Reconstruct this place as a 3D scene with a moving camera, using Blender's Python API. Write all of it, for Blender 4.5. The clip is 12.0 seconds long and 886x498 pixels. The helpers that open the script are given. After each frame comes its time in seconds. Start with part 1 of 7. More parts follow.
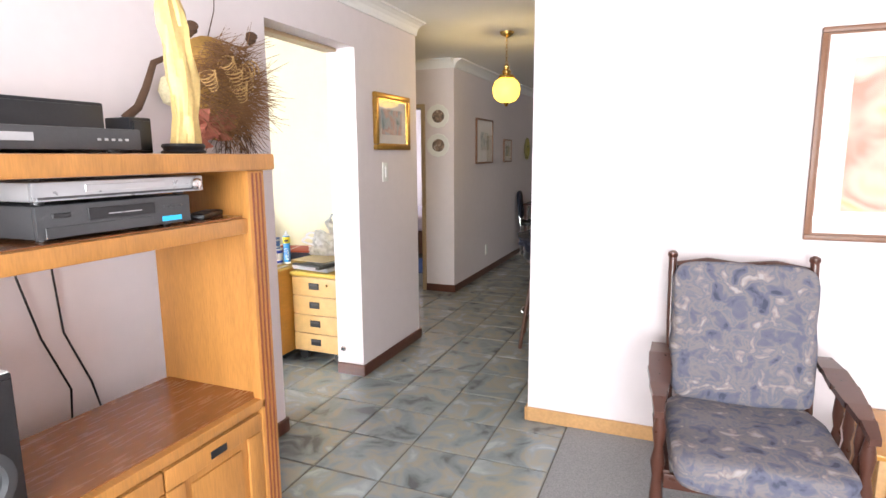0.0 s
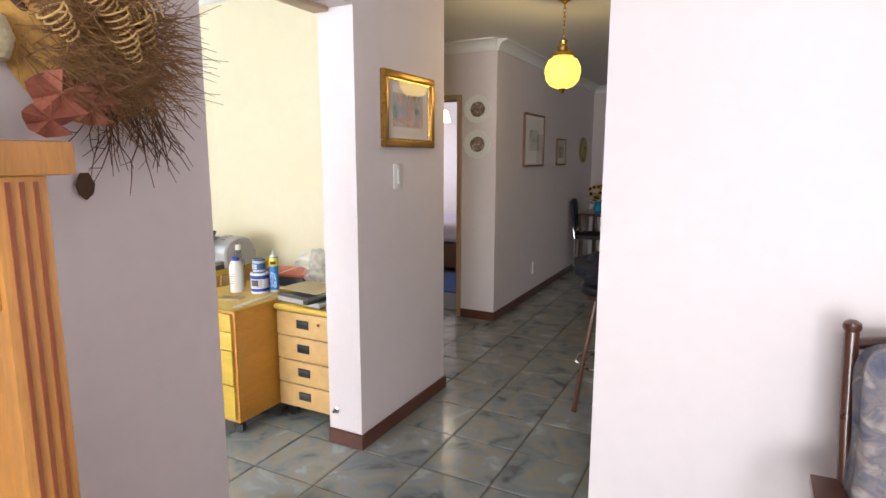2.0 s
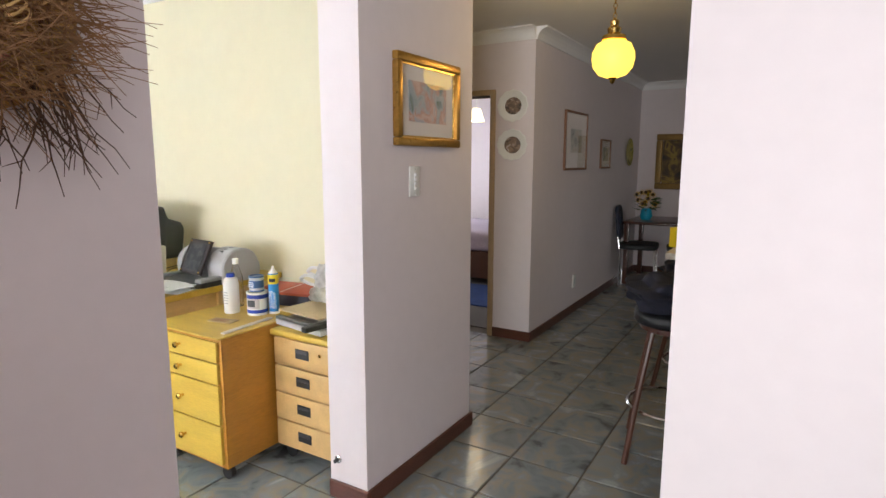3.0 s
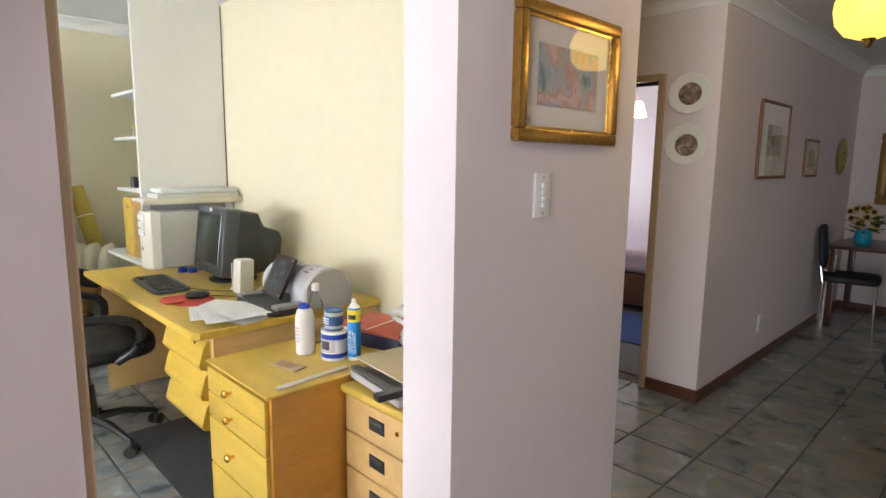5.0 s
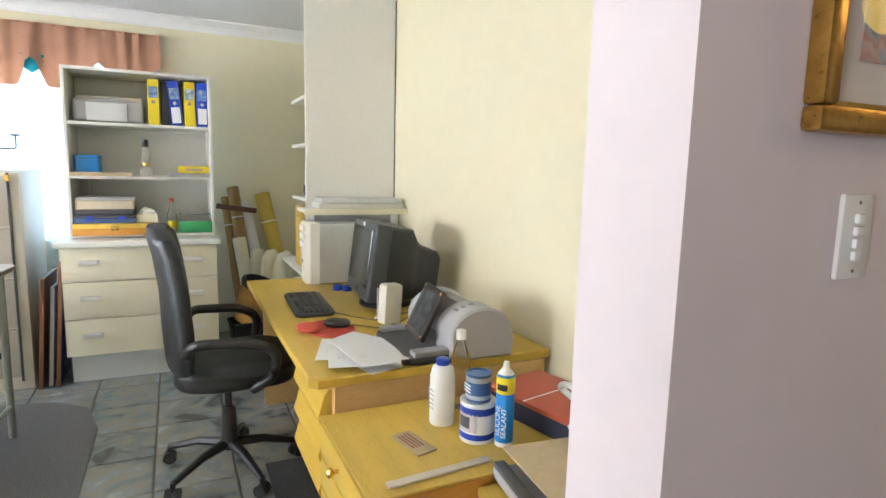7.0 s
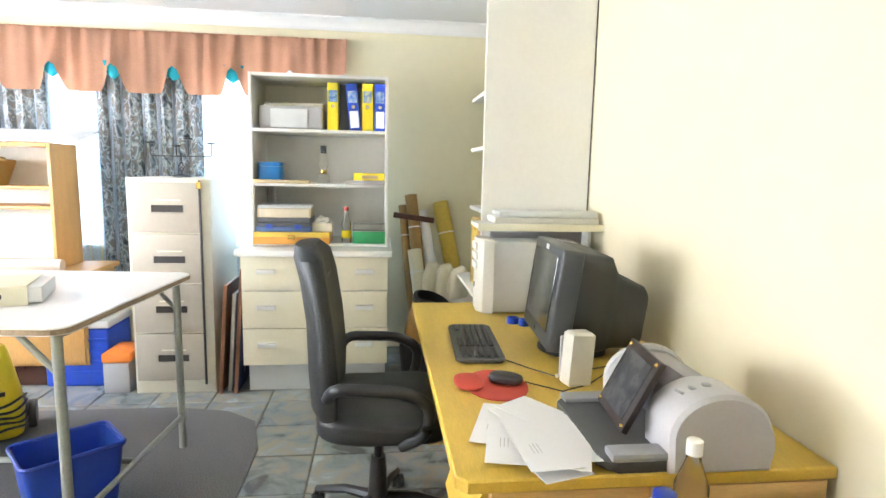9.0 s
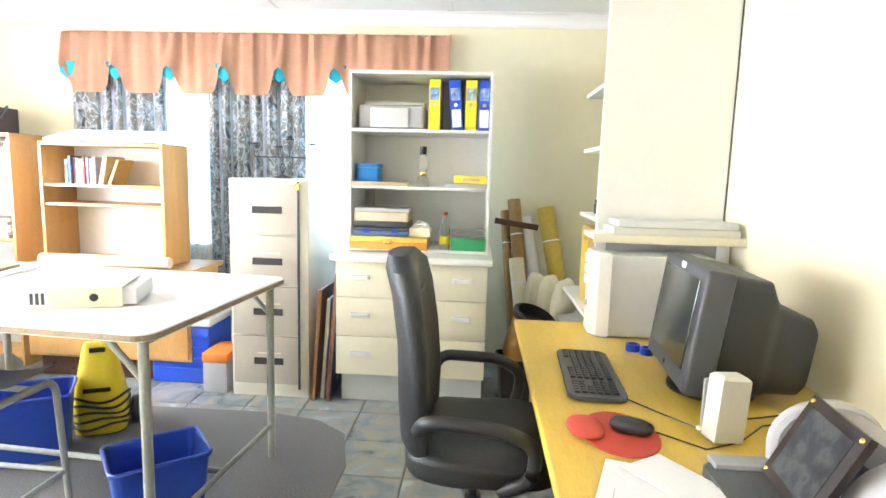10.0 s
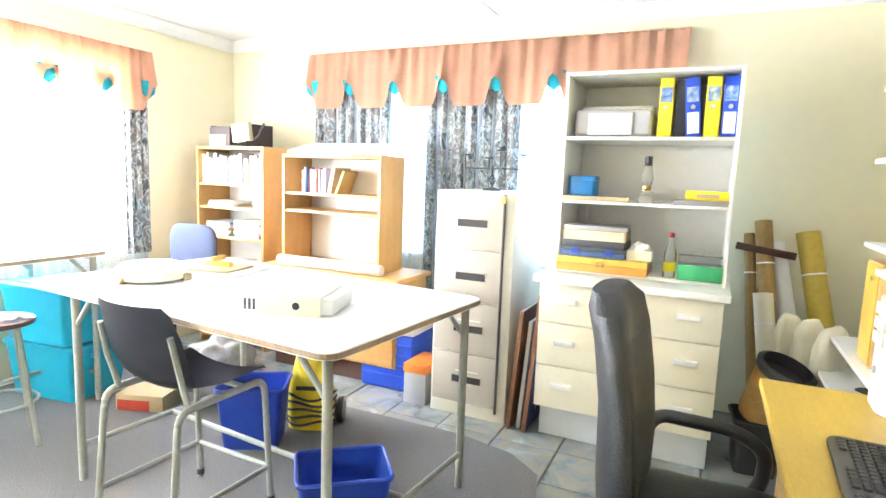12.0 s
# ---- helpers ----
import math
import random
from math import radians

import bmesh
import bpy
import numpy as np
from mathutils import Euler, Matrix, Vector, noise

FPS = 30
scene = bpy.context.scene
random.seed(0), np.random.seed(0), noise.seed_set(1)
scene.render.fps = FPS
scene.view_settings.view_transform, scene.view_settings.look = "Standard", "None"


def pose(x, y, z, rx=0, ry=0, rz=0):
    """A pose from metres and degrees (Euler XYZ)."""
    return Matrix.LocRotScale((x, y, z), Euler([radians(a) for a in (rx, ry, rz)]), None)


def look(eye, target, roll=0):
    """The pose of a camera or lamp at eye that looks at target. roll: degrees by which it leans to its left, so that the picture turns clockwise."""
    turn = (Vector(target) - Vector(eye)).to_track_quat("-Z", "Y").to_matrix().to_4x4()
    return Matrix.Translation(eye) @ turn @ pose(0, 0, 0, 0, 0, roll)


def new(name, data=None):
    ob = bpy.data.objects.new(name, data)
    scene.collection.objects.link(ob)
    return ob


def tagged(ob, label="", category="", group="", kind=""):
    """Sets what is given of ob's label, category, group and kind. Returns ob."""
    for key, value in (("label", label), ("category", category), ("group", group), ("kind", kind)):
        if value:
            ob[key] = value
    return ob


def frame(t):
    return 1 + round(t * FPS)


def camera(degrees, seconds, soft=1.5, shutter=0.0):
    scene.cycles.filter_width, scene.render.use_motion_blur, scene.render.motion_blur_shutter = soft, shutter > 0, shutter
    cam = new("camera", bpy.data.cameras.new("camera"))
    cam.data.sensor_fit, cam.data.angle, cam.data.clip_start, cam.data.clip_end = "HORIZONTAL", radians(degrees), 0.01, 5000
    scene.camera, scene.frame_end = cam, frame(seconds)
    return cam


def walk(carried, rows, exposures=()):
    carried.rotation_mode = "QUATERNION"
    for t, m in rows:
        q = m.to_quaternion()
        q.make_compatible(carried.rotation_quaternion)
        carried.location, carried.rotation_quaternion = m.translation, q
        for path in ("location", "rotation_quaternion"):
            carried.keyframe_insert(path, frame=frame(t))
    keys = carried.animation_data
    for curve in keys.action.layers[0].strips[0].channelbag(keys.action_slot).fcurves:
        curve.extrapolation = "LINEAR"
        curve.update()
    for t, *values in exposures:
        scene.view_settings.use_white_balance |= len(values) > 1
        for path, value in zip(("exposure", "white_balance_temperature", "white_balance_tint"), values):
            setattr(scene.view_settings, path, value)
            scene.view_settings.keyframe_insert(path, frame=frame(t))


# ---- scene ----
cam = camera(75.9, 12.0)
PATH = [
    (0, (0.528, 0.598, 1.397), (-0.223, 2.423, 1.073), -0.4),
    (0.5, (0.465, 0.846, 1.394), (-0.316, 2.659, 1.072), -0.4),
    (1, (0.383, 1.082, 1.404), (-0.443, 2.874, 1.082), -0.3),
    (1.5, (0.309, 1.292, 1.392), (-0.552, 3.069, 1.074), -0.1),
    (2, (0.244, 1.533, 1.383), (-0.663, 3.288, 1.068), 0.1),
    (2.5, (0.154, 1.764, 1.372), (-0.805, 3.491, 1.064), 0.1),
    (4.5, (-0.2, 2.514, 1.382), (-1.489, 4.014, 1.083), 0.6),
    (5, (-0.315, 2.651, 1.377), (-1.731, 4.031, 1.079), 0.8),
    (5.5, (-0.409, 2.785, 1.374), (-1.962, 4.01, 1.077), 0.8),
    (6, (-0.533, 2.896, 1.376), (-2.181, 3.991, 1.09), 1.0),
    (6.5, (-0.649, 2.964, 1.379), (-2.364, 3.953, 1.099), 1.3),
    (7, (-0.774, 3.065, 1.375), (-2.564, 3.913, 1.1), 1.4),
    (9, (-1.319, 3.25, 1.383), (-3.288, 3.473, 1.111), 1.2),
    (9.5, (-1.446, 3.251, 1.378), (-3.427, 3.306, 1.109), 1.3),
    (10, (-1.581, 3.233, 1.373), (-3.56, 3.116, 1.107), 1.6),
    (10.5, (-1.698, 3.214, 1.384), (-3.659, 2.924, 1.12), 1.7),
    (11, (-1.79, 3.195, 1.382), (-3.713, 2.711, 1.121), 1.8),
    (11.5, (-1.847, 3.201, 1.386), (-3.706, 2.511, 1.127), 2.0),
    (12, (-1.876, 3.216, 1.387), (-3.671, 2.371, 1.132), 2.1),
]
EXPOSURES = [(0.0, 0.4), (1.0, 0.25), (2.5, -0.18), (4.5, -0.28), (5.5, 0.03), (7.0, -0.25), (9.0, 0.25), (10.0, 0.58), (11.0, 0.78), (12.0, 0.8)]
walk(cam, [(t, look(eye, target, roll)) for t, eye, target, roll in PATH], EXPOSURES)

# ---- world and lights ----
world = bpy.data.worlds.new("sky")
scene.world = world
world.use_nodes = True
wn = world.node_tree.nodes
sky = wn.new("ShaderNodeTexSky")
sky.sky_type = "NISHITA"
sky.sun_disc = False
sky.sun_elevation, sky.sun_rotation = radians(55), radians(200)
wn["Background"].inputs["Strength"].default_value = 0.12
world.node_tree.links.new(sky.outputs[0], wn["Background"].inputs[0])


def area_lamp(name, loc, aim, w, h, watts, color):
    data = bpy.data.lights.new(name, "AREA")
    data.shape, data.size, data.size_y, data.energy, data.color = "RECTANGLE", w, h, watts, color
    ob = new(name, data)
    ob.matrix_world = look(loc, aim)
    return ob


def point_lamp(name, loc, watts, color, radius):
    data = bpy.data.lights.new(name, "POINT")
    data.energy, data.color, data.shadow_soft_size = watts, color, radius
    ob = new(name, data)
    ob.location = loc
    return ob


# skylight in the window openings
area_lamp("window_light_west", (-5.80, 1.6, 1.45), (0, 1.6, 1.45), 2.6, 1.2, 48, (0.62, 0.82, 1.0))
# stretched east past the seen part, added light for the shelf unit's front
area_lamp("window_light_south", (-3.15, -0.80, 1.45), (-3.15, 3, 1.45), 3.0, 1.2, 490, (0.97, 0.98, 1.0))
area_lamp("window_light_living", (1.0, -2.68, 1.35), (1.0, 3, 1.2), 2.6, 1.7, 330, (0.92, 0.96, 1.0))
area_lamp("window_light_dining", (3.28, 8.3, 1.5), (-1, 8.3, 1.3), 1.4, 1.1, 6, (1.0, 0.97, 0.9))
# added fill for the bedroom; the window it sits in is unseen
area_lamp("bedroom_fill_light", (-4.58, 8.3, 1.4), (0, 8.3, 1.2), 1.3, 1.1, 30, (0.9, 0.92, 1.0))
point_lamp("pendant_bulb", (-0.742, 5.0, 1.89), 8, (1.0, 0.72, 0.32), 0.05)
point_lamp("bedroom_bulb", (-2.55, 6.95, 1.80), 6, (1.0, 0.85, 0.6), 0.04)

# ---- materials ----
def material(name, color, rough=0.5, metal=0.0, var=0.12, scale=14.0, bump=0.05, grain=None, rand=0.0, spots=None, coat=0.0):
    """A principled material with colour variation at two scales and fine relief. grain: stretch of the noise along x, y, z."""
    m = bpy.data.materials.new(name)
    m.use_nodes = True
    n, l = m.node_tree.nodes, m.node_tree.links
    b = n["Principled BSDF"]
    b.inputs["Roughness"].default_value, b.inputs["Metallic"].default_value = rough, metal
    b.inputs["Coat Weight"].default_value = coat
    tc, mp = n.new("ShaderNodeTexCoord"), n.new("ShaderNodeMapping")
    l.new(tc.outputs["Object"], mp.inputs[0])
    mp.inputs["Scale"].default_value = grain or (1, 1, 1)
    big, fine = n.new("ShaderNodeTexNoise"), n.new("ShaderNodeTexNoise")
    for node, s, d in ((big, scale * 0.22, 4), (fine, scale * 3.0, 6)):
        node.inputs["Scale"].default_value, node.inputs["Detail"].default_value = s, d
        l.new(mp.outputs[0], node.inputs["Vector"])
    add = n.new("ShaderNodeMath")
    add.operation = "ADD"
    l.new(big.outputs[0], add.inputs[0])
    l.new(fine.outputs[0], add.inputs[1])
    last = add.outputs[0]
    if rand:
        oi, mul, ad2 = n.new("ShaderNodeObjectInfo"), n.new("ShaderNodeMath"), n.new("ShaderNodeMath")
        mul.operation, ad2.operation = "MULTIPLY_ADD", "ADD"
        l.new(oi.outputs["Random"], mul.inputs[0])
        mul.inputs[1].default_value, mul.inputs[2].default_value = rand, -rand / 2
        l.new(mul.outputs[0], ad2.inputs[0])
        l.new(last, ad2.inputs[1])
        last = ad2.outputs[0]
    ramp = n.new("ShaderNodeMapRange")
    ramp.inputs[1].default_value, ramp.inputs[2].default_value = 0.6, 1.4
    l.new(last, ramp.inputs[0])
    mix = n.new("ShaderNodeMix")
    mix.data_type = "RGBA"
    l.new(ramp.outputs[0], mix.inputs[0])
    lo = [max(0, c * (1 - var)) for c in color]
    hi = [min(1, c * (1 + var)) for c in color]
    mix.inputs[6].default_value, mix.inputs[7].default_value = (*lo, 1), (*hi, 1)
    out = mix.outputs[2]
    if spots:
        vor, lt, mx = n.new("ShaderNodeTexVoronoi"), n.new("ShaderNodeMapRange"), n.new("ShaderNodeMix")
        mx.data_type = "RGBA"
        col, size, amount = spots
        vor.inputs["Scale"].default_value = size
        l.new(mp.outputs[0], vor.inputs["Vector"])
        lt.inputs[1].default_value, lt.inputs[2].default_value = amount + 0.08, amount
        l.new(vor.outputs["Distance"], lt.inputs[0])
        l.new(lt.outputs[0], mx.inputs[0])
        l.new(out, mx.inputs[6])
        mx.inputs[7].default_value = (*col, 1)
        out = mx.outputs[2]
    l.new(out, b.inputs["Base Color"])
    rr = n.new("ShaderNodeMapRange")
    rr.inputs[3].default_value, rr.inputs[4].default_value = max(0.02, rough - 0.08), min(1, rough + 0.08)
    l.new(fine.outputs[0], rr.inputs[0])
    l.new(rr.outputs[0], b.inputs["Roughness"])
    if bump:
        bp = n.new("ShaderNodeBump")
        bp.inputs["Strength"].default_value, bp.inputs["Distance"].default_value = bump, 0.01
        l.new(fine.outputs[0], bp.inputs["Height"])
        l.new(bp.outputs[0], b.inputs["Normal"])
    return m


def multi(name, colors, scale, rough=0.9, kind="noise", bump=0.1, stretch=(1, 1, 1), detail=5.0, warp=0.0):
    """A material whose colours follow one texture through a ramp: prints, marbling, pictures."""
    m = bpy.data.materials.new(name)
    m.use_nodes = True
    n, l = m.node_tree.nodes, m.node_tree.links
    b = n["Principled BSDF"]
    b.inputs["Roughness"].default_value = rough
    tc, mp = n.new("ShaderNodeTexCoord"), n.new("ShaderNodeMapping")
    l.new(tc.outputs["Object"], mp.inputs[0])
    mp.inputs["Scale"].default_value = stretch
    oi, shift = n.new("ShaderNodeObjectInfo"), n.new("ShaderNodeMath")
    shift.operation = "MULTIPLY"
    shift.inputs[1].default_value = 17.0
    l.new(oi.outputs["Random"], shift.inputs[0])
    l.new(shift.outputs[0], mp.inputs["Location"])
    if kind == "voronoi":
        t = n.new("ShaderNodeTexVoronoi")
        out = t.outputs["Color"]
    else:
        t = n.new("ShaderNodeTexNoise")
        t.inputs["Detail"].default_value, t.inputs["Distortion"].default_value = detail, warp
        out = t.outputs[0]
    t.inputs["Scale"].default_value = scale
    l.new(mp.outputs[0], t.inputs["Vector"])
    ramp = n.new("ShaderNodeValToRGB")
    els = ramp.color_ramp.elements
    while len(els) < len(colors):
        els.new(0.5)
    lo, hi = (0.32, 0.68) if kind == "noise" else (0.1, 0.9)
    for i, c in enumerate(colors):
        els[i].position = lo + (hi - lo) * i / max(1, len(colors) - 1)
        els[i].color = (*c, 1)
    l.new(out, ramp.inputs[0])
    l.new(ramp.outputs[0], b.inputs["Base Color"])
    if bump:
        bp = n.new("ShaderNodeBump")
        bp.inputs["Strength"].default_value, bp.inputs["Distance"].default_value = bump, 0.006
        l.new(out, bp.inputs["Height"])
        l.new(bp.outputs[0], b.inputs["Normal"])
    return m


def cloth_through(name, color, clear, weave):
    """Thin cloth: part lets light straight through, part spreads it."""
    m = bpy.data.materials.new(name)
    m.use_nodes = True
    n, l = m.node_tree.nodes, m.node_tree.links
    n.remove(n["Principled BSDF"])
    tr, tl, df = n.new("ShaderNodeBsdfTransparent"), n.new("ShaderNodeBsdfTranslucent"), n.new("ShaderNodeBsdfDiffuse")
    for s in (tl, df):
        s.inputs[0].default_value = (*color, 1)
    m1, m2 = n.new("ShaderNodeMixShader"), n.new("ShaderNodeMixShader")
    m1.inputs[0].default_value = 0.15
    l.new(tl.outputs[0], m1.inputs[1])
    l.new(df.outputs[0], m1.inputs[2])
    tc, w, mr = n.new("ShaderNodeTexCoord"), n.new("ShaderNodeTexNoise"), n.new("ShaderNodeMapRange")
    w.inputs["Scale"].default_value = weave
    l.new(tc.outputs["Object"], w.inputs["Vector"])
    mr.inputs[1].default_value, mr.inputs[2].default_value = 0.35, 0.65
    mr.inputs[3].default_value, mr.inputs[4].default_value = 1 - clear - 0.12, 1 - clear + 0.12
    l.new(w.outputs[0], mr.inputs[0])
    l.new(mr.outputs[0], m2.inputs[0])
    l.new(tr.outputs[0], m2.inputs[1])
    l.new(m1.outputs[0], m2.inputs[2])
    l.new(m2.outputs[0], n["Material Output"].inputs[0])
    return m


def glass(name, color=(1, 1, 1), rough=0.0, ior=1.45):
    m = bpy.data.materials.new(name)
    m.use_nodes = True
    b = m.node_tree.nodes["Principled BSDF"]
    b.inputs["Base Color"].default_value = (*color, 1)
    b.inputs["Transmission Weight"].default_value, b.inputs["Roughness"].default_value, b.inputs["IOR"].default_value = 1, rough, ior
    return m


def glow(name, color, strength):
    m = bpy.data.materials.new(name)
    m.use_nodes = True
    b = m.node_tree.nodes["Principled BSDF"]
    b.inputs["Base Color"].default_value = (*color, 1)
    b.inputs["Emission Color"].default_value = (*color, 1)
    b.inputs["Emission Strength"].default_value = strength
    return m


M_PLASTER = material("wall_paint_lilac_white", (0.75, 0.675, 0.675), 0.75, var=0.03, scale=5, bump=0.12)
M_CREAM = material("wall_paint_cream", (0.80, 0.74, 0.54), 0.7, var=0.03, scale=5, bump=0.1)
M_CEIL = material("ceiling_paint", (0.80, 0.79, 0.78), 0.85, var=0.02, scale=4, bump=0.08)
M_CORNICE = material("cornice_paint", (0.84, 0.83, 0.82), 0.6, var=0.02, bump=0.02)
M_BASE = material("baseboard_dark_wood", (0.10, 0.035, 0.022), 0.35, var=0.3, scale=20, grain=(1, 1, 6), coat=0.3)
M_BASE_PINE = material("baseboard_pine", (0.52, 0.29, 0.12), 0.4, var=0.2, scale=20, coat=0.2)
M_GROUT = material("grout", (0.11, 0.095, 0.075), 0.85, var=0.25, scale=30)
M_TILE = multi("floor_tile_marbled", [(0.11, 0.12, 0.125), (0.20, 0.225, 0.235), (0.24, 0.265, 0.275), (0.30, 0.285, 0.24), (0.27, 0.30, 0.31), (0.37, 0.40, 0.40)], 5.5, 0.19, bump=0.12, detail=10, warp=0.7)
M_CARPET = multi("carpet_grey", [(0.09, 0.088, 0.09), (0.135, 0.132, 0.132), (0.18, 0.175, 0.17)], 160, 0.98, bump=0.6, detail=3)
# grey offcut, its colour darkened to deepen the shade under the desk
M_MAT = multi("mat_shade_darkened", [(0.03, 0.03, 0.032), (0.05, 0.05, 0.052), (0.07, 0.07, 0.07)], 160, 0.98, bump=0.6, detail=3)
M_CARPET_L = multi("carpet_living", [(0.22, 0.215, 0.22), (0.30, 0.29, 0.29), (0.35, 0.34, 0.335)], 200, 0.98, bump=0.5, detail=3)
M_OAK = material("wood_oak_veneer", (0.46, 0.205, 0.052), 0.36, var=0.25, scale=9, grain=(1.2, 8, 1.2), bump=0.03, coat=0.15)
M_OAK_V = material("wood_oak_upright", (0.46, 0.205, 0.052), 0.36, var=0.25, scale=9, grain=(8, 8, 0.9), bump=0.03, coat=0.15)
M_OAK_DK = material("wood_oak_shelf", (0.27, 0.10, 0.032), 0.26, var=0.18, scale=6, grain=(6, 0.6, 1), bump=0.02, coat=0.3)
M_GROOVE = material("wood_groove_red", (0.22, 0.06, 0.025), 0.4, var=0.2)
M_DESK = material("wood_desk_yellow", (0.57, 0.375, 0.055), 0.42, var=0.17, scale=10, grain=(1.2, 9, 9), bump=0.03, coat=0.15)
M_DESK_O = material("wood_cabinet_orange", (0.50, 0.22, 0.03), 0.36, var=0.2, scale=10, grain=(1.2, 1.2, 7), bump=0.03, coat=0.2)
M_BEECH = material("wood_beech_light", (0.60, 0.38, 0.15), 0.4, var=0.15, scale=12, grain=(7, 1.2, 7), bump=0.03)
M_PINE = material("wood_bookcase", (0.54, 0.30, 0.10), 0.42, var=0.18, scale=10, grain=(6, 6, 1), bump=0.03)
M_DARKWOOD = material("wood_dark_turned", (0.075, 0.026, 0.016), 0.3, var=0.12, scale=10, bump=0.01, coat=0.3)
M_WHITE = material("white_melamine", (0.82, 0.81, 0.77), 0.4, var=0.03, bump=0.01)
M_IVORY = material("ivory_drawer_front", (0.80, 0.75, 0.58), 0.42, var=0.03, bump=0.01)
M_STEEL_BEIGE = material("painted_steel_beige", (0.46, 0.41, 0.34), 0.45, var=0.05, scale=10, bump=0.02)
M_STEEL_CREAM = material("painted_steel_cream", (0.74, 0.70, 0.58), 0.42, var=0.04, scale=10, bump=0.02)
M_TUBE = material("grey_painted_tube", (0.30, 0.31, 0.28), 0.42, var=0.15, scale=20)
M_BLACK = material("black_plastic", (0.018, 0.018, 0.02), 0.38, var=0.25, scale=40)
M_LEATHER = material("black_leather", (0.012, 0.013, 0.015), 0.46, var=0.3, scale=45, bump=0.25)
M_DKGREY = material("dark_grey_plastic", (0.055, 0.056, 0.06), 0.42, var=0.12, scale=40)
M_GREYPL = material("grey_plastic", (0.42, 0.41, 0.42), 0.45, var=0.05, scale=30)
M_BEIGEPL = material("beige_computer_plastic", (0.66, 0.64, 0.56), 0.45, var=0.05, scale=20)
M_LTGREY = material("light_grey_panel", (0.66, 0.67, 0.66), 0.5, var=0.04, scale=8)
M_CHROME = material("chrome", (0.75, 0.75, 0.74), 0.18, metal=1.0, var=0.05)
M_BRASS = material("brass", (0.72, 0.48, 0.15), 0.25, metal=1.0, var=0.15)
M_GOLD = material("gilt_frame", (0.42, 0.23, 0.05), 0.3, metal=0.75, var=0.3, scale=25, bump=0.1)
M_SILVER = material("silver_plastic", (0.52, 0.54, 0.56), 0.3, metal=0.6, var=0.06)
M_PAPER = material("white_paper", (0.83, 0.83, 0.84), 0.8, var=0.02)
M_CARD = material("brown_card", (0.44, 0.34, 0.20), 0.8, var=0.1, scale=16)
M_RED = material("red_rubber", (0.42, 0.045, 0.025), 0.7, var=0.1, scale=40)
M_BLUE = material("blue_plastic", (0.012, 0.06, 0.46), 0.38, var=0.1, scale=15)
M_BLUE_DK = material("blue_bin_plastic", (0.012, 0.045, 0.34), 0.4, var=0.12, scale=15)
M_CYAN = material("turquoise_plastic", (0.01, 0.36, 0.56), 0.36, var=0.08, scale=12)
M_YELLOW = material("yellow_plastic", (0.72, 0.56, 0.02), 0.42, var=0.08, scale=15)
M_GREEN = material("green_box", (0.025, 0.26, 0.09), 0.5, var=0.1)
M_ORANGE = material("orange_plastic", (0.72, 0.20, 0.03), 0.45, var=0.08)
M_TERRA = material("terracotta_cloth", (0.62, 0.345, 0.225), 0.85, var=0.10, scale=30, bump=0.15)
M_TEAL = material("teal_lining", (0.0, 0.28, 0.36), 0.8, var=0.1)
M_NET = cloth_through("net_curtain", (0.80, 0.87, 0.97), 0.18, 90)
M_CURTAIN = multi("curtain_print", [(0.05, 0.06, 0.07), (0.14, 0.16, 0.17), (0.20, 0.25, 0.27), (0.48, 0.51, 0.53), (0.17, 0.19, 0.21), (0.24, 0.20, 0.16), (0.10, 0.13, 0.14), (0.45, 0.47, 0.48)], 17, 0.9, bump=0.05, stretch=(1, 1.2, 0.75), detail=3, warp=0.6)
M_FLORAL = multi("floral_upholstery", [(0.05, 0.055, 0.085), (0.10, 0.105, 0.15), (0.12, 0.12, 0.155), (0.19, 0.165, 0.165), (0.13, 0.13, 0.16), (0.25, 0.205, 0.195), (0.33, 0.30, 0.29)], 15, 0.92, bump=0.2, detail=9, warp=0.5)
M_GLASS = glass("clear_glass")
M_WINDOW = glass("window_glass", ior=1.1)
M_SCREEN = material("dark_screen", (0.022, 0.028, 0.027), 0.12, var=0.1, bump=0.0)
M_DOORPAINT = material("door_frame_tan", (0.46, 0.33, 0.20), 0.5, var=0.1, scale=10)
M_SPEAKER = material("speaker_black", (0.012, 0.012, 0.016), 0.5, var=0.2, scale=60)
M_RESIN = material("ivory_resin", (0.72, 0.52, 0.20), 0.4, var=0.18, scale=30, bump=0.15)
M_TINBLUE = material("tin_bright_blue", (0.01, 0.16, 0.42), 0.35, var=0.1)
M_PAPER_OLD = material("old_pages", (0.60, 0.52, 0.38), 0.8, var=0.1)

# ---- building helpers ----
def mesh_object(name, bm, mats, smooth=False):
    me = bpy.data.meshes.new(name)
    bmesh.ops.recalc_face_normals(bm, faces=bm.faces)
    bm.to_mesh(me)
    bm.free()
    for m in mats if isinstance(mats, (list, tuple)) else [mats]:
        me.materials.append(m)
    if smooth:
        me.polygons.foreach_set("use_smooth", [True] * len(me.polygons))
        me.set_sharp_from_angle(angle=radians(38))
    return new(name, me)


def part(name, bm, mat, parent, label="", smooth=False):
    ob = mesh_object(name, bm, mat, smooth)
    ob.parent = parent
    return tagged(ob, label) if label else ob


def thing(name, label, category, m=None, group=""):
    ob = new(name)
    ob.empty_display_size = 0.05
    ob.matrix_world = m if m is not None else Matrix()
    return tagged(ob, label, category, group)


def structure(name, bm, mat, label="", category=""):
    return tagged(mesh_object(name, bm, mat), label or name.replace("_", " "), category or name.split("_")[0], kind="structure")


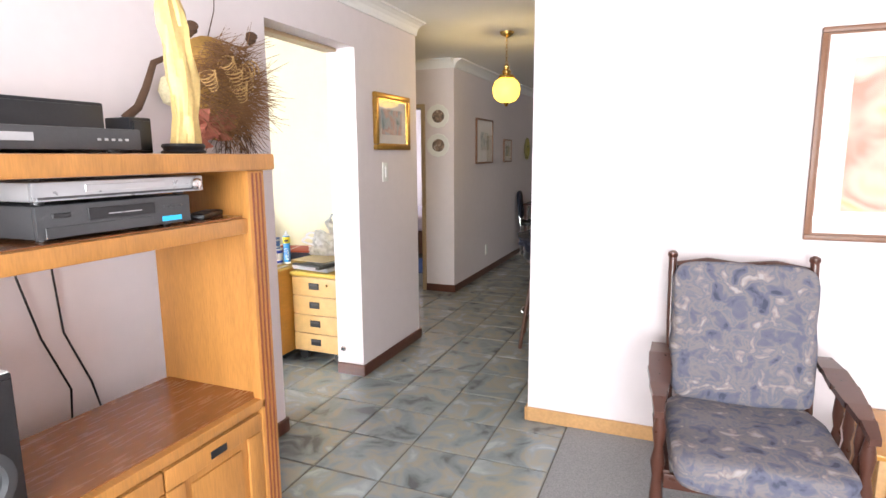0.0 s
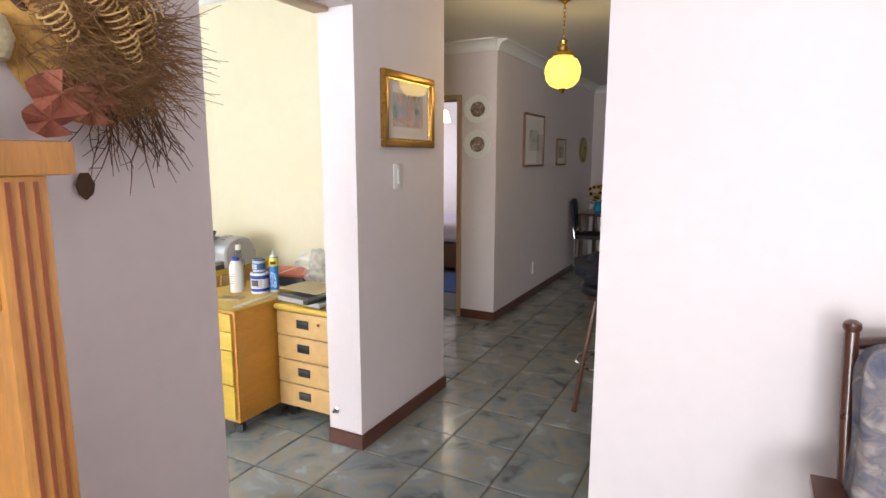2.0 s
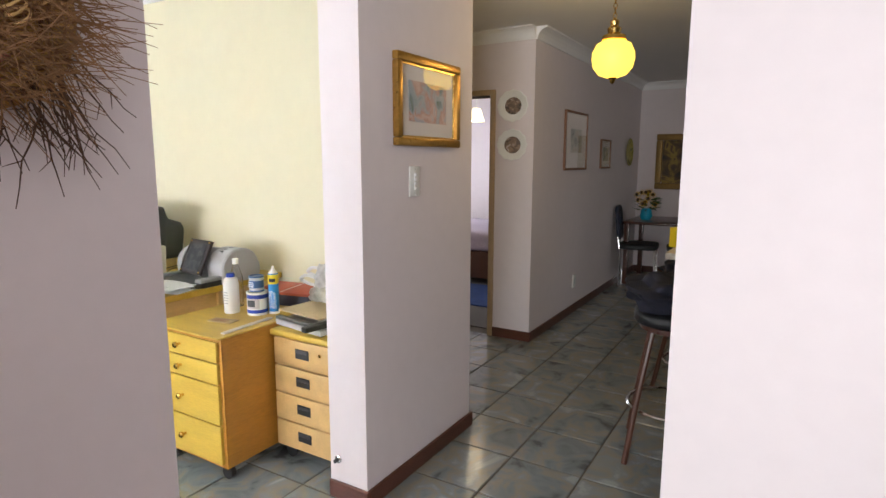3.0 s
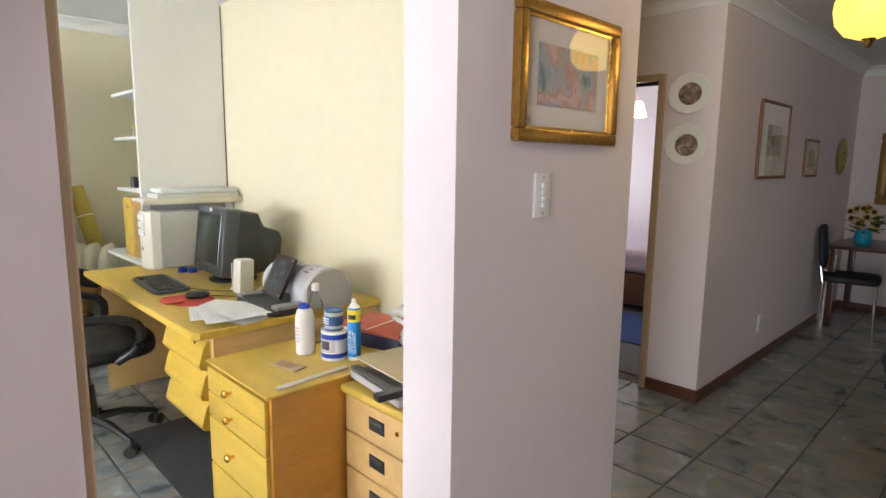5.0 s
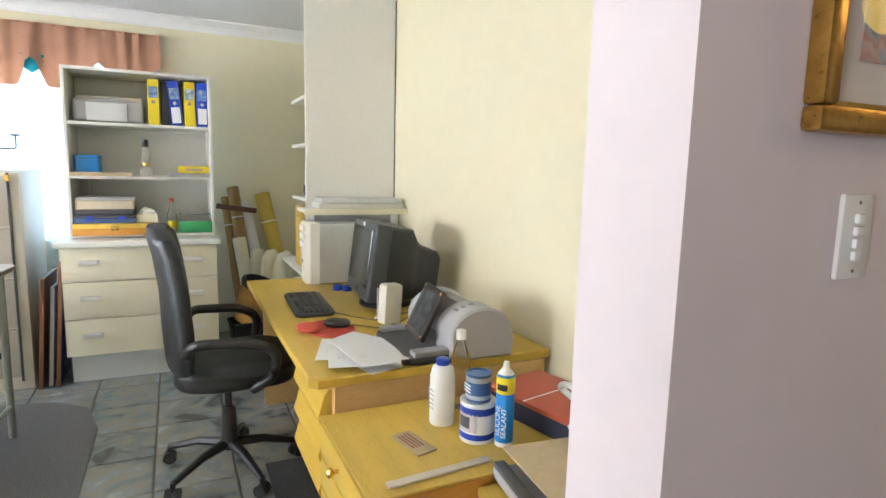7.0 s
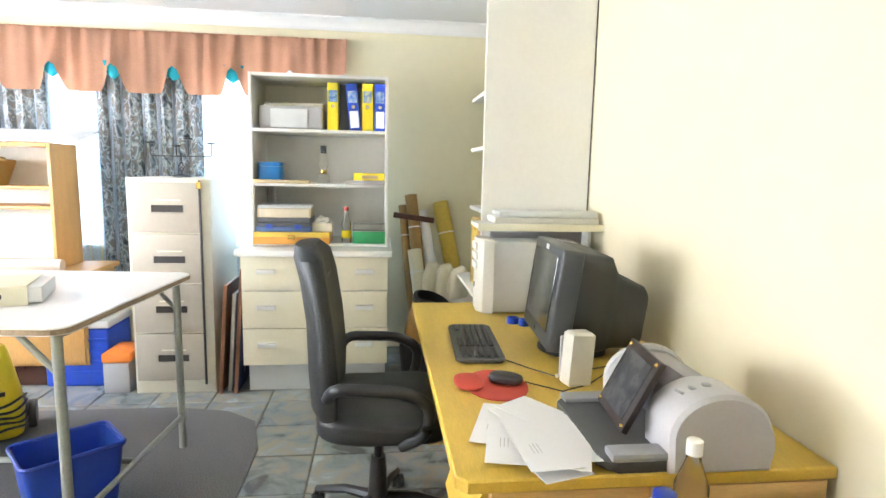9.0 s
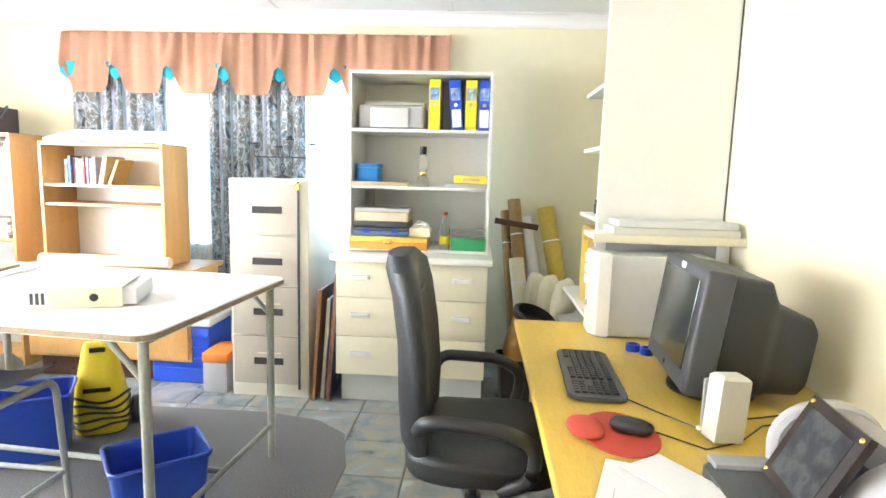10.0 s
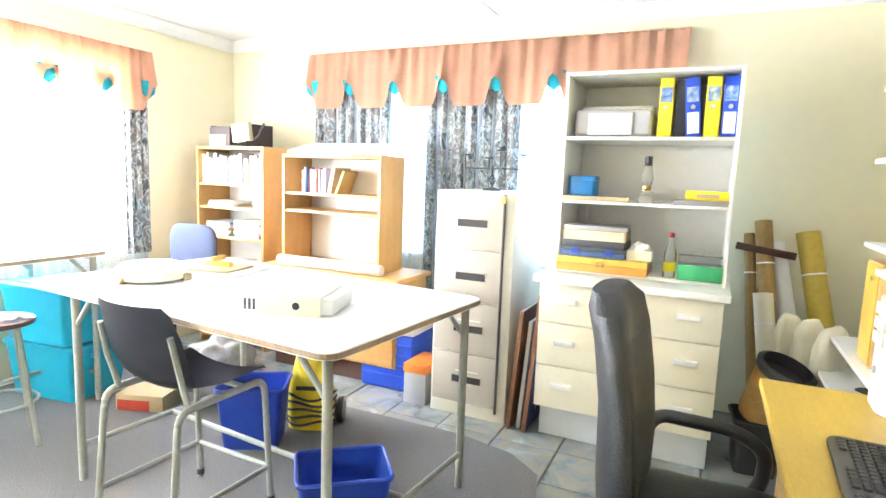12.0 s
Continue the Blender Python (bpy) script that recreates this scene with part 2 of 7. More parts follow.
def solid(name, bm, mat, label, category, m=None, group="", smooth=False):
    ob = mesh_object(name, bm, mat, smooth)
    if m is not None:
        ob.matrix_world = m
    return tagged(ob, label, category, group)


def add_box(bm, x0, x1, y0, y1, z0, z1, bevel=0.0, seg=1, m=None):
    vs = bmesh.ops.create_cube(bm, size=1.0)["verts"]
    for v in vs:
        v.co = Vector(((x0 + x1) / 2 + v.co.x * (x1 - x0), (y0 + y1) / 2 + v.co.y * (y1 - y0), (z0 + z1) / 2 + v.co.z * (z1 - z0)))
    if bevel:
        edges = list({e for v in vs for e in v.link_edges})
        r = bmesh.ops.bevel(bm, geom=edges, offset=bevel, segments=seg, profile=0.6, affect="EDGES")
        vs = list({v for f in r["faces"] for v in f.verts} | {v for v in vs if v.is_valid})
    if m is not None:
        bmesh.ops.transform(bm, matrix=m, verts=vs)
    return vs


def box(x0, x1, y0, y1, z0, z1, bevel=0.003, seg=1, m=None):
    bm = bmesh.new()
    add_box(bm, x0, x1, y0, y1, z0, z1, bevel, seg, m)
    return bm


def boxes(rows, bevel=0.003, seg=1):
    bm = bmesh.new()
    for r in rows:
        add_box(bm, *r, bevel=bevel, seg=seg)
    return bm


def lathe(profile, seg=24, m=None, bm=None):
    """A turned shape from (radius, height) pairs."""
    bm = bm or bmesh.new()
    rings = []
    made = []
    for r, z in profile:
        ring = [bm.verts.new((max(r, 1e-4) * math.cos(2 * math.pi * i / seg), max(r, 1e-4) * math.sin(2 * math.pi * i / seg), z)) for i in range(seg)]
        rings.append(ring)
        made += ring
    for a, b in zip(rings, rings[1:]):
        for i in range(seg):
            bm.faces.new((a[i], a[(i + 1) % seg], b[(i + 1) % seg], b[i]))
    bm.faces.new(list(reversed(rings[0])))
    bm.faces.new(rings[-1])
    if m is not None:
        bmesh.ops.transform(bm, matrix=m, verts=made)
    return bm


def tube(points, radius=0.012, seg=10, bm=None, taper=1.0, closed=False):
    """A round bar along a line of points."""
    bm = bm or bmesh.new()
    pts = [Vector(p) for p in points]
    rings = []
    up = Vector((0.123, 0.217, 0.968)).normalized()
    for i, p in enumerate(pts):
        a, b = pts[max(0, i - 1)], pts[min(len(pts) - 1, i + 1)]
        if closed:
            a, b = pts[i - 1], pts[(i + 1) % len(pts)]
        d = (b - a).normalized()
        s = d.cross(up)
        if s.length < 0.05:
            s = d.cross(Vector((1, 0, 0)))
        s.normalize()
        t = s.cross(d)
        r = radius * (1 + (taper - 1) * i / max(1, len(pts) - 1))
        rings.append([bm.verts.new(p + (s * math.cos(2 * math.pi * k / seg) + t * math.sin(2 * math.pi * k / seg)) * r) for k in range(seg)])
    pairs = list(zip(rings, rings[1:])) + ([(rings[-1], rings[0])] if closed else [])
    for a, b in pairs:
        for k in range(seg):
            bm.faces.new((a[k], b[k], b[(k + 1) % seg], a[(k + 1) % seg]))
    if not closed:
        bm.faces.new(rings[0])
        bm.faces.new(list(reversed(rings[-1])))
    return bm


def bent(points, r=0.05, n=5):
    """Rounds the corners of a line of points."""
    pts = [Vector(p) for p in points]
    out = [pts[0]]
    for a, b, c in zip(pts, pts[1:], pts[2:]):
        u, v = (a - b), (c - b)
        k = min(r, u.length * 0.45, v.length * 0.45)
        p, q = b + u.normalized() * k, b + v.normalized() * k
        for i in range(n + 1):
            s = i / n
            out.append(p * (1 - s) ** 2 + b * 2 * s * (1 - s) + q * s * s)
    return out + [pts[-1]]


def prism(outline, z0, z1, bevel=0.0, m=None, bm=None, seg=1):
    """A flat outline in x, y raised from z0 to z1."""
    bm = bm or bmesh.new()
    lo = [bm.verts.new((x, y, z0)) for x, y in outline]
    hi = [bm.verts.new((x, y, z1)) for x, y in outline]
    n = len(lo)
    faces = [bm.faces.new(list(reversed(lo))), bm.faces.new(hi)]
    for i in range(n):
        bm.faces.new((lo[i], lo[(i + 1) % n], hi[(i + 1) % n], hi[i]))
    vs = lo + hi
    if bevel:
        edges = list({e for f in faces for e in f.edges})
        r = bmesh.ops.bevel(bm, geom=edges, offset=bevel, segments=seg, profile=0.6, affect="EDGES")
        vs = list({v for f in bm.faces for v in f.verts}) if m is not None else vs
    if m is not None:
        bmesh.ops.transform(bm, matrix=m, verts=vs)
    bmesh.ops.recalc_face_normals(bm, faces=bm.faces)
    return bm


def rounded(x0, x1, y0, y1, r, n=5):
    """Outline of a rectangle with round corners."""
    out = []
    for cx, cy, a in ((x1 - r, y1 - r, 0), (x0 + r, y1 - r, 90), (x0 + r, y0 + r, 180), (x1 - r, y0 + r, 270)):
        for i in range(n + 1):
            t = radians(a + 90 * i / n)
            out.append((cx + r * math.cos(t), cy + r * math.sin(t)))
    return out


def cushion(sx, sy, sz, puff=0.03, n=10, m=None, power=4.0, ripple=0.004, seed=0):
    """A stuffed block with soft edges, centred in x and y and standing on z = 0."""
    bm = bmesh.new()
    bmesh.ops.create_cube(bm, size=2.0)
    bmesh.ops.subdivide_edges(bm, edges=bm.edges[:], cuts=n, use_grid_fill=True)
    for v in bm.verts:
        c = v.co.copy()
        k = (abs(c.x) ** power + abs(c.y) ** power + abs(c.z) ** power) ** (1 / power)
        c = c / k
        d = noise.noise(Vector((c.x * 2.1 + seed, c.y * 2.1, c.z * 2.1))) * ripple
        v.co = Vector((c.x * sx / 2, c.y * sy / 2, c.z * sz / 2 + sz / 2)) + c.normalized() * d
    if m is not None:
        bmesh.ops.transform(bm, matrix=m, verts=bm.verts)
    return bm


def merge(*bms):
    out = bmesh.new()
    for b in bms:
        me = bpy.data.meshes.new("tmp")
        b.to_mesh(me)
        b.free()
        out.from_mesh(me)
        bpy.data.meshes.remove(me)
    return out


# ---- structure ----
HALL_TOP, OFFICE_TOP, TOP = 2.33, 2.46, 2.60


def wall(name, rows, mat, label):
    return structure(name, boxes(rows, bevel=0.0), mat, label, "wall")


wall("wall_opening", [(-1.46, -1.27, -2.75, 2.825, 0, TOP), (-1.46, -1.27, 2.825, 3.62, 2.03, TOP), (-1.46, -1.27, 3.62, 4.47, 0, TOP)], M_PLASTER, "pale lilac plastered wall with an open doorway")
wall("wall_living", [(-0.146, 3.4, 3.41, 3.58, 0, TOP)], M_PLASTER, "pale plastered wall beside the armchair")
wall("wall_plates", [(-1.86, -1.55, 5.95, 6.10, 0, TOP), (-2.68, -1.86, 5.95, 6.10, 1.87, TOP), (-4.6, -2.68, 5.95, 6.10, 0, TOP)], M_PLASTER, "pale plastered wall with the bedroom doorway")
wall("wall_corridor", [(-1.72, -1.55, 6.10, 9.4, 0, TOP)], M_PLASTER, "pale plastered corridor wall")
wall("wall_far", [(-4.8, 3.4, 9.4, 9.6, 0, TOP)], M_PLASTER, "pale plastered wall at the end of the dining area")
wall("wall_passage", [(-4.0, -3.8, 4.47, 5.95, 0, TOP)], M_PLASTER, "pale plastered wall closing the passage")
wall("wall_bedroom", [(-4.8, -4.6, 5.95, 7.6, 0, TOP), (-4.8, -4.6, 9.0, 9.4, 0, TOP), (-4.8, -4.6, 7.6, 9.0, 0, 0.85), (-4.8, -4.6, 7.6, 9.0, 2.0, TOP)], M_PLASTER, "pale bedroom wall with an added, unseen window")
wall("wall_east", [(3.2, 3.4, -2.75, 3.41, 0, TOP), (3.2, 3.4, 3.58, 7.5, 0, TOP), (3.2, 3.4, 9.1, 9.4, 0, TOP), (3.2, 3.4, 7.5, 9.1, 0, 0.9), (3.2, 3.4, 7.5, 9.1, 2.05, TOP)], M_PLASTER, "pale plastered outer wall")
wall("wall_south", [(-1.27, -0.4, -2.75, -2.6, 0, TOP), (2.4, 3.2, -2.75, -2.6, 0, TOP), (-0.4, 2.4, -2.75, -2.6, 0, 0.45), (-0.4, 2.4, -2.75, -2.6, 2.2, TOP)], M_PLASTER, "pale plastered wall with a wide window")
wall("wall_office_desk", [(-5.68, -1.46, 4.30, 4.47, 0, TOP)], M_CREAM, "cream painted wall behind the desk")
wall("wall_office_window", [(-5.88, -5.68, -0.85, 0.30, 0, TOP), (-5.88, -5.68, 2.95, 4.47, 0, TOP), (-5.88, -5.68, 0.30, 2.95, 0, 0.80), (-5.88, -5.68, 0.30, 2.95, 2.10, TOP)], M_CREAM, "cream painted wall with a curtained window")
wall("wall_office_south", [(-5.68, -4.75, -0.85, -0.65, 0, TOP), (-1.6, -1.46, -0.85, -0.65, 0, TOP), (-4.75, -1.6, -0.85, -0.65, 0, 0.80), (-4.75, -1.6, -0.85, -0.65, 2.08, TOP)], M_CREAM, "cream painted wall with a bright window")
structure("wall_office_lining", boxes([(-1.464, -1.46, -0.65, 2.825, 0, TOP), (-1.464, -1.46, 2.825, 3.62, 2.034, TOP), (-1.464, -1.46, 3.625, 4.30, 0, TOP)], 0), M_CREAM, "cream painted inner face of the office wall", "wall")
structure("ceiling_hall", boxes([(-1.27, 3.2, -2.6, 3.41, HALL_TOP, TOP + 0.1), (-1.27, 3.2, 3.41, 5.95, HALL_TOP, TOP + 0.1), (-3.8, -1.27, 4.47, 5.95, HALL_TOP, TOP + 0.1), (-1.55, 3.2, 5.95, 9.4, HALL_TOP, TOP + 0.1), (-4.6, -1.72, 6.10, 9.4, HALL_TOP, TOP + 0.1)], 0), M_CEIL, "white painted ceiling board", "ceiling")
structure("ceiling_office", boxes([(-5.68, -1.46, -0.65, 4.30, OFFICE_TOP, TOP + 0.1)] + [(-5.68, -1.46, y - 0.02, y + 0.02, OFFICE_TOP - 0.006, OFFICE_TOP + 0.01) for y in (0.6, 1.8, 3.0)], 0), M_CEIL, "white ceiling boards with cover strips", "ceiling")
structure("floor", boxes([(-5.9, 3.4, -2.75, 9.6, -0.2, -0.006)], 0), M_GROUT, "grey-brown grouted floor bed", "floor")


def cornice(name, a, b, top, side, size=0.085):
    """A coved cornice from a to b; side: unit direction from the wall into the room."""
    bm = bmesh.new()
    a, b, s = Vector((*a, top)), Vector((*b, top)), Vector((*side, 0))
    prof = [(0, -size), (0.012, -size)] + [(0.012 + (size - 0.012) * (1 - math.cos(t)), -size + (size - 0.012) * math.sin(t)) for t in (radians(q) for q in (15, 35, 55, 75, 90))] + [(size, 0), (0, 0)]
    ra = [bm.verts.new(a + s * u + Vector((0, 0, v - 0.001))) for u, v in prof]
    rb = [bm.verts.new(b + s * u + Vector((0, 0, v - 0.001))) for u, v in prof]
    n = len(prof)
    for i in range(n):
        bm.faces.new((ra[i], ra[(i + 1) % n], rb[(i + 1) % n], rb[i]))
    bm.faces.new(ra)
    bm.faces.new(list(reversed(rb)))
    bmesh.ops.recalc_face_normals(bm, faces=bm.faces)
    return structure(name, bm, M_CORNICE, "white coved plaster cornice", "cornice")


H, O = HALL_TOP, OFFICE_TOP
for a, b, top, side in [((-1.27, -2.6), (-1.27, 4.47), H, (1, 0)), ((-1.27, 4.47), (-3.8, 4.47), H, (0, 1)), ((-3.8, 5.95), (-1.55, 5.95), H, (0, -1)), ((-1.55, 5.95), (-1.55, 9.4), H, (1, 0)),
                        ((-1.55, 9.4), (3.2, 9.4), H, (0, -1)), ((-0.14, 3.41), (3.2, 3.41), H, (0, -1)), ((-0.14, 3.58), (3.2, 3.58), H, (0, 1)), ((3.2, 3.58), (3.2, 9.4), H, (-1, 0)),
                        ((-5.68, -0.65), (-5.68, 4.3), O, (1, 0)), ((-5.68, 4.3), (-1.464, 4.3), O, (0, -1)), ((-5.68, -0.65), (-1.464, -0.65), O, (0, 1))]:
    cornice("trim_cornice", a, b, top, side)


def skirting(x0, x1, y0, y1, mat, h=0.075):
    return structure("baseboard", box(x0, x1, y0, y1, 0, h, 0.004), mat, "dark stained wooden baseboard" if mat is M_BASE else "pine baseboard", "baseboard")


for r in [(-1.27, -1.255, -2.6, 2.838), (-1.299, -1.255, 2.825, 2.838), (-1.46, -1.255, 3.605, 3.62), (-1.27, -1.255, 3.62, 4.485), (-3.8, -1.27, 4.47, 4.485), (-1.86, -1.535, 5.935, 5.95), (-1.55, -1.535, 5.95, 9.385), (-1.55, 3.2, 9.385, 9.4), (-0.155, 3.2, 3.58, 3.595)]:
    skirting(*r, M_BASE)
skirting(-0.146, 3.2, 3.395, 3.41, M_BASE_PINE)
skirting(-0.161, -0.146, 3.395, 3.58, M_BASE_PINE)
structure("carpet_living", boxes([(0.07, 3.2, -2.6, 3.395, -0.006, 0.004)], 0), M_CARPET_L, "grey short-pile fitted carpet", "carpet")
structure("door_frame_office", boxes([(-1.464, -1.30, 2.826, 2.846, 0, 2.028), (-1.464, -1.38, 2.846, 3.60, 2.008, 2.028)], 0.004), M_DOORPAINT, "tan painted timber door frame", "door frame")


def bar_box(name, x0, x1, y0, y1, z0, z1, mat, parent, bevel=0.003, label="", seg=2, m=None):
    return part(name, box(x0, x1, y0, y1, z0, z1, bevel, seg, m), mat, parent, label, smooth=True)


# ---- living room ----
def tv_cabinet():
    c = thing("tv_cabinet", "honey oak television cabinet with open shelves and panelled doors", "cabinet", pose(-0.86, 1.345, 0))
    x0, x1, y0, y1 = -0.21, 0.21, -0.95, 0.645
    bar_box("top", x0 - 0.01, x1 + 0.03, y0 - 0.05, y1 + 0.045, 1.358, 1.407, M_OAK, c, 0.008)
    bar_box("shelf", x0, x1, y0 + 0.03, y1 - 0.03, 1.172, 1.218, M_OAK, c, 0.006)
    part("shelf_surface", box(x0 + 0.01, x1 - 0.02, y0 + 0.03, y1 - 0.03, 1.2185, 1.221, 0), M_OAK_DK, c, "dark glossy shelf surface")
    bar_box("deck", x0, x1 + 0.012, y0 + 0.03, y1 - 0.03, 0.617, 0.650, M_OAK, c, 0.006)
    part("deck_surface", box(x0 + 0.01, x1 - 0.015, y0 + 0.03, y1 - 0.03, 0.6505, 0.653, 0), M_OAK_DK, c, "reddish polished deck surface")
    for y in (y0, y1 - 0.03):
        bar_box("side_panel", x0, x1 - 0.02, y, y + 0.03, 0, 1.358, M_OAK_V, c)
    for y in (y0 - 0.012, y1 - 0.058):
        post = bar_box("post", x1 - 0.02, x1 + 0.012, y, y + 0.07, 0, 1.358, M_OAK_V, c, 0.004)
        for k in range(3):
            part("groove", box(x1 + 0.012, x1 + 0.0145, y + 0.014 + k * 0.018, y + 0.020 + k * 0.018, 0.02, 1.35, 0), M_GROOVE, post, "red-brown groove line")
    w = (y1 - y0 - 0.14) / 4
    for k in range(4):
        a = y0 + 0.06 + k * (w + 0.006)
        d = bar_box("door", x1 - 0.025, x1 - 0.002, a, a + w, 0.06, 0.607, M_OAK_V, c, 0.003)
        for r in ((a, a + w, 0.06, 0.12), (a, a + w, 0.547, 0.607), (a, a + 0.06, 0.122, 0.545), (a + w - 0.06, a + w, 0.122, 0.545)):
            bar_box("door_frame", x1 - 0.002, x1 + 0.010, r[0], r[1], r[2], r[3], M_OAK_V, d, 0.006)
        bar_box("raised_panel", x1 - 0.002, x1 + 0.005, a + 0.085, a + w - 0.085, 0.145, 0.522, M_OAK_V, d, 0.005)
        part("finger_pull", box(x1 + 0.010, x1 + 0.012, a + w / 2 - 0.03, a + w / 2 + 0.03, 0.56, 0.582, 0), M_BLACK, d, "dark recessed pull")
    bar_box("plinth", x0 + 0.02, x1 - 0.03, y0 + 0.03, y1 - 0.03, 0, 0.058, M_OAK, c)


tv_cabinet()


def recorder(name, label, w, d, h, m, mat, face, style):
    r = thing(name, label, "electronics", m)
    bar_box("case", -d / 2, d / 2 - 0.012, -w / 2, w / 2, 0.008, h, mat, r, 0.004)
    bar_box("front_panel", d / 2 - 0.012, d / 2, -w / 2, w / 2, 0.008, h, face, r, 0.003)
    for sx in (-1, 1):
        for sy in (-1, 1):
            part("foot", lathe([(0.014, 0), (0.014, 0.008)], 12, pose(sx * (d / 2 - 0.05), sy * (w / 2 - 0.04), 0)), M_BLACK, r)
    x = d / 2
    if style == "decoder":
        part("label_plate", box(x, x + 0.002, -w * 0.42, -w * 0.12, h * 0.45, h * 0.75, 0), M_SILVER, r, "pale printed plate")
        for k in range(5):
            part("button", box(x, x + 0.003, w * 0.22 + k * 0.018, w * 0.22 + k * 0.018 + 0.009, h * 0.5, h * 0.6, 0.0008), M_GREYPL, r)
    if style == "dvd":
        part("tray", box(x, x + 0.003, -w * 0.25, w * 0.22, h * 0.5, h * 0.82, 0.001), M_SILVER, r, "silver disc tray front")
        part("lower_band", box(x, x + 0.001, -w / 2 + 0.01, w / 2 - 0.01, 0.012, h * 0.36, 0), M_DKGREY, r)
        part("dial", lathe([(0.016, 0), (0.016, 0.009), (0.012, 0.012)], 18, pose(x, w * 0.44, h * 0.55, 0, 90, 0)), M_CHROME, r, "round chrome dial", True)
        for k in range(6):
            part("button", box(x, x + 0.003, w * 0.26 + k * 0.012, w * 0.26 + k * 0.012 + 0.007, h * 0.5, h * 0.6, 0.0008), M_SILVER, r)
    if style == "vcr":
        part("tape_slot", box(x, x + 0.003, -w * 0.22, w * 0.22, h * 0.5, h * 0.85, 0.001), M_BLACK, r, "black hinged tape flap")
        part("trim_line", box(x + 0.003, x + 0.004, -w * 0.1, w * 0.12, h * 0.63, h * 0.66, 0), M_SILVER, r)
        part("display", box(x, x + 0.002, w * 0.27, w * 0.42, h * 0.2, h * 0.36, 0), glow("display_glow_cyan", (0.02, 0.30, 0.55), 0.9), r, "lit cyan display")
        part("lower_flap", box(x, x + 0.003, -w * 0.46, w * 0.2, h * 0.12, h * 0.42, 0.001), M_DKGREY, r)
        for k in range(4):
            part("button", box(x, x + 0.004, w * 0.28 + k * 0.018, w * 0.28 + k * 0.018 + 0.012, h * 0.62, h * 0.72, 0.001), M_DKGREY, r)
        part("button", box(x, x + 0.004, -w * 0.42, -w * 0.32, h * 0.65, h * 0.78, 0.001), M_BLACK, r)


recorder("satellite_decoder", "flat black satellite decoder on top of the cabinet", 0.42, 0.26, 0.058, pose(-0.85, 1.44, 1.408), M_BLACK, M_DKGREY, "decoder")
recorder("video_recorder", "dark grey video recorder with lit cyan display", 0.40, 0.30, 0.078, pose(-0.83, 1.55, 1.2215), M_DKGREY, M_DKGREY, "vcr")
recorder("dvd_player", "slim silver disc player stacked on the recorder", 0.45, 0.30, 0.048, pose(-0.825, 1.57, 1.3005), M_SILVER, M_SILVER, "dvd")


def loudspeaker(label, sx, sy, sz, m, woofer):
    s = thing("loudspeaker", label, "speaker", m)
    bar_box("cabinet", -sx / 2, sx / 2, -sy / 2, sy / 2, 0, sz, M_SPEAKER, s, 0.006)
    bar_box("grille", sx / 2, sx / 2 + 0.008, -sy / 2 + 0.008, sy / 2 - 0.008, 0.01, sz - 0.01, M_BLACK, s, 0.003)
    if woofer:
        part("top_sheet", box(-sx / 2 + 0.004, sx / 2 - 0.004, -sy / 2 + 0.004, sy / 2 - 0.004, sz, sz + 0.003, 0), M_PAPER, s, "white paper on top")
        part("cone", lathe([(0.075, 0), (0.075, 0.012), (0.055, 0.016), (0.05, 0.004), (0.02, 0.002), (0.0, 0.01)], 28, pose(sx / 2 + 0.008, sy / 2 - 0.1, sz * 0.33, 0, 90, 0)), M_DKGREY, s, "round rubber-edged speaker cone", True)


loudspeaker("black subwoofer with a round cone on the cabinet deck", 0.26, 0.28, 0.31, pose(-0.85, 1.15, 0.6535), True)
loudspeaker("wide black centre speaker on top of the cabinet", 0.12, 0.42, 0.14, pose(-1.02, 1.53, 1.408), False)
loudspeaker("small black satellite speaker on top of the cabinet", 0.10, 0.075, 0.105, pose(-0.98, 1.83, 1.408), False)
remote = thing("remote_control", "black plastic remote control lying on the shelf", "remote", pose(-0.77, 1.89, 1.2215, 0, 0, 24))
bar_box("body", -0.03, 0.03, -0.085, 0.085, 0, 0.016, M_BLACK, remote, 0.005)
for k in range(9):
    bar_box("button", -0.018 + (k % 3) * 0.014, -0.008 + (k % 3) * 0.014, -0.05 + (k // 3) * 0.02, -0.04 + (k // 3) * 0.02, 0.016, 0.018, M_DKGREY, remote, 0.001)
for y, a in ((1.62, 0.03), (1.74, -0.02)):
    solid("cable", tube([(-1.255, y, 1.25), (-1.25, y + a * 0.3, 1.05), (-1.255, y + 0.03 + a, 0.85), (-1.25, y + 0.1 + a, 0.66), (-1.255, y + 0.12, 0.5), (-1.25, y + 0.12, 0.02)], 0.0035, 6), M_BLACK, "thin black cable hanging down the wall", "cable")
tang = bmesh.new()
for k in range(5):
    pts = []
    for i in range(26):
        s = i / 25
        pts.append((-1.258 + 0.006 * math.sin(9 * s + k), 1.44 + 0.02 * k + 0.035 * math.sin(6.0 * s * (1 + 0.2 * k) + k * 1.7), 1.15 - 0.6 * s))
    tube(pts, 0.0018, 5, tang)
solid("tangled_cable", tang, M_GREYPL, "tangle of thin grey cables hanging at the wall", "cable")


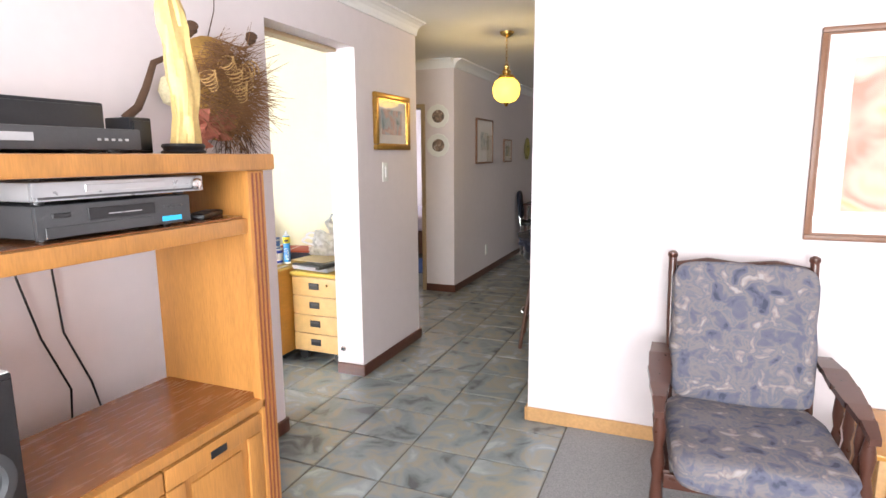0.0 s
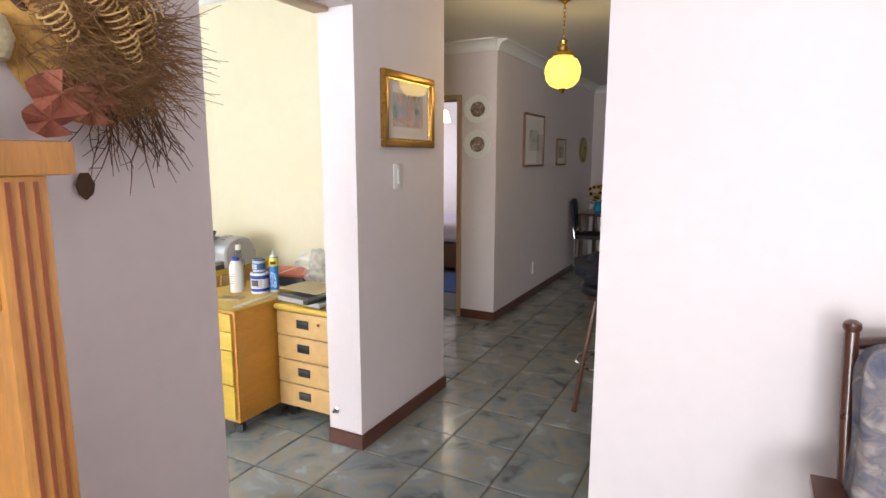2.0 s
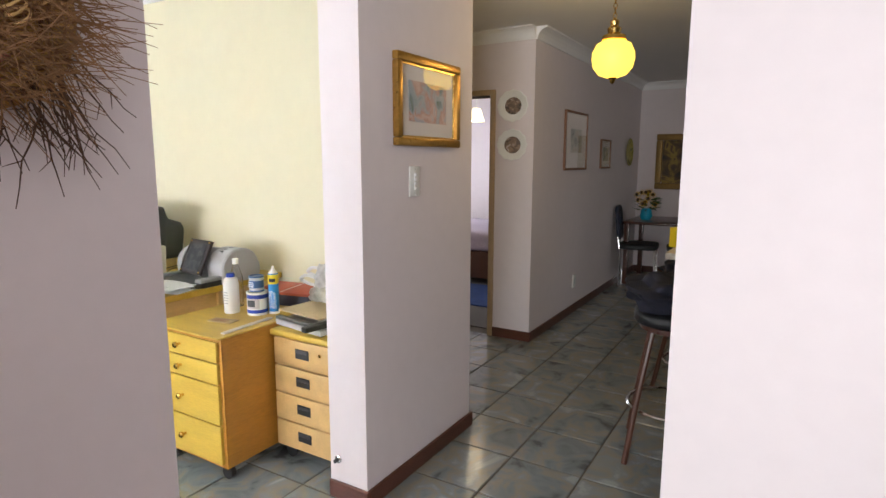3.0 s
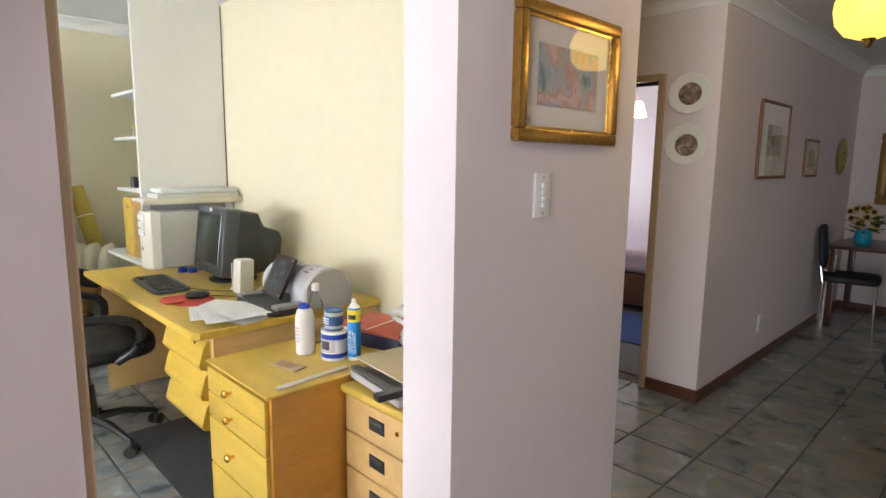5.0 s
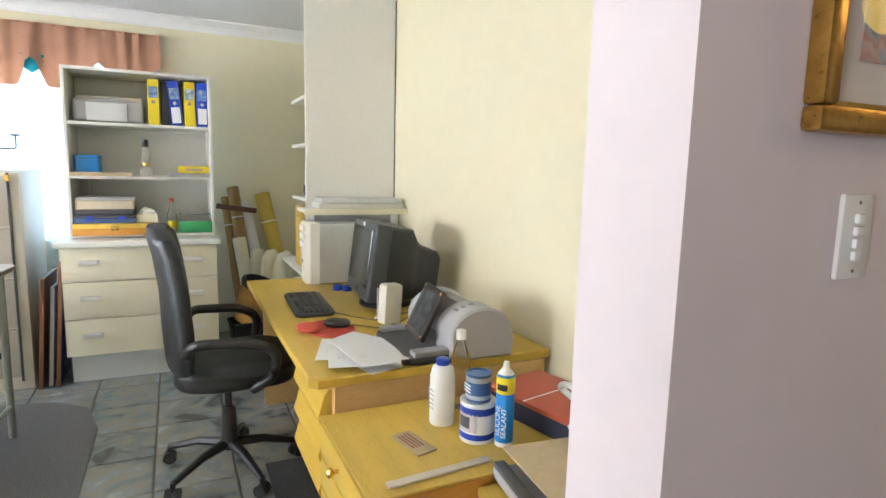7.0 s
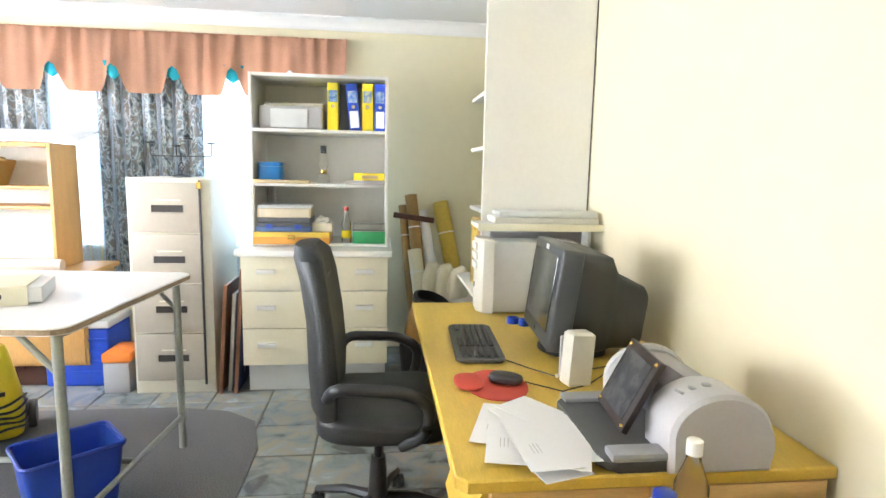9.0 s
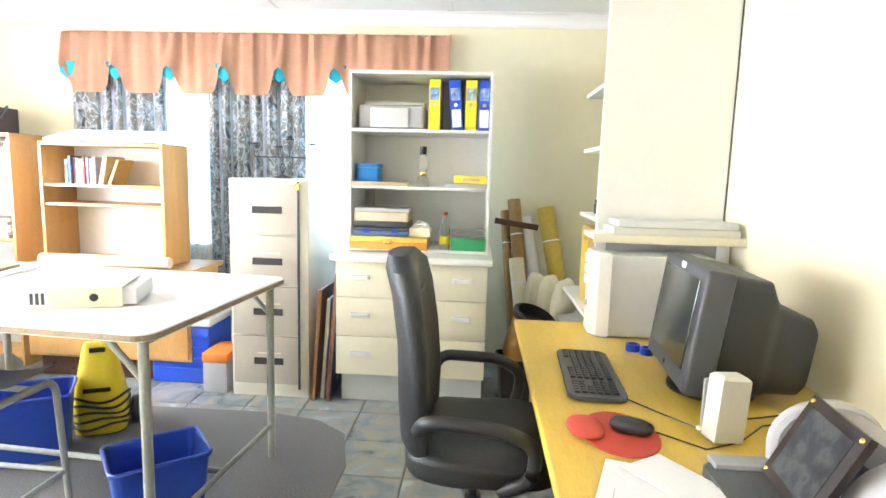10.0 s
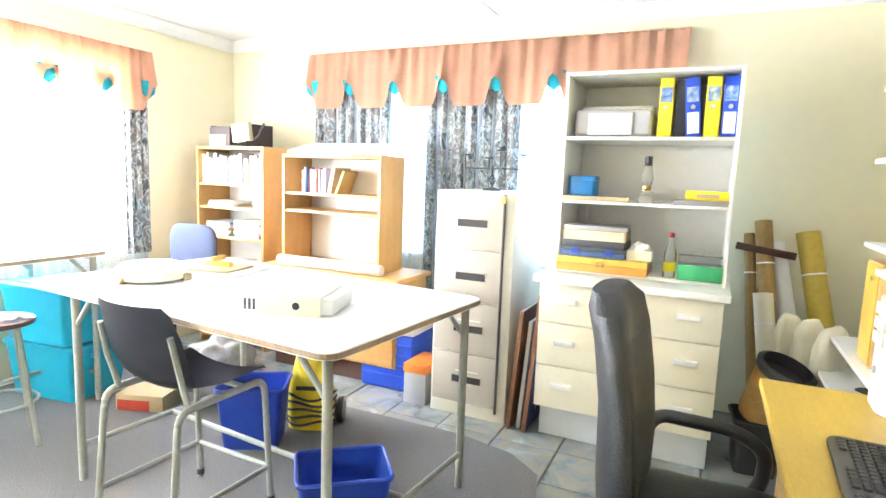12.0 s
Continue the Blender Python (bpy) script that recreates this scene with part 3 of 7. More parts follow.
def figurine():
    """A tall draped carving on a black oval stand, as one plain shape."""
    bm = bmesh.new()
    n = 30
    rings = []
    prof = [(0.044, 0.03), (0.040, 0.06), (0.036, 0.11), (0.042, 0.17), (0.047, 0.22), (0.044, 0.27), (0.040, 0.31), (0.046, 0.36), (0.042, 0.41), (0.030, 0.45), (0.020, 0.47), (0.028, 0.50), (0.024, 0.54), (0.006, 0.56)]
    for j, (r, z) in enumerate(prof):
        ring = []
        for i in range(n):
            a = 2 * math.pi * i / n
            fold = 1 + 0.14 * math.sin(6 * a + z * 12) + 0.07 * math.sin(11 * a - z * 20)
            ring.append(bm.verts.new((0.8 * r * fold * math.cos(a) + 0.012 * math.sin(z * 9), r * fold * math.sin(a) + 0.016 * math.sin(z * 8 + 1), z)))
        rings.append(ring)
    for a, b in zip(rings, rings[1:]):
        for i in range(n):
            bm.faces.new((a[i], a[(i + 1) % n], b[(i + 1) % n], b[i]))
    bm.faces.new(rings[-1])
    for f in bm.faces:
        f.material_index = 0
    k = len(bm.faces)
    bm2 = lathe([(0.055, 0), (0.058, 0.006), (0.050, 0.012), (0.056, 0.022), (0.052, 0.030)], 24)
    out = merge(bm, bm2)
    for f in list(out.faces)[k:]:
        f.material_index = 1
    solid("figurine", out, [M_RESIN, M_BLACK], "tall ivory-coloured carved figurine on a black stand", "figurine", pose(-0.86, 1.915, 1.408, 0, 0, 40) @ Matrix.Diagonal((1.12, 1.12, 1.0, 1)), smooth=True)


figurine()


def dried_wreath():
    w = thing("dried_wreath", "round wall wreath of dried brown grasses, twigs and curls", "wall decoration", pose(-1.268, 2.45, 1.67, 0, 0, 0))
    straw = material("dried_straw", (0.24, 0.12, 0.05), 0.85, var=0.35, scale=60)
    dark = material("dried_twig", (0.085, 0.042, 0.022), 0.85, var=0.3, scale=60)
    gold = material("dried_fungus", (0.46, 0.25, 0.06), 0.8, var=0.3, scale=25, bump=0.3)
    pink = material("dried_petal", (0.42, 0.14, 0.09), 0.8, var=0.3, scale=40)
    pale = material("carved_pod", (0.62, 0.53, 0.33), 0.7, var=0.3, scale=30, bump=0.3)
    rnd = random.Random(4)
    part("backing", lathe([(0.02, 0.0), (0.19, 0.005), (0.205, 0.03), (0.15, 0.075), (0.03, 0.085)], 28, pose(0, 0, 0, 0, 90, 0)), gold, w, "golden brown woven backing", True)
    bm = bmesh.new()
    for k in range(900):
        a, r = rnd.uniform(0, 2 * math.pi), 0.19 * math.sqrt(rnd.uniform(0.01, 1))
        p = Vector((rnd.uniform(0.05, 0.13) * (1.1 - r), r * math.cos(a), r * math.sin(a)))
        d = Vector((rnd.uniform(0.1, 0.6), rnd.uniform(-0.7, 1) + 0.6, rnd.uniform(-1, 1) - 0.25)).normalized()
        q = d.cross(Vector((rnd.random(), rnd.random(), 1))).normalized()
        ln = rnd.uniform(0.05, 0.16)
        tube([p, p + d * ln * 0.5 + q * 0.012, p + d * ln + q * 0.03], 0.0016, 4, bm, 0.4)
    part("grass", bm, straw, w, "fine dried grass tufts")
    bm = bmesh.new()
    for k in range(46):
        p = Vector((0.05, rnd.uniform(-0.02, 0.17), rnd.uniform(-0.16, -0.05)))
        pts = [p]
        d = Vector((0.1, rnd.uniform(-0.25, 0.45), -1)).normalized()
        for i in range(5):
            d = (d + Vector((rnd.uniform(-0.2, 0.2), rnd.uniform(-0.3, 0.3), rnd.uniform(-0.1, 0.2)))).normalized()
            pts.append(pts[-1] + d * rnd.uniform(0.025, 0.06))
        tube(pts, 0.0026, 4, bm, 0.35)
        tube([pts[3], pts[3] + d.cross(Vector((1, 0, 0))) * 0.03 + d * 0.02], 0.0014, 4, bm, 0.4)
    part("twigs", bm, dark, w, "dark bare twigs hanging down")
    curl_wood = material("wood_curl", (0.66, 0.42, 0.16), 0.7, var=0.15)
    for k in range(6):
        c = Vector((0.12, rnd.uniform(-0.09, 0.12), rnd.uniform(-0.08, 0.12)))
        ax = Vector((0.2, rnd.uniform(-1, 1), rnd.uniform(-1, 1))).normalized()
        u = ax.cross(Vector((1, 0, 0))).normalized()
        v = ax.cross(u)
        curl = bmesh.new()
        tube([c + ax * (0.09 * i / 50) + (u * math.cos(i * 0.62) + v * math.sin(i * 0.62)) * (0.014 + 0.022 * (i / 50)) for i in range(50)], 0.0027, 5, curl)
        part("curl", curl, curl_wood, w, "pale coiled wood shaving", True)
    for k, (y, z, s) in enumerate(((-0.12, -0.14, 0.07), (-0.05, -0.165, 0.06), (-0.15, -0.2, 0.055), (-0.02, -0.12, 0.05))):
        bm = bmesh.new()
        c = bm.verts.new((0.11, y, z))
        ring = [bm.verts.new((0.10 + 0.02 * math.sin(5 * a), y + s * math.cos(a) * (1 + 0.25 * math.sin(5 * a)), z + s * 0.75 * math.sin(a))) for a in (2 * math.pi * i / 20 for i in range(20))]
        low = bm.verts.new((0.075, y, z))
        for i in range(20):
            bm.faces.new((c, ring[i], ring[(i + 1) % 20]))
            bm.faces.new((low, ring[(i + 1) % 20], ring[i]))
        part("petal", bm, pink, w, "dried reddish leaf")
    for y, z in ((-0.16, 0.17), (0.16, 0.19)):
        part("seed_pod", lathe([(0.004, 0), (0.012, 0.02), (0.022, 0.035), (0.016, 0.05), (0.024, 0.058)], 12, pose(0.09, y, z, 30, 50, 0)), dark, w, "dark seed pod", True)
    part("carved_pod", lathe([(0.004, -0.06), (0.035, -0.045), (0.05, 0), (0.036, 0.045), (0.004, 0.06)], 20, pose(0.06, -0.235, -0.03)), pale, w, "pale mottled dried pod", True)
    part("horn", tube([(0.03, -0.42, -0.14), (0.05, -0.38, -0.1), (0.05, -0.34, -0.03), (0.05, -0.3, 0.06), (0.06, -0.22, 0.1), (0.06, -0.14, 0.03)], 0.016, 10, taper=0.55), dark, w, "dark curved dried pod stem", True)
    part("stem", tube([(0.05, -0.03, 0.2), (0.06, 0.0, 0.3), (0.05, 0.02, 0.4)], 0.003, 6, taper=0.4), dark, w)
    part("leaf", lathe([(0.002, -0.035), (0.02, -0.02), (0.026, 0.005), (0.012, 0.035)], 12, pose(0.012, -0.03, -0.36, 0, 0, 0) @ Matrix.Diagonal((0.3, 1, 1, 1))), dark, w, "brown dried leaf", True)


dried_wreath()


def armchair():
    c = thing("armchair", "dark turned-wood armchair with blue floral cushions", "armchair", pose(0.82, 2.93, 0, 0, 0, 4) @ Matrix.Diagonal((1, 1, 0.955, 1)))
    lean = pose(0, 0.17, 0.40, -10, 0, 0)
    part("back_cushion", cushion(0.53, 0.12, 0.60, n=14, power=9, ripple=0.012, m=lean), M_FLORAL, c, "blue and grey floral back cushion", True)
    part("seat_cushion", cushion(0.56, 0.58, 0.14, n=14, power=8, ripple=0.014, seed=3, m=pose(0, -0.11, 0.28)), M_FLORAL, c, "blue and grey floral seat cushion", True)
    for s in (-1, 1):
        part("back_post", tube([(s * 0.265, 0.20, 0.05), (s * 0.265, 0.22, 0.4), (s * 0.268, 0.29, 0.75), (s * 0.27, 0.335, 1.0)], 0.017, 10), M_DARKWOOD, c, "", True)
        part("post_finial", lathe([(0.016, 0), (0.022, 0.012), (0.02, 0.025), (0.008, 0.033)], 14, pose(s * 0.27, 0.335, 0.995)), M_DARKWOOD, c, "", True)
        arm = bmesh.new()
        pts = [(0.26, 0.60), (0.14, 0.595), (0.02, 0.575), (-0.10, 0.555), (-0.19, 0.535), (-0.26, 0.50)]
        for i, ((y0, z0), (y1, z1)) in enumerate(zip(pts, pts[1:])):
            w0, w1 = 0.03 + 0.014 * math.sin(i * 0.9), 0.03 + 0.014 * math.sin((i + 1) * 0.9)
            x = s * (0.31 + 0.02 * i / 5)
            v = [arm.verts.new((x + dx, y, z + dz)) for y, z, w in ((y0, z0, w0), (y1, z1, w1)) for dx, dz in ((-w, -0.012), (w, -0.012), (w, 0.012), (-w, 0.012))]
            for a, b in ((0, 1), (1, 2), (2, 3), (3, 0)):
                arm.faces.new((v[a], v[b], v[b + 4], v[a + 4]))
            if i == 0:
                arm.faces.new(v[:4])
            if i == len(pts) - 2:
                arm.faces.new(v[4:])
        bmesh.ops.remove_doubles(arm, verts=arm.verts, dist=0.0005)
        bmesh.ops.recalc_face_normals(arm, faces=arm.faces)
        part("armrest", arm, M_DARKWOOD, c, "curved dark wooden armrest", True)
        for y, h in ((-0.17, 0.53), (-0.06, 0.555), (0.05, 0.57)):
            part("spindle", lathe([(0.010, 0.26), (0.012, 0.30), (0.018, 0.36), (0.011, 0.40), (0.019, 0.45), (0.012, h)], 12, pose(s * 0.315, y, 0)), M_DARKWOOD, c, "", True)
        part("front_leg", lathe([(0.014, 0), (0.02, 0.05), (0.024, 0.16), (0.018, 0.24), (0.027, 0.30), (0.016, 0.36), (0.025, 0.43), (0.014, 0.5)], 14, pose(s * 0.32, -0.23, 0)), M_DARKWOOD, c, "turned front leg", True)
        bar_box("side_rail", s * 0.29 - 0.012, s * 0.29 + 0.012, -0.25, 0.22, 0.22, 0.28, M_DARKWOOD, c, 0.005)
    bar_box("front_rail", -0.30, 0.30, -0.26, -0.235, 0.21, 0.27, M_DARKWOOD, c, 0.005)
    part("crest_rail", tube([(-0.26, 0.345, 0.96), (-0.13, 0.345, 0.985), (0, 0.345, 0.97), (0.13, 0.345, 0.985), (0.26, 0.345, 0.96)], 0.016, 10), M_DARKWOOD, c, "wavy top rail", True)


armchair()
low = thing("low_chest", "low orange pine chest beside the armchair", "chest", pose(1.62, 3.16, 0))
bar_box("body", -0.36, 0.36, -0.2, 0.22, 0.02, 0.30, M_BASE_PINE, low, 0.006)
bar_box("top", -0.38, 0.38, -0.22, 0.23, 0.302, 0.325, M_DESK_O, low, 0.006)
bar_box("drawer_front", -0.33, 0.33, -0.212, -0.2, 0.06, 0.26, M_DESK_O, low, 0.004)


def picture(name, label, w, h, m, frame_mat, frame_w, depth, mount_mat, mount_w, art_mat, glazed=True, lip=None):
    """A framed picture in the local x, z plane, facing -y."""
    p = thing(name, label, "picture", m)
    for r in ((-w / 2, w / 2, -h / 2, -h / 2 + frame_w), (-w / 2, w / 2, h / 2 - frame_w, h / 2), (-w / 2, -w / 2 + frame_w, -h / 2 + frame_w, h / 2 - frame_w), (w / 2 - frame_w, w / 2, -h / 2 + frame_w, h / 2 - frame_w)):
        part("frame_bar", box(r[0], r[1], -depth, 0, r[2], r[3], frame_w * 0.22, 2), frame_mat, p, "", True)
    if lip:
        a, b = w / 2 - frame_w, h / 2 - frame_w
        for r in ((-a, a, -b, -b + 0.008), (-a, a, b - 0.008, b), (-a, -a + 0.008, -b + 0.008, b - 0.008), (a - 0.008, a, -b + 0.008, b - 0.008)):
            part("inner_lip", box(r[0], r[1], -depth * 0.6, -0.004, r[2], r[3], 0), lip, p)
    a, b = w / 2 - frame_w, h / 2 - frame_w
    part("mount", box(-a, a, -0.008, -0.002, -b, b, 0), mount_mat, p, "pale mount board")
    part("artwork", box(-a + mount_w, a - mount_w, -0.0105, -0.0085, -b + mount_w, b - mount_w, 0), art_mat, p, "painted picture")
    if glazed:
        g = part("pane", box(-a, a, -0.0145, -0.0125, -b, b, 0), M_PANE, p, "clear glass pane")
        g.visible_shadow = False
    return p


M_PANE = glass("picture_glass", ior=1.45)
M_MOUNT = material("mount_board", (0.66, 0.60, 0.56), 0.85, var=0.03)
M_ROSES = multi("watercolour_roses", [(0.10, 0.15, 0.09), (0.22, 0.28, 0.30), (0.38, 0.40, 0.42), (0.46, 0.24, 0.18), (0.60, 0.42, 0.35), (0.30, 0.36, 0.45)], 11, 0.8, bump=0, detail=3, warp=1.0)
M_PINKART = multi("pink_flower_print", [(0.40, 0.14, 0.10), (0.50, 0.22, 0.17), (0.54, 0.29, 0.22), (0.42, 0.26, 0.12)], 5, 0.8, bump=0, detail=3, warp=1.4)
M_SKETCH = multi("grey_sketch", [(0.14, 0.15, 0.13), (0.32, 0.32, 0.28), (0.48, 0.46, 0.40), (0.38, 0.28, 0.2)], 14, 0.8, bump=0, detail=4, warp=0.8)
M_SUNFLOWER = multi("sunflower_painting", [(0.03, 0.02, 0.012), (0.07, 0.04, 0.016), (0.12, 0.07, 0.02), (0.34, 0.22, 0.04), (0.10, 0.05, 0.02)], 7, 0.6, bump=0.1, detail=3, warp=0.8)
M_FRAMEWOOD = material("frame_brown_wood", (0.20, 0.085, 0.04), 0.4, var=0.2, scale=25)
picture("framed_print", "large pink flower print in a brown wooden frame", 0.62, 0.86, pose(1.345, 3.409, 1.465), M_FRAMEWOOD, 0.022, 0.025, material("wide_mount", (0.58, 0.49, 0.45), 0.85, var=0.02), 0.10, M_PINKART, lip=M_FRAMEWOOD)
picture("framed_painting", "watercolour of roses in a wide gilt frame", 0.49, 0.36, pose(-1.269, 4.06, 1.617, 0, 0, 90), M_GOLD, 0.034, 0.03, M_MOUNT, 0.065, M_ROSES, lip=M_BRASS)

switch = thing("light_switch", "white four-gang light switch on the wall", "switch", pose(-1.269, 3.96, 1.293))
bar_box("plate", 0, 0.008, -0.036, 0.036, -0.062, 0.062, M_WHITE, switch, 0.003)
for k in range(4):
    bar_box("rocker", 0.008, 0.015, -0.009, 0.009, -0.034 + k * 0.018, -0.020 + k * 0.018, M_PAPER, switch, 0.002)
for z in (-0.05, 0.05):
    part("screw", lathe([(0.003, 0), (0.003, 0.001)], 8, pose(0.008, 0, z, 0, 90, 0)), M_CHROME, switch)
stop = thing("door_stop", "small round chrome door stop near the floor", "door stop", pose(-1.415, 3.619, 0.17))
part("rose", lathe([(0.017, 0), (0.017, 0.006), (0.01, 0.01)], 16, pose(0, 0, 0, 90, 0, 0)), M_CHROME, stop, "", True)
part("buffer", lathe([(0.008, 0.01), (0.008, 0.026)], 12, pose(0, 0, 0, 90, 0, 0)), M_BLACK, stop, "black rubber buffer", True)
strike = thing("strike_plate", "brown metal strike plate on the door frame", "lock", pose(-1.375, 2.847, 1.10, 0, 0, 90))
bar_box("plate", 0, 0.003, -0.011, 0.011, -0.08, 0.08, M_DARKWOOD, strike, 0.001)
bar_box("keep", 0.003, 0.006, -0.006, 0.006, -0.03, 0.03, M_BLACK, strike, 0.001)


# ---- hall, dining area and bedroom ----
def pendant():
    p = thing("pendant_lamp", "brass pendant lamp with a glowing yellow glass globe", "lamp", pose(-0.742, 5.0, 0))
    part("ceiling_rose", lathe([(0.055, HALL_TOP - 0.002), (0.05, HALL_TOP - 0.02), (0.02, HALL_TOP - 0.035), (0.008, HALL_TOP - 0.045)], 24), M_BRASS, p, "brass ceiling rose", True)
    bm = bmesh.new()
    z = HALL_TOP - 0.045
    k = 0
    while z > 2.07:
        c = [(0.009 * math.cos(a), 0, z - 0.014 + 0.016 * math.sin(a)) if k % 2 else (0, 0.009 * math.cos(a), z - 0.014 + 0.016 * math.sin(a)) for a in (2 * math.pi * i / 10 for i in range(10))]
        tube(c, 0.0022, 5, bm, closed=True)
        z -= 0.024
        k += 1
    part("chain", bm, M_BRASS, p, "linked brass chain", True)
    part("gallery", lathe([(0.008, 2.09), (0.024, 2.075), (0.02, 2.055), (0.036, 2.04), (0.03, 2.02), (0.058, 2.005), (0.062, 1.985), (0.05, 1.98)], 24), M_BRASS, p, "stepped brass cap", True)
    globe = glow("yellow_glass_lit", (1.0, 0.62, 0.08), 2.6)
    part("globe", lathe([(0.05, 1.985), (0.085, 1.965), (0.104, 1.925), (0.107, 1.895), (0.098, 1.85), (0.07, 1.815), (0.03, 1.80)], 32), globe, p, "glowing amber yellow glass globe", True).visible_shadow = False
    part("finial", lathe([(0.022, 1.80), (0.015, 1.79), (0.01, 1.775), (0.003, 1.77)], 16), M_BRASS, p, "", True)


pendant()


def wall_plate(z):
    p = thing("wall_plate", "white scalloped plate with a brown printed scene", "plate", pose(-1.715, 5.949, z, 90, 0, 0), "plates on the wall")
    bm = bmesh.new()
    n = 48
    rings = []
    for r, d in ((0.0, 0.006), (0.07, 0.006), (0.082, 0.012), (0.118, 0.02), (0.122, 0.017), (0.075, 0.0)):
        rings.append([bm.verts.new((r * (1 + (0.03 * math.cos(12 * a) if r > 0.1 else 0)) * math.cos(a), r * 0.94 * (1 + (0.03 * math.cos(12 * a) if r > 0.1 else 0)) * math.sin(a), d)) for a in (2 * math.pi * i / n for i in range(n))] if r else None)
    c = bm.verts.new((0, 0, 0.006))
    for i in range(n):
        bm.faces.new((c, rings[1][i], rings[1][(i + 1) % n]))
        for a, b in zip(rings[1:], rings[2:]):
            bm.faces.new((a[i], b[i], b[(i + 1) % n], a[(i + 1) % n]))
    part("dish", bm, M_WHITE, p, "white scalloped rim", True)
    part("print", lathe([(0.066, 0.0065), (0.064, 0.0085)], 32, Matrix.Diagonal((1, 0.94, 1, 1))), M_SKETCH_DK, p, "brown printed scene")


M_SKETCH_DK = multi("plate_scene", [(0.05, 0.045, 0.045), (0.16, 0.12, 0.10), (0.30, 0.20, 0.14), (0.55, 0.50, 0.48)], 26, 0.5, bump=0, detail=4, warp=0.8)
wall_plate(1.785)
wall_plate(1.50)
picture("framed_print", "grey landscape print in a thin dark frame", 0.60, 0.50, pose(-1.549, 6.90, 1.555, 0, 0, 90), M_FRAMEWOOD, 0.02, 0.02, M_MOUNT, 0.13, M_SKETCH)
picture("framed_print", "small print in a thin dark frame", 0.35, 0.29, pose(-1.549, 7.85, 1.455, 0, 0, 90), M_FRAMEWOOD, 0.018, 0.02, M_MOUNT, 0.06, M_SKETCH)
pl = thing("wall_plate", "round yellow patterned plate hung on the wall", "plate", pose(-1.549, 8.85, 1.49, 0, 90, 0))
part("dish", lathe([(0.1, 0), (0.16, 0.018), (0.158, 0.022), (0.1, 0.008), (0.0, 0.007)], 32), multi("yellow_plate_pattern", [(0.08, 0.07, 0.02), (0.4, 0.34, 0.05), (0.5, 0.45, 0.15), (0.1, 0.12, 0.04)], 22, 0.4, bump=0), pl, "", True)
picture("framed_painting", "dark sunflower painting in a heavy gilt frame", 0.585, 0.665, pose(-1.045, 9.399, 1.38), material("antique_gold", (0.24, 0.14, 0.04), 0.45, metal=0.5, var=0.3), 0.075, 0.05, M_DARKWOOD, 0.0, M_SUNFLOWER, glazed=False)
sock = thing("wall_socket", "white double wall socket near the floor", "socket", pose(-1.549, 7.0, 0.29))
bar_box("plate", 0, 0.008, -0.04, 0.04, -0.06, 0.06, M_WHITE, sock, 0.003)
bar_box("outlet", 0.008, 0.011, -0.02, 0.02, -0.03, 0.03, M_LTGREY, sock, 0.002)
sw2 = thing("light_switch", "white light switch on the far wall", "switch", pose(-0.52, 9.399, 1.17))
bar_box("plate", -0.05, 0.05, -0.008, 0, -0.05, 0.05, M_WHITE, sw2, 0.003)
bar_box("rocker", -0.014, 0.014, -0.014, -0.008, -0.014, 0.014, M_PAPER, sw2, 0.002)


def bar_stool(m, label):
    s = thing("bar_stool", label, "stool", m, "stools at the counter")
    part("seat", cushion(0.37, 0.37, 0.09, n=8, power=3.2, ripple=0.004, m=pose(0, 0, 0.63)), M_LEATHER, s, "black padded seat", True)
    part("seat_ring", lathe([(0.15, 0.61), (0.16, 0.615), (0.16, 0.635), (0.15, 0.64)], 24), M_DARKWOOD, s, "", True)
    for sx in (-1, 1):
        for sy in (-1, 1):
            part("leg", tube([(sx * 0.10, sy * 0.10, 0.62), (sx * 0.15, sy * 0.15, 0.3), (sx * 0.19, sy * 0.19, 0.0)], 0.014, 8), M_WOODLEG, s, "", True)
    part("foot_ring", tube([(0.165 * 1.2 * math.cos(a), 0.165 * 1.2 * math.sin(a), 0.24) for a in (2 * math.pi * i / 20 for i in range(20))], 0.009, 6, closed=True), M_CHROME, s, "chrome foot ring", True)


M_WOODLEG = material("stool_leg_wood", (0.10, 0.04, 0.025), 0.35, var=0.2, scale=20)
bar_stool(pose(-0.32, 4.72, 0, 0, 0, 10), "dark wooden bar stool with a round black seat")
bar_stool(pose(-0.28, 5.42, 0, 0, 0, 35), "dark wooden bar stool with a black padded seat")
NAVY = material("navy_cloth", (0.012, 0.013, 0.025), 0.9, var=0.3)
for label, m, w, d, h, k in (("dark navy jacket folded on the bar stool seat", pose(-0.30, 4.74, 0.71, 0, 0, 20), 0.46, 0.40, 0.15, 1), ("dark cloth heaped on the stool by the counter", pose(-0.28, 5.40, 0.71, 0, 0, -15), 0.44, 0.42, 0.12, 5)):
    jacket = thing("folded_jacket", label, "cloth", m, "clothes on the stools")
    part("cloth", cushion(w, d, h, n=14, power=2.8, ripple=0.07, seed=k), NAVY, jacket, "", True)


def counter():
    c = thing("kitchen_counter", "breakfast counter with a pale worktop", "counter", pose(0.45, 5.5, 0))
    bar_box("worktop", -0.90, 0.45, -0.40, 1.4, 0.87, 0.905, material("worktop_pale", (0.50, 0.44, 0.36), 0.4, var=0.1), c, 0.008)
    bar_box("base_panel", -0.50, 0.42, -0.36, 1.35, 0, 0.87, M_DARKWOOD, c, 0.004, "dark wooden panel")


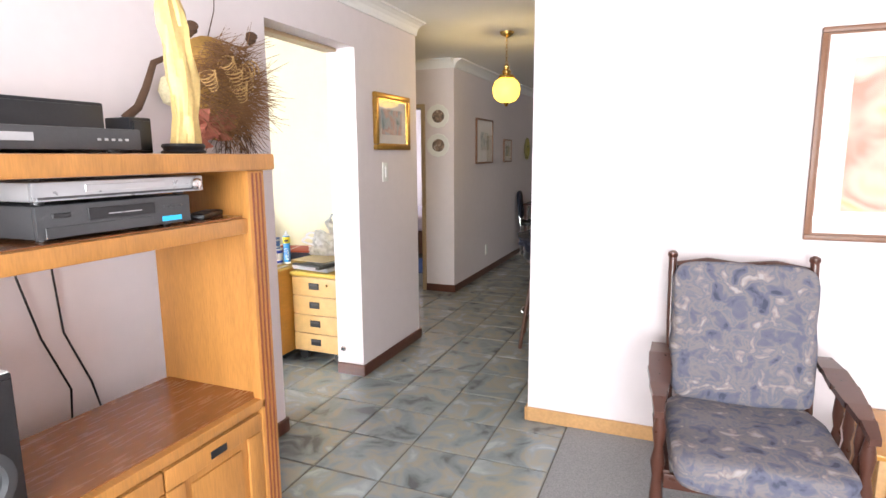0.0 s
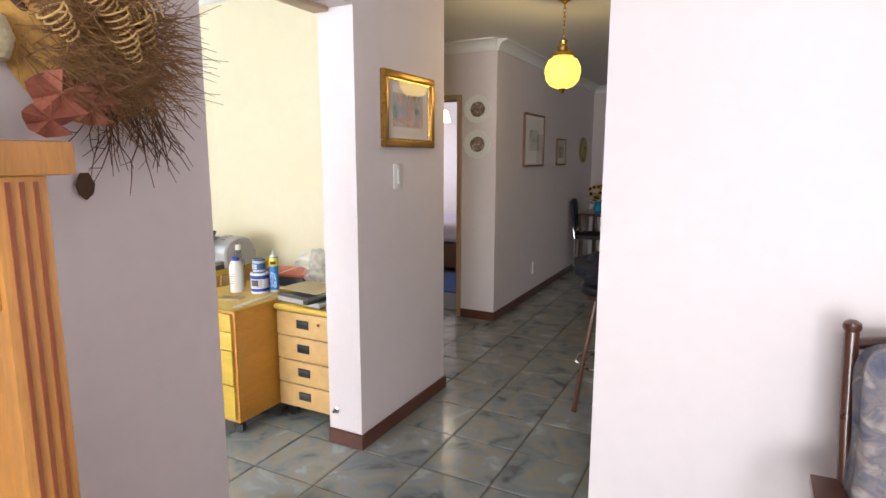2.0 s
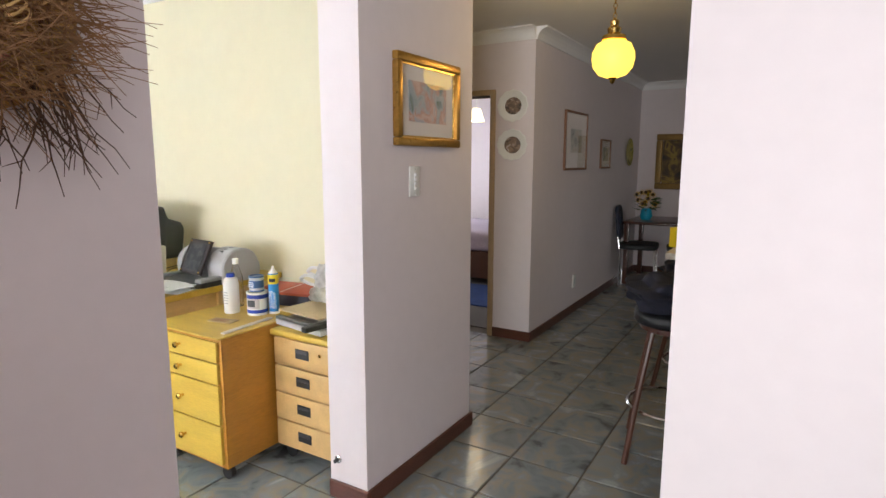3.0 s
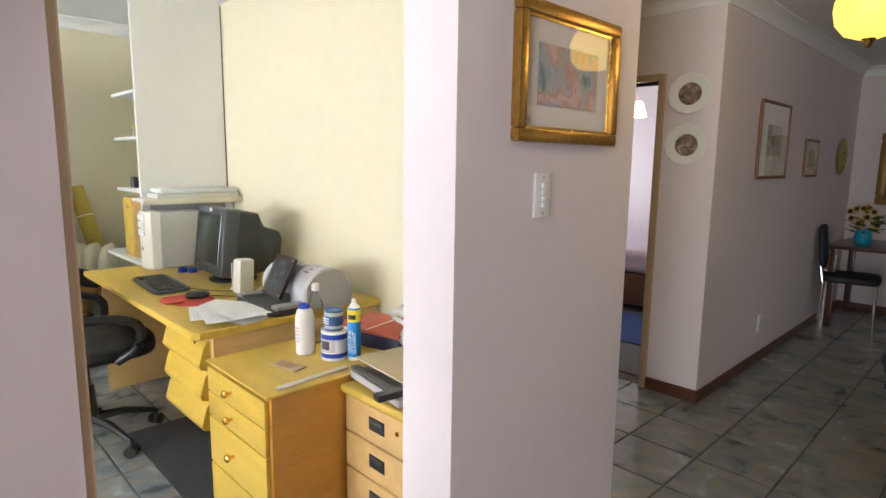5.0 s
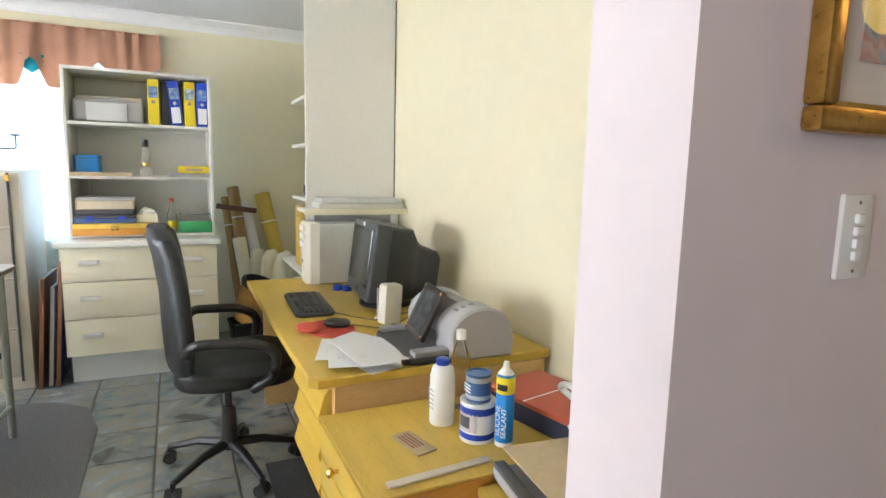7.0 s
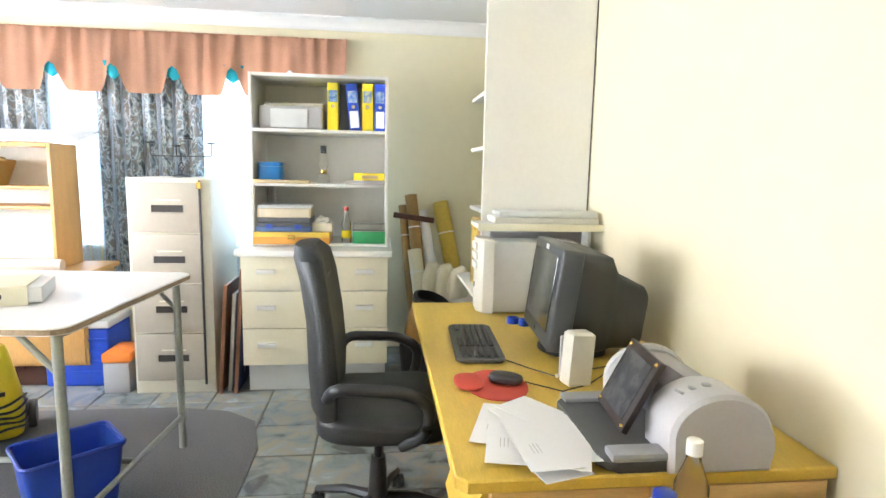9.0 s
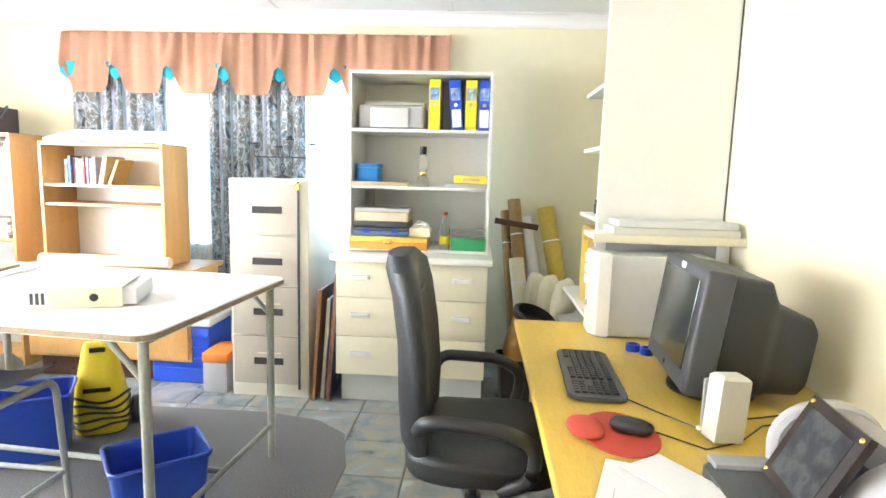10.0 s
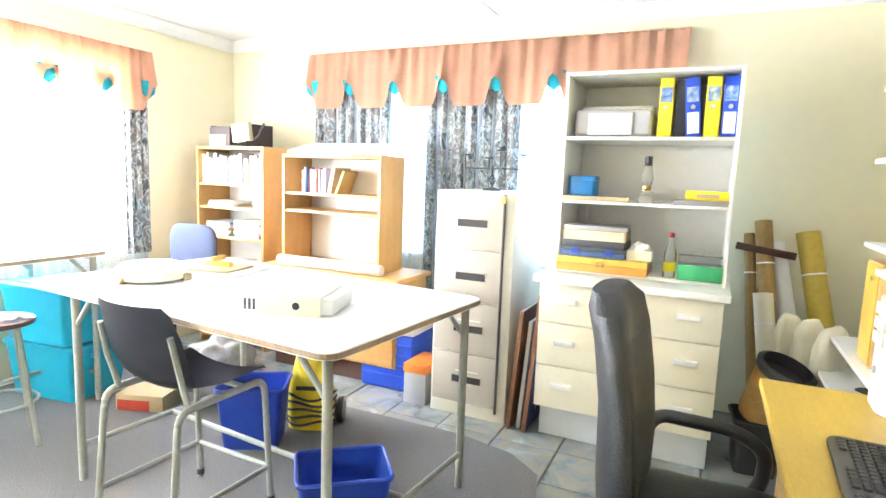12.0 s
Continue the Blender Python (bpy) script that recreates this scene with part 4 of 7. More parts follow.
counter()
yb = thing("food_box", "yellow cardboard packet on the counter", "box", pose(-0.37, 5.33, 0.906, 0, 0, 60))
bar_box("carton", -0.05, 0.05, -0.09, 0.09, 0, 0.11, M_YELLOW, yb, 0.003)
part("label_patch", box(-0.052, -0.05, -0.02, 0.04, 0.03, 0.055, 0), M_ORANGE, yb, "orange label")
cb = thing("cardboard_box", "brown cardboard box on the counter", "box", pose(-0.14, 5.42, 0.906, 0, 0, 12))
bar_box("carton", -0.12, 0.12, -0.14, 0.14, 0, 0.13, M_CARD, cb, 0.003)
bar_box("flap", -0.12, 0.12, 0.141, 0.145, 0.10, 0.21, M_CARD, cb, 0.001)


M_NAVY_PAD = material("navy_upholstery", (0.018, 0.022, 0.045), 0.7, var=0.2, scale=40)


def dining_chair(m, label):
    c = thing("dining_chair", label, "chair", m, "chairs round the dining table")
    part("seat", cushion(0.42, 0.42, 0.07, n=6, power=5, ripple=0.002, m=pose(0, 0, 0.42)), M_LEATHER, c, "", True)
    part("backrest", cushion(0.40, 0.05, 0.38, n=6, power=5, ripple=0.002, m=pose(0, -0.20, 0.52, 6, 0, 0)), M_NAVY_PAD, c, "dark padded backrest", True)
    for sx in (-1, 1):
        for sy in (-1, 1):
            part("leg", tube([(sx * 0.18, sy * 0.18, 0.43), (sx * 0.19, sy * 0.19, 0)], 0.013, 8), M_CHROME, c, "slim metal leg", True)
        part("back_bar", tube([(sx * 0.17, -0.19, 0.42), (sx * 0.17, -0.22, 0.60)], 0.011, 8), M_CHROME, c, "", True)


dining_chair(pose(-1.30, 8.50, 0, 0, 0, -82), "black padded dining chair with metal legs")
dining_chair(pose(-0.80, 8.52, 0, 0, 0, 100), "black padded dining chair beside the table")
dining_chair(pose(-0.62, 8.95, 0, 0, 0, 150), "navy padded dining chair by the far wall")
dt = thing("dining_table", "dining table with a dark top and cloth", "table", pose(-1.08, 8.75, 0))
bar_box("tabletop", -0.40, 0.28, -0.28, 0.55, 0.69, 0.72, M_DARKWOOD, dt, 0.006)
for sx in (-0.36, 0.24):
    for sy in (-0.24, 0.51):
        bar_box("leg", sx - 0.025, sx + 0.025, sy - 0.025, sy + 0.025, 0, 0.69, M_DARKWOOD, dt, 0.004)


def sunflowers():
    f = thing("flower_arrangement", "bunch of yellow sunflowers in a vase on the table", "flowers", pose(-1.30, 8.80, 0.72))
    part("vase", lathe([(0.05, 0), (0.07, 0.04), (0.06, 0.1), (0.05, 0.13)], 18), M_CYAN, f, "blue vase", True)
    rnd = random.Random(9)
    petal, seed, leaf = material("sunflower_petal", (0.62, 0.38, 0.02), 0.7, var=0.2), material("sunflower_seed", (0.05, 0.025, 0.01), 0.9), material("green_leaf", (0.04, 0.08, 0.02), 0.7, var=0.3)
    for k in range(11):
        a = rnd.uniform(0, 2 * math.pi)
        p = Vector((rnd.uniform(0.02, 0.16) * math.cos(a), rnd.uniform(0.02, 0.16) * math.sin(a), rnd.uniform(0.16, 0.33)))
        bm = bmesh.new()
        m = look(p, p + Vector((p.x, p.y - 0.15, 0.05))) @ pose(0, 0, 0, 180, 0, 0)
        for i in range(12):
            b = 2 * math.pi * i / 12
            vs = [bm.verts.new(m @ Vector(q)) for q in ((0.018 * math.cos(b - 0.25), 0.018 * math.sin(b - 0.25), 0), (0.055 * math.cos(b), 0.055 * math.sin(b), -0.008), (0.018 * math.cos(b + 0.25), 0.018 * math.sin(b + 0.25), 0))]
            bm.faces.new(vs)
        fl = part("flower_head", bm, petal, f, "yellow petals")
        part("flower_disc", lathe([(0.021, -0.004), (0.019, 0.006), (0.004, 0.01)], 12, m), seed, fl, "dark seed disc")
    bm = bmesh.new()
    for k in range(40):
        a, z = rnd.uniform(0, 6.28), rnd.uniform(0.1, 0.28)
        c = Vector((0.1 * math.cos(a), 0.1 * math.sin(a), z))
        d = Vector((math.cos(a), math.sin(a), rnd.uniform(-0.3, 0.5))) * 0.08
        s = Vector((-math.sin(a), math.cos(a), 0.2)) * 0.022
        bm.faces.new([bm.verts.new(c - d * 0.4), bm.verts.new(c + s), bm.verts.new(c + d), bm.verts.new(c - s)])
    part("leaves", bm, leaf, f, "dark green leaves")


sunflowers()
# bedroom
structure("door_frame_bedroom", boxes([(-1.90, -1.86, 5.93, 6.12, 0, 1.91), (-2.72, -2.68, 5.93, 6.12, 0, 1.91), (-2.68, -1.90, 5.93, 6.12, 1.87, 1.91)], 0.004), M_DOORPAINT, "tan painted bedroom door frame", "door frame")
structure("bedroom_floor", boxes([(-4.6, -1.72, 6.10, 9.4, -0.006, 0.003)], 0), M_CARPET, "grey bedroom carpet", "carpet")
rug = thing("bedroom_rug", "blue fringed rug on the bedroom floor", "rug", pose(-2.55, 7.15, 0.003))
bar_box("woven_top", -0.55, 0.55, -0.45, 0.4, 0, 0.012, material("blue_rug", (0.025, 0.06, 0.20), 0.95, var=0.3, scale=60, bump=0.4), rug, 0.004)
bed = thing("bed", "made bed with a brown base and pale lilac cover", "bed", pose(-3.15, 8.35, 0))
bar_box("base", -1.35, 0.85, -0.7, 0.75, 0.06, 0.36, material("bed_base_brown", (0.10, 0.045, 0.025), 0.7, var=0.2), bed, 0.01)
part("mattress", cushion(2.2, 1.45, 0.24, n=14, power=9, ripple=0.012, m=pose(-0.25, 0.02, 0.36)), material("bed_cover_lilac", (0.50, 0.44, 0.52), 0.9, var=0.12, scale=12, bump=0.2), bed, "pale lilac bed cover", True)
part("pillow", cushion(0.6, 0.4, 0.14, n=8, power=2.8, ripple=0.01, m=pose(0.35, 0.5, 0.60)), material("pillow_white", (0.66, 0.62, 0.68), 0.9, var=0.06), bed, "pale pillow", True)
bar_box("headboard", 0.0, 0.84, 0.76, 0.82, 0.06, 1.0, M_WHITE, bed, 0.02, "white headboard")
for sx in (-1.3, 0.8):
    for sy in (-0.65, 0.7):
        bar_box("leg", sx - 0.03, sx + 0.03, sy - 0.03, sy + 0.03, 0.003, 0.06, M_DARKWOOD, bed, 0.004)
bl = thing("pendant_lamp", "small lit bedroom pendant with a pleated shade", "lamp", pose(-2.55, 6.95, 0))
part("cord", tube([(0, 0, HALL_TOP), (0, 0, 1.88)], 0.004, 6), M_WHITE, bl)
part("shade", lathe([(0.035, 1.88), (0.045, 1.86), (0.075, 1.76), (0.07, 1.76), (0.03, 1.87)], 24), glow("lit_shade", (1.0, 0.80, 0.5), 3.5), bl, "glowing cream shade", True).visible_shadow = False


# ---- office: furniture ----
structure("office_carpet", prism([(-4.55, -0.6), (-2.0, -0.6), (-2.0, 2.66), (-4.05, 2.66), (-4.36, 2.58), (-4.50, 2.40), (-4.57, 2.1)], 0.0005, 0.009), M_CARPET, "grey carpet laid over the tiles", "carpet")
# real offcut; part of the under-desk shade is in its colour
structure("floor_mat_desk", box(-3.35, -2.42, 3.40, 4.2, 0.0005, 0.006, 0), M_MAT, "grey carpet offcut under the desk, darkened for the shade there", "mat")
structure("partition_panel", boxes([(-4.125, -4.10, 3.755, 4.30, 0, 2.455)], 0.002), M_WHITE, "pale grey-white partition panel beside the desk", "partition")
structure("partition_strip", boxes([(-4.10, -4.097, 4.292, 4.297, 1.16, 2.36)], 0), M_DKGREY, "dark joint strip of the partition", "trim")


def window(name, x0, x1, z0, z1, m, bars):
    """A steel window in the local x, z plane."""
    w = thing(name, "white steel window behind net curtains", "window", m)
    w["kind"] = "structure"
    fr = part("window_frame", boxes([(x0, x1, -0.02, 0.02, z0, z0 + 0.04), (x0, x1, -0.02, 0.02, z1 - 0.04, z1), (x0, x0 + 0.04, -0.02, 0.02, z0 + 0.04, z1 - 0.04), (x1 - 0.04, x1, -0.02, 0.02, z0 + 0.04, z1 - 0.04)], 0.003), M_WHITE, w)
    step = (x1 - x0) / bars
    for k in range(1, bars):
        part("mullion", box(x0 + k * step - 0.015, x0 + k * step + 0.015, -0.015, 0.015, z0 + 0.04, z1 - 0.04, 0.002), M_WHITE, w)
    for k in range(bars):
        p = part("pane", box(x0 + k * step + 0.02, x0 + (k + 1) * step - 0.02, -0.003, 0.003, z0 + 0.035, z1 - 0.035, 0), M_WINDOW, w)
        p.visible_shadow = False
    return w


window("window_1", -1.325, 1.325, 0.8, 2.1, pose(-5.84, 1.625, 0, 0, 0, 90), 4)
# real window, but its unseen east part is added width for more light
window("window_2", -1.575, 1.575, 0.8, 2.08, pose(-3.175, -0.82, 0), 5)
window("window_3", -1.4, 1.4, 0.45, 2.2, pose(1.0, -2.72, 0), 3)
window("window_4", -0.8, 0.8, 0.9, 2.05, pose(3.35, 8.3, 0, 0, 0, 90), 2)
# unseen bedroom window, added to hold the fill lamp
window("window_added_bedroom", -0.7, 0.7, 0.85, 2.0, pose(-4.75, 8.3, 0, 0, 0, 90), 2)
# invented pale exterior, added so the windows look out on something bright
gm = material("pale_backdrop_ground", (0.45, 0.44, 0.42), 0.9, var=0.2, scale=2)
bm = bmesh.new()
add_box(bm, -300, 300, -300, 300, -0.5, -0.25)
structure("ground", bm, gm, "pale ground added outside the windows", "ground")
# unseen white wall, added as a bright backdrop for the nets
structure("backdrop_garden_wall", boxes([(-9.3, -9.1, -4.5, 7.5, -0.25, 2.1), (-9.1, 5.5, -4.7, -4.5, -0.25, 1.9)], 0), material("backdrop_white", (0.78, 0.78, 0.80), 0.9, var=0.05), "white wall added outside as a bright backdrop", "wall")


def folds(x0, x1, z0, z1, depth, waves, nx=120, nz=6, gather=0.0, seed=0, thick=0.0):
    """A hanging cloth in the local x, z plane with upright folds."""
    bm = bmesh.new()
    rnd = random.Random(seed)
    ph = [rnd.uniform(0, 6.28) for _ in range(4)]
    grid = []
    for j in range(nz + 1):
        row = []
        for i in range(nx + 1):
            s, t = i / nx, j / nz
            y = depth * (math.sin(2 * math.pi * waves * s + ph[0] + 0.6 * math.sin(5 * s + ph[1])) + 0.35 * math.sin(2 * math.pi * waves * 2.3 * s + ph[2])) * (1 - gather * (1 - t) * 0.5)
            row.append(bm.verts.new((x0 + (x1 - x0) * s, y, z0 + (z1 - z0) * (1 - t))))
        grid.append(row)
    for a, b in zip(grid, grid[1:]):
        for i in range(nx):
            bm.faces.new((a[i], a[i + 1], b[i + 1], b[i]))
    if thick:
        bmesh.ops.solidify(bm, geom=bm.faces[:], thickness=thick)
    return bm


def valance(x0, x1, swags, m, label, linings):
    """A gathered pelmet with scalloped lower edge, tucked horns with teal lining."""
    v = thing("valance", label, "curtain", m)
    bm = bmesh.new()
    nx, nz = swags * 26, 10
    grid = []
    for j in range(nz + 1):
        t = j / nz
        row = []
        for i in range(nx + 1):
            s = i / nx * swags
            f = s - math.floor(s)
            edge = abs(f - 0.5) * 2
            low = 0.385 + 0.035 * math.sqrt(max(0.0, 1 - edge * edge)) - 0.155 * min(1.0, max(0.0, (edge - 0.55) / 0.30)) ** 1.4
            drop = t * low
            horn = math.exp(-(min(f, 1 - f) / 0.11) ** 2)
            y = -0.03 - 0.055 * t * horn - 0.011 * (math.sin(s * 2 * math.pi * 3 + 2.1 * math.sin(s * 3)) + 0.6 * math.sin(s * 31 + 3 * math.sin(s * 1.7))) * (1 - 0.55 * t) - 0.02 * t * math.sin(f * math.pi)
            row.append(bm.verts.new((x0 + (x1 - x0) * i / nx, y, -drop - 0.006 * math.sin(s * 25) * (1 - t))))
        grid.append(row)
    for a, b in zip(grid, grid[1:]):
        for i in range(nx):
            bm.faces.new((a[i], a[i + 1], b[i + 1], b[i]))
    bmesh.ops.solidify(bm, geom=bm.faces[:], thickness=0.003)
    part("cloth", bm, M_TERRA, v, "", True)
    step = (x1 - x0) / swags
    for k in range(linings):
        c = min(max(x0 + k * step, x0 + 0.04), x1 - 0.04)
        bm = bmesh.new()
        steps = (-1, -0.6, -0.2, 0.2, 0.6, 1)
        top = [bm.verts.new((c + 0.075 * q, -0.052 + 0.02 * q * q, -0.205)) for q in steps]
        mid = [bm.verts.new((c + 0.062 * q, -0.046 + 0.02 * q * q, -0.285)) for q in steps]
        tip = bm.verts.new((c, -0.04, -0.33))
        for i in range(5):
            bm.faces.new((top[i], top[i + 1], mid[i + 1], mid[i]))
            bm.faces.new((mid[i], mid[i + 1], tip))
        part("lining", bm, M_TEAL, v, "teal lining fold")
    part("heading", folds(x0, x1, -0.03, 0.012, 0.006, swags * 9, nx=swags * 60, nz=2, thick=0.003), M_TERRA, v, "gathered heading")
    part("rail", box(x0 + 0.02, x1 - 0.02, 0.002, 0.045, -0.04, -0.015, 0.003), M_WHITE, v, "white curtain rail")


valance(-1.39, 1.39, 7, pose(-5.635, 1.62, 2.295, 0, 0, 90), "gathered terracotta valance with teal-lined scallops", 6)
valance(-1.65, 1.65, 9, pose(-3.17, -0.605, 2.195, 0, 0, 180), "gathered terracotta valance over the bright window", 10)


def curtain(name, label, x0, x1, z0, z1, m, mat, depth, waves, seed):
    c = thing(name, label, "curtain", m)
    part("cloth", folds(x0, x1, z0, z1, depth, waves, nx=int(waves * 14), seed=seed), mat, c, "", True)
    part("hem", folds(x0, x1, z0 - 0.012, z0, depth * 1.05, waves, nx=int(waves * 14), nz=1, seed=seed), mat, c, "", True)


W1 = pose(-5.655, 1.62, 0, 0, 0, 90)
curtain("net_curtain", "white net curtain glowing with daylight", -1.37, 1.37, 0.55, 2.24, pose(-5.672, 1.62, 0, 0, 0, 90), M_NET, 0.010, 34, 2)
curtain("patterned_curtain", "grey patterned curtain panel", -1.38, -0.66, 0.45, 2.24, W1, M_CURTAIN, 0.018, 7, 3)
curtain("patterned_curtain", "grey patterned curtain panel hanging to below the sill", -0.36, 0.36, 0.45, 2.24, W1, M_CURTAIN, 0.018, 7, 4)
curtain("net_curtain", "thin white net curtain, overexposed by daylight", -1.62, 1.62, 0.60, 2.15, pose(-3.17, -0.632, 0), M_NET, 0.008, 38, 5)
curtain("patterned_curtain", "grey patterned curtain panel at the window's end", -1.30, -1.10, 0.75, 2.15, pose(-3.51, -0.61, 0), M_CURTAIN, 0.012, 3, 6)


def drawer_chest():
    c = thing("chest_of_drawers", "ivory chest with six drawers and a white top", "chest", pose(-5.02, 2.87, 0))
    bar_box("carcass", -0.28, 0.27, -0.43, 0.43, 0.19, 0.865, M_WHITE, c, 0.002)
    bar_box("plinth", -0.26, 0.19, -0.42, 0.42, 0, 0.188, M_LTGREY, c, 0.002, "grey-white plinth")
    bar_box("top", -0.30, 0.35, -0.455, 0.455, 0.868, 0.905, M_WHITE, c, 0.008, "white worktop")
    for k, (a, b) in enumerate(((0.655, 0.86), (0.425, 0.65), (0.195, 0.42))):
        d = bar_box("drawer", 0.272, 0.29, -0.43, 0.43, a, b, M_IVORY, c, 0.002, "ivory drawer front")
        for y in (-0.29, 0.29):
            z = (a + b) / 2 + 0.01
            part("handle", merge(box(0.29, 0.312, y - 0.052, y + 0.052, z + 0.008, z + 0.018, 0.003), box(0.29, 0.300, y - 0.056, y - 0.046, z - 0.012, z + 0.018, 0.002), box(0.29, 0.300, y + 0.046, y + 0.056, z - 0.012, z + 0.018, 0.002), box(0.304, 0.312, y - 0.05, y + 0.05, z - 0.008, z + 0.012, 0.003)), M_WHITE, d, "white bar handle")


drawer_chest()


def shelf_unit():
    s = thing("shelf_unit", "white open shelf unit standing on the chest", "shelf", pose(-5.07, 2.89, 0.906))
    for y in (-0.41, 0.392):
        bar_box("side", -0.2, 0.22, y, y + 0.018, 0, 1.03, M_WHITE, s, 0.002)
    for z in (0.002, 0.365, 0.69, 1.012):
        bar_box("shelf", -0.2, 0.218, -0.391, 0.391, z, z + 0.018, M_WHITE, s, 0.002)
    bar_box("back_board", -0.208, -0.2, -0.41, 0.41, 0, 1.03, M_WHITE, s, 0.001)
    bar_box("upright_stop", -0.19, -0.16, -0.35, -0.33, 0.022, 0.36, M_WHITE, s, 0.002)


shelf_unit()


def filing_cabinet():
    c = thing("filing_cabinet", "tall cream and beige steel four-drawer filing cabinet", "filing cabinet", pose(-5.10, 2.02, 0))
    bar_box("body", -0.31, 0.285, -0.235, 0.235, 0.0, 1.31, M_STEEL_CREAM, c, 0.006)
    dark = material("recess_dark", (0.025, 0.02, 0.018), 0.6)
    for k in range(4):
        z = 0.085 + k * 0.302
        d = bar_box("drawer", 0.286, 0.305, -0.215, 0.175, z, z + 0.292, M_STEEL_BEIGE, c, 0.004, "beige drawer front")
        part("handle_frame", boxes([(0.305, 0.309, -0.10, 0.095, z + 0.112, z + 0.120), (0.305, 0.309, -0.10, 0.095, z + 0.162, z + 0.170), (0.305, 0.309, -0.10, -0.092, z + 0.1205, z + 0.1615), (0.305, 0.309, 0.087, 0.095, z + 0.1205, z + 0.1615)], 0.001), M_STEEL_BEIGE, d)
        part("handle_recess", box(0.3052, 0.3065, -0.091, 0.086, z + 0.121, z + 0.161, 0), dark, d, "dark recessed pull")
        part("label_slot", box(0.3052, 0.307, -0.07, 0.07, z + 0.187, z + 0.195, 0), M_STEEL_CREAM, d)
    part("locking_bar", box(0.306, 0.318, 0.178, 0.190, 0.06, 1.30, 0.002), M_DKGREY, c, "dark security bar down the drawers")
    part("padlock", box(0.318, 0.332, 0.172, 0.196, 1.25, 1.29, 0.003), M_BRASS, c, "brass padlock")


filing_cabinet()


def candelabra():
    c = thing("candelabra", "black wrought iron candelabra with four arms on the cabinet", "candelabra", pose(-5.12, 2.0, 1.311, 0, 0, 80))
    part("base", lathe([(0.055, 0), (0.055, 0.006), (0.014, 0.02)], 18), M_BLACK, c, "", True)
    bm = bmesh.new()
    for k in range(4):
        tube([(0.016 * math.sin(math.pi * i / 12) * math.cos(k * 1.57 + i * 0.35), 0.016 * math.sin(math.pi * i / 12) * math.sin(k * 1.57 + i * 0.35), 0.03 + 0.07 * i / 12) for i in range(13)], 0.003, 5, bm)
    tube([(0, 0, 0.01), (0, 0, 0.03)], 0.006, 6, bm)
    tube([(0, 0, 0.10), (0, 0, 0.15)], 0.006, 6, bm)
    part("stem", bm, M_BLACK, c, "twisted basket stem", True)
    for x, z in ((-0.2, 0.21), (0.2, 0.21), (-0.03, 0.19), (0.05, 0.235)):
        part("arm", tube(bent([(0, 0, 0.13), (x, 0.0, 0.13), (x, 0, z)], 0.02), 0.004, 6), M_BLACK, c, "", True)
        part("cup", lathe([(0.006, z - 0.004), (0.026, z), (0.028, z + 0.008), (0.02, z + 0.006)], 14, pose(x, 0, 0)), M_BLACK, c, "", True)


candelabra()


def bookcase(label, w, d, z0, z1, shelves, m, back):
    b = thing("bookcase", label, "bookcase", m)
    for y in (-w / 2, w / 2 - 0.02):
        bar_box("side", -d, 0, y, y + 0.02, z0, z1, M_PINE, b, 0.002)
    bar_box("top", -d, 0.002, -w / 2 + 0.02, w / 2 - 0.02, z1 - 0.022, z1, M_PINE, b, 0.002)
    for z in shelves:
        bar_box("shelf", -d + 0.01, -0.01, -w / 2 + 0.02, w / 2 - 0.02, z - 0.018, z, M_PINE, b, 0.002)
    bar_box("back_board", -d - 0.006, -d, -w / 2, w / 2, z0, z1, back, b, 0.001)
    return b


bookcase("tall beech bookcase filled with books and papers", 0.68, 0.32, 0.0, 1.55, (0.06, 0.40, 0.60, 0.86, 1.09, 1.27), pose(-5.10, -0.12, 0), M_WHITE)
bookcase("half-empty beech bookcase standing on a low cupboard", 0.80, 0.30, 0.735, 1.50, (0.757, 1.12, 1.24), pose(-4.99, 0.895, 0), M_WHITE)
cup = thing("low_cupboard", "low wooden cupboard under the bookcase", "cupboard", pose(-4.99, 0.935, 0))
bar_box("body", -0.35, 0.05, -0.54, 0.53, 0.14, 0.70, M_PINE, cup, 0.004)
bar_box("top", -0.37, 0.10, -0.57, 0.56, 0.702, 0.733, M_PINE, cup, 0.008)
for y in (-0.27, 0.26):
    bar_box("door", 0.051, 0.068, y - 0.255, y + 0.255, 0.16, 0.68, M_PINE, cup, 0.003)
bar_box("plinth", -0.33, 0.0, -0.5, 0.5, 0, 0.138, M_DARKWOOD, cup, 0.003)
board = thing("drawing_board", "white board leaning on top of the bookcase", "board", pose(-5.2, 0.905, 1.501, 0, 0, 0))
bar_box("panel", -0.16, 0.14, -0.43, 0.50, 0, 0.018, M_PAPER, board, 0.003, m=pose(0, 0, 0.04, 0, 14, 0))
part("edge_bar", tube([(-0.16, -0.42, 0.09), (-0.16, 0.5, 0.09)], 0.006, 8), M_GREYPL, board, "metal edge", True)
bar_box("prop", -0.14, -0.12, -0.02, 0.02, 0, 0.07, M_PINE, board, 0.002)
roll = thing("paper_roll", "rolled plan lying on the low cupboard", "roll", pose(-4.945, 0.895, 0.734))
part("tube", lathe([(0.034, -0.45), (0.036, -0.44), (0.036, 0.38), (0.034, 0.385), (0.02, 0.38)], 18, pose(0, 0, 0.037, 90, 0, 0)), material("tracing_paper", (0.70, 0.58, 0.50), 0.7, var=0.06), roll, "", True)


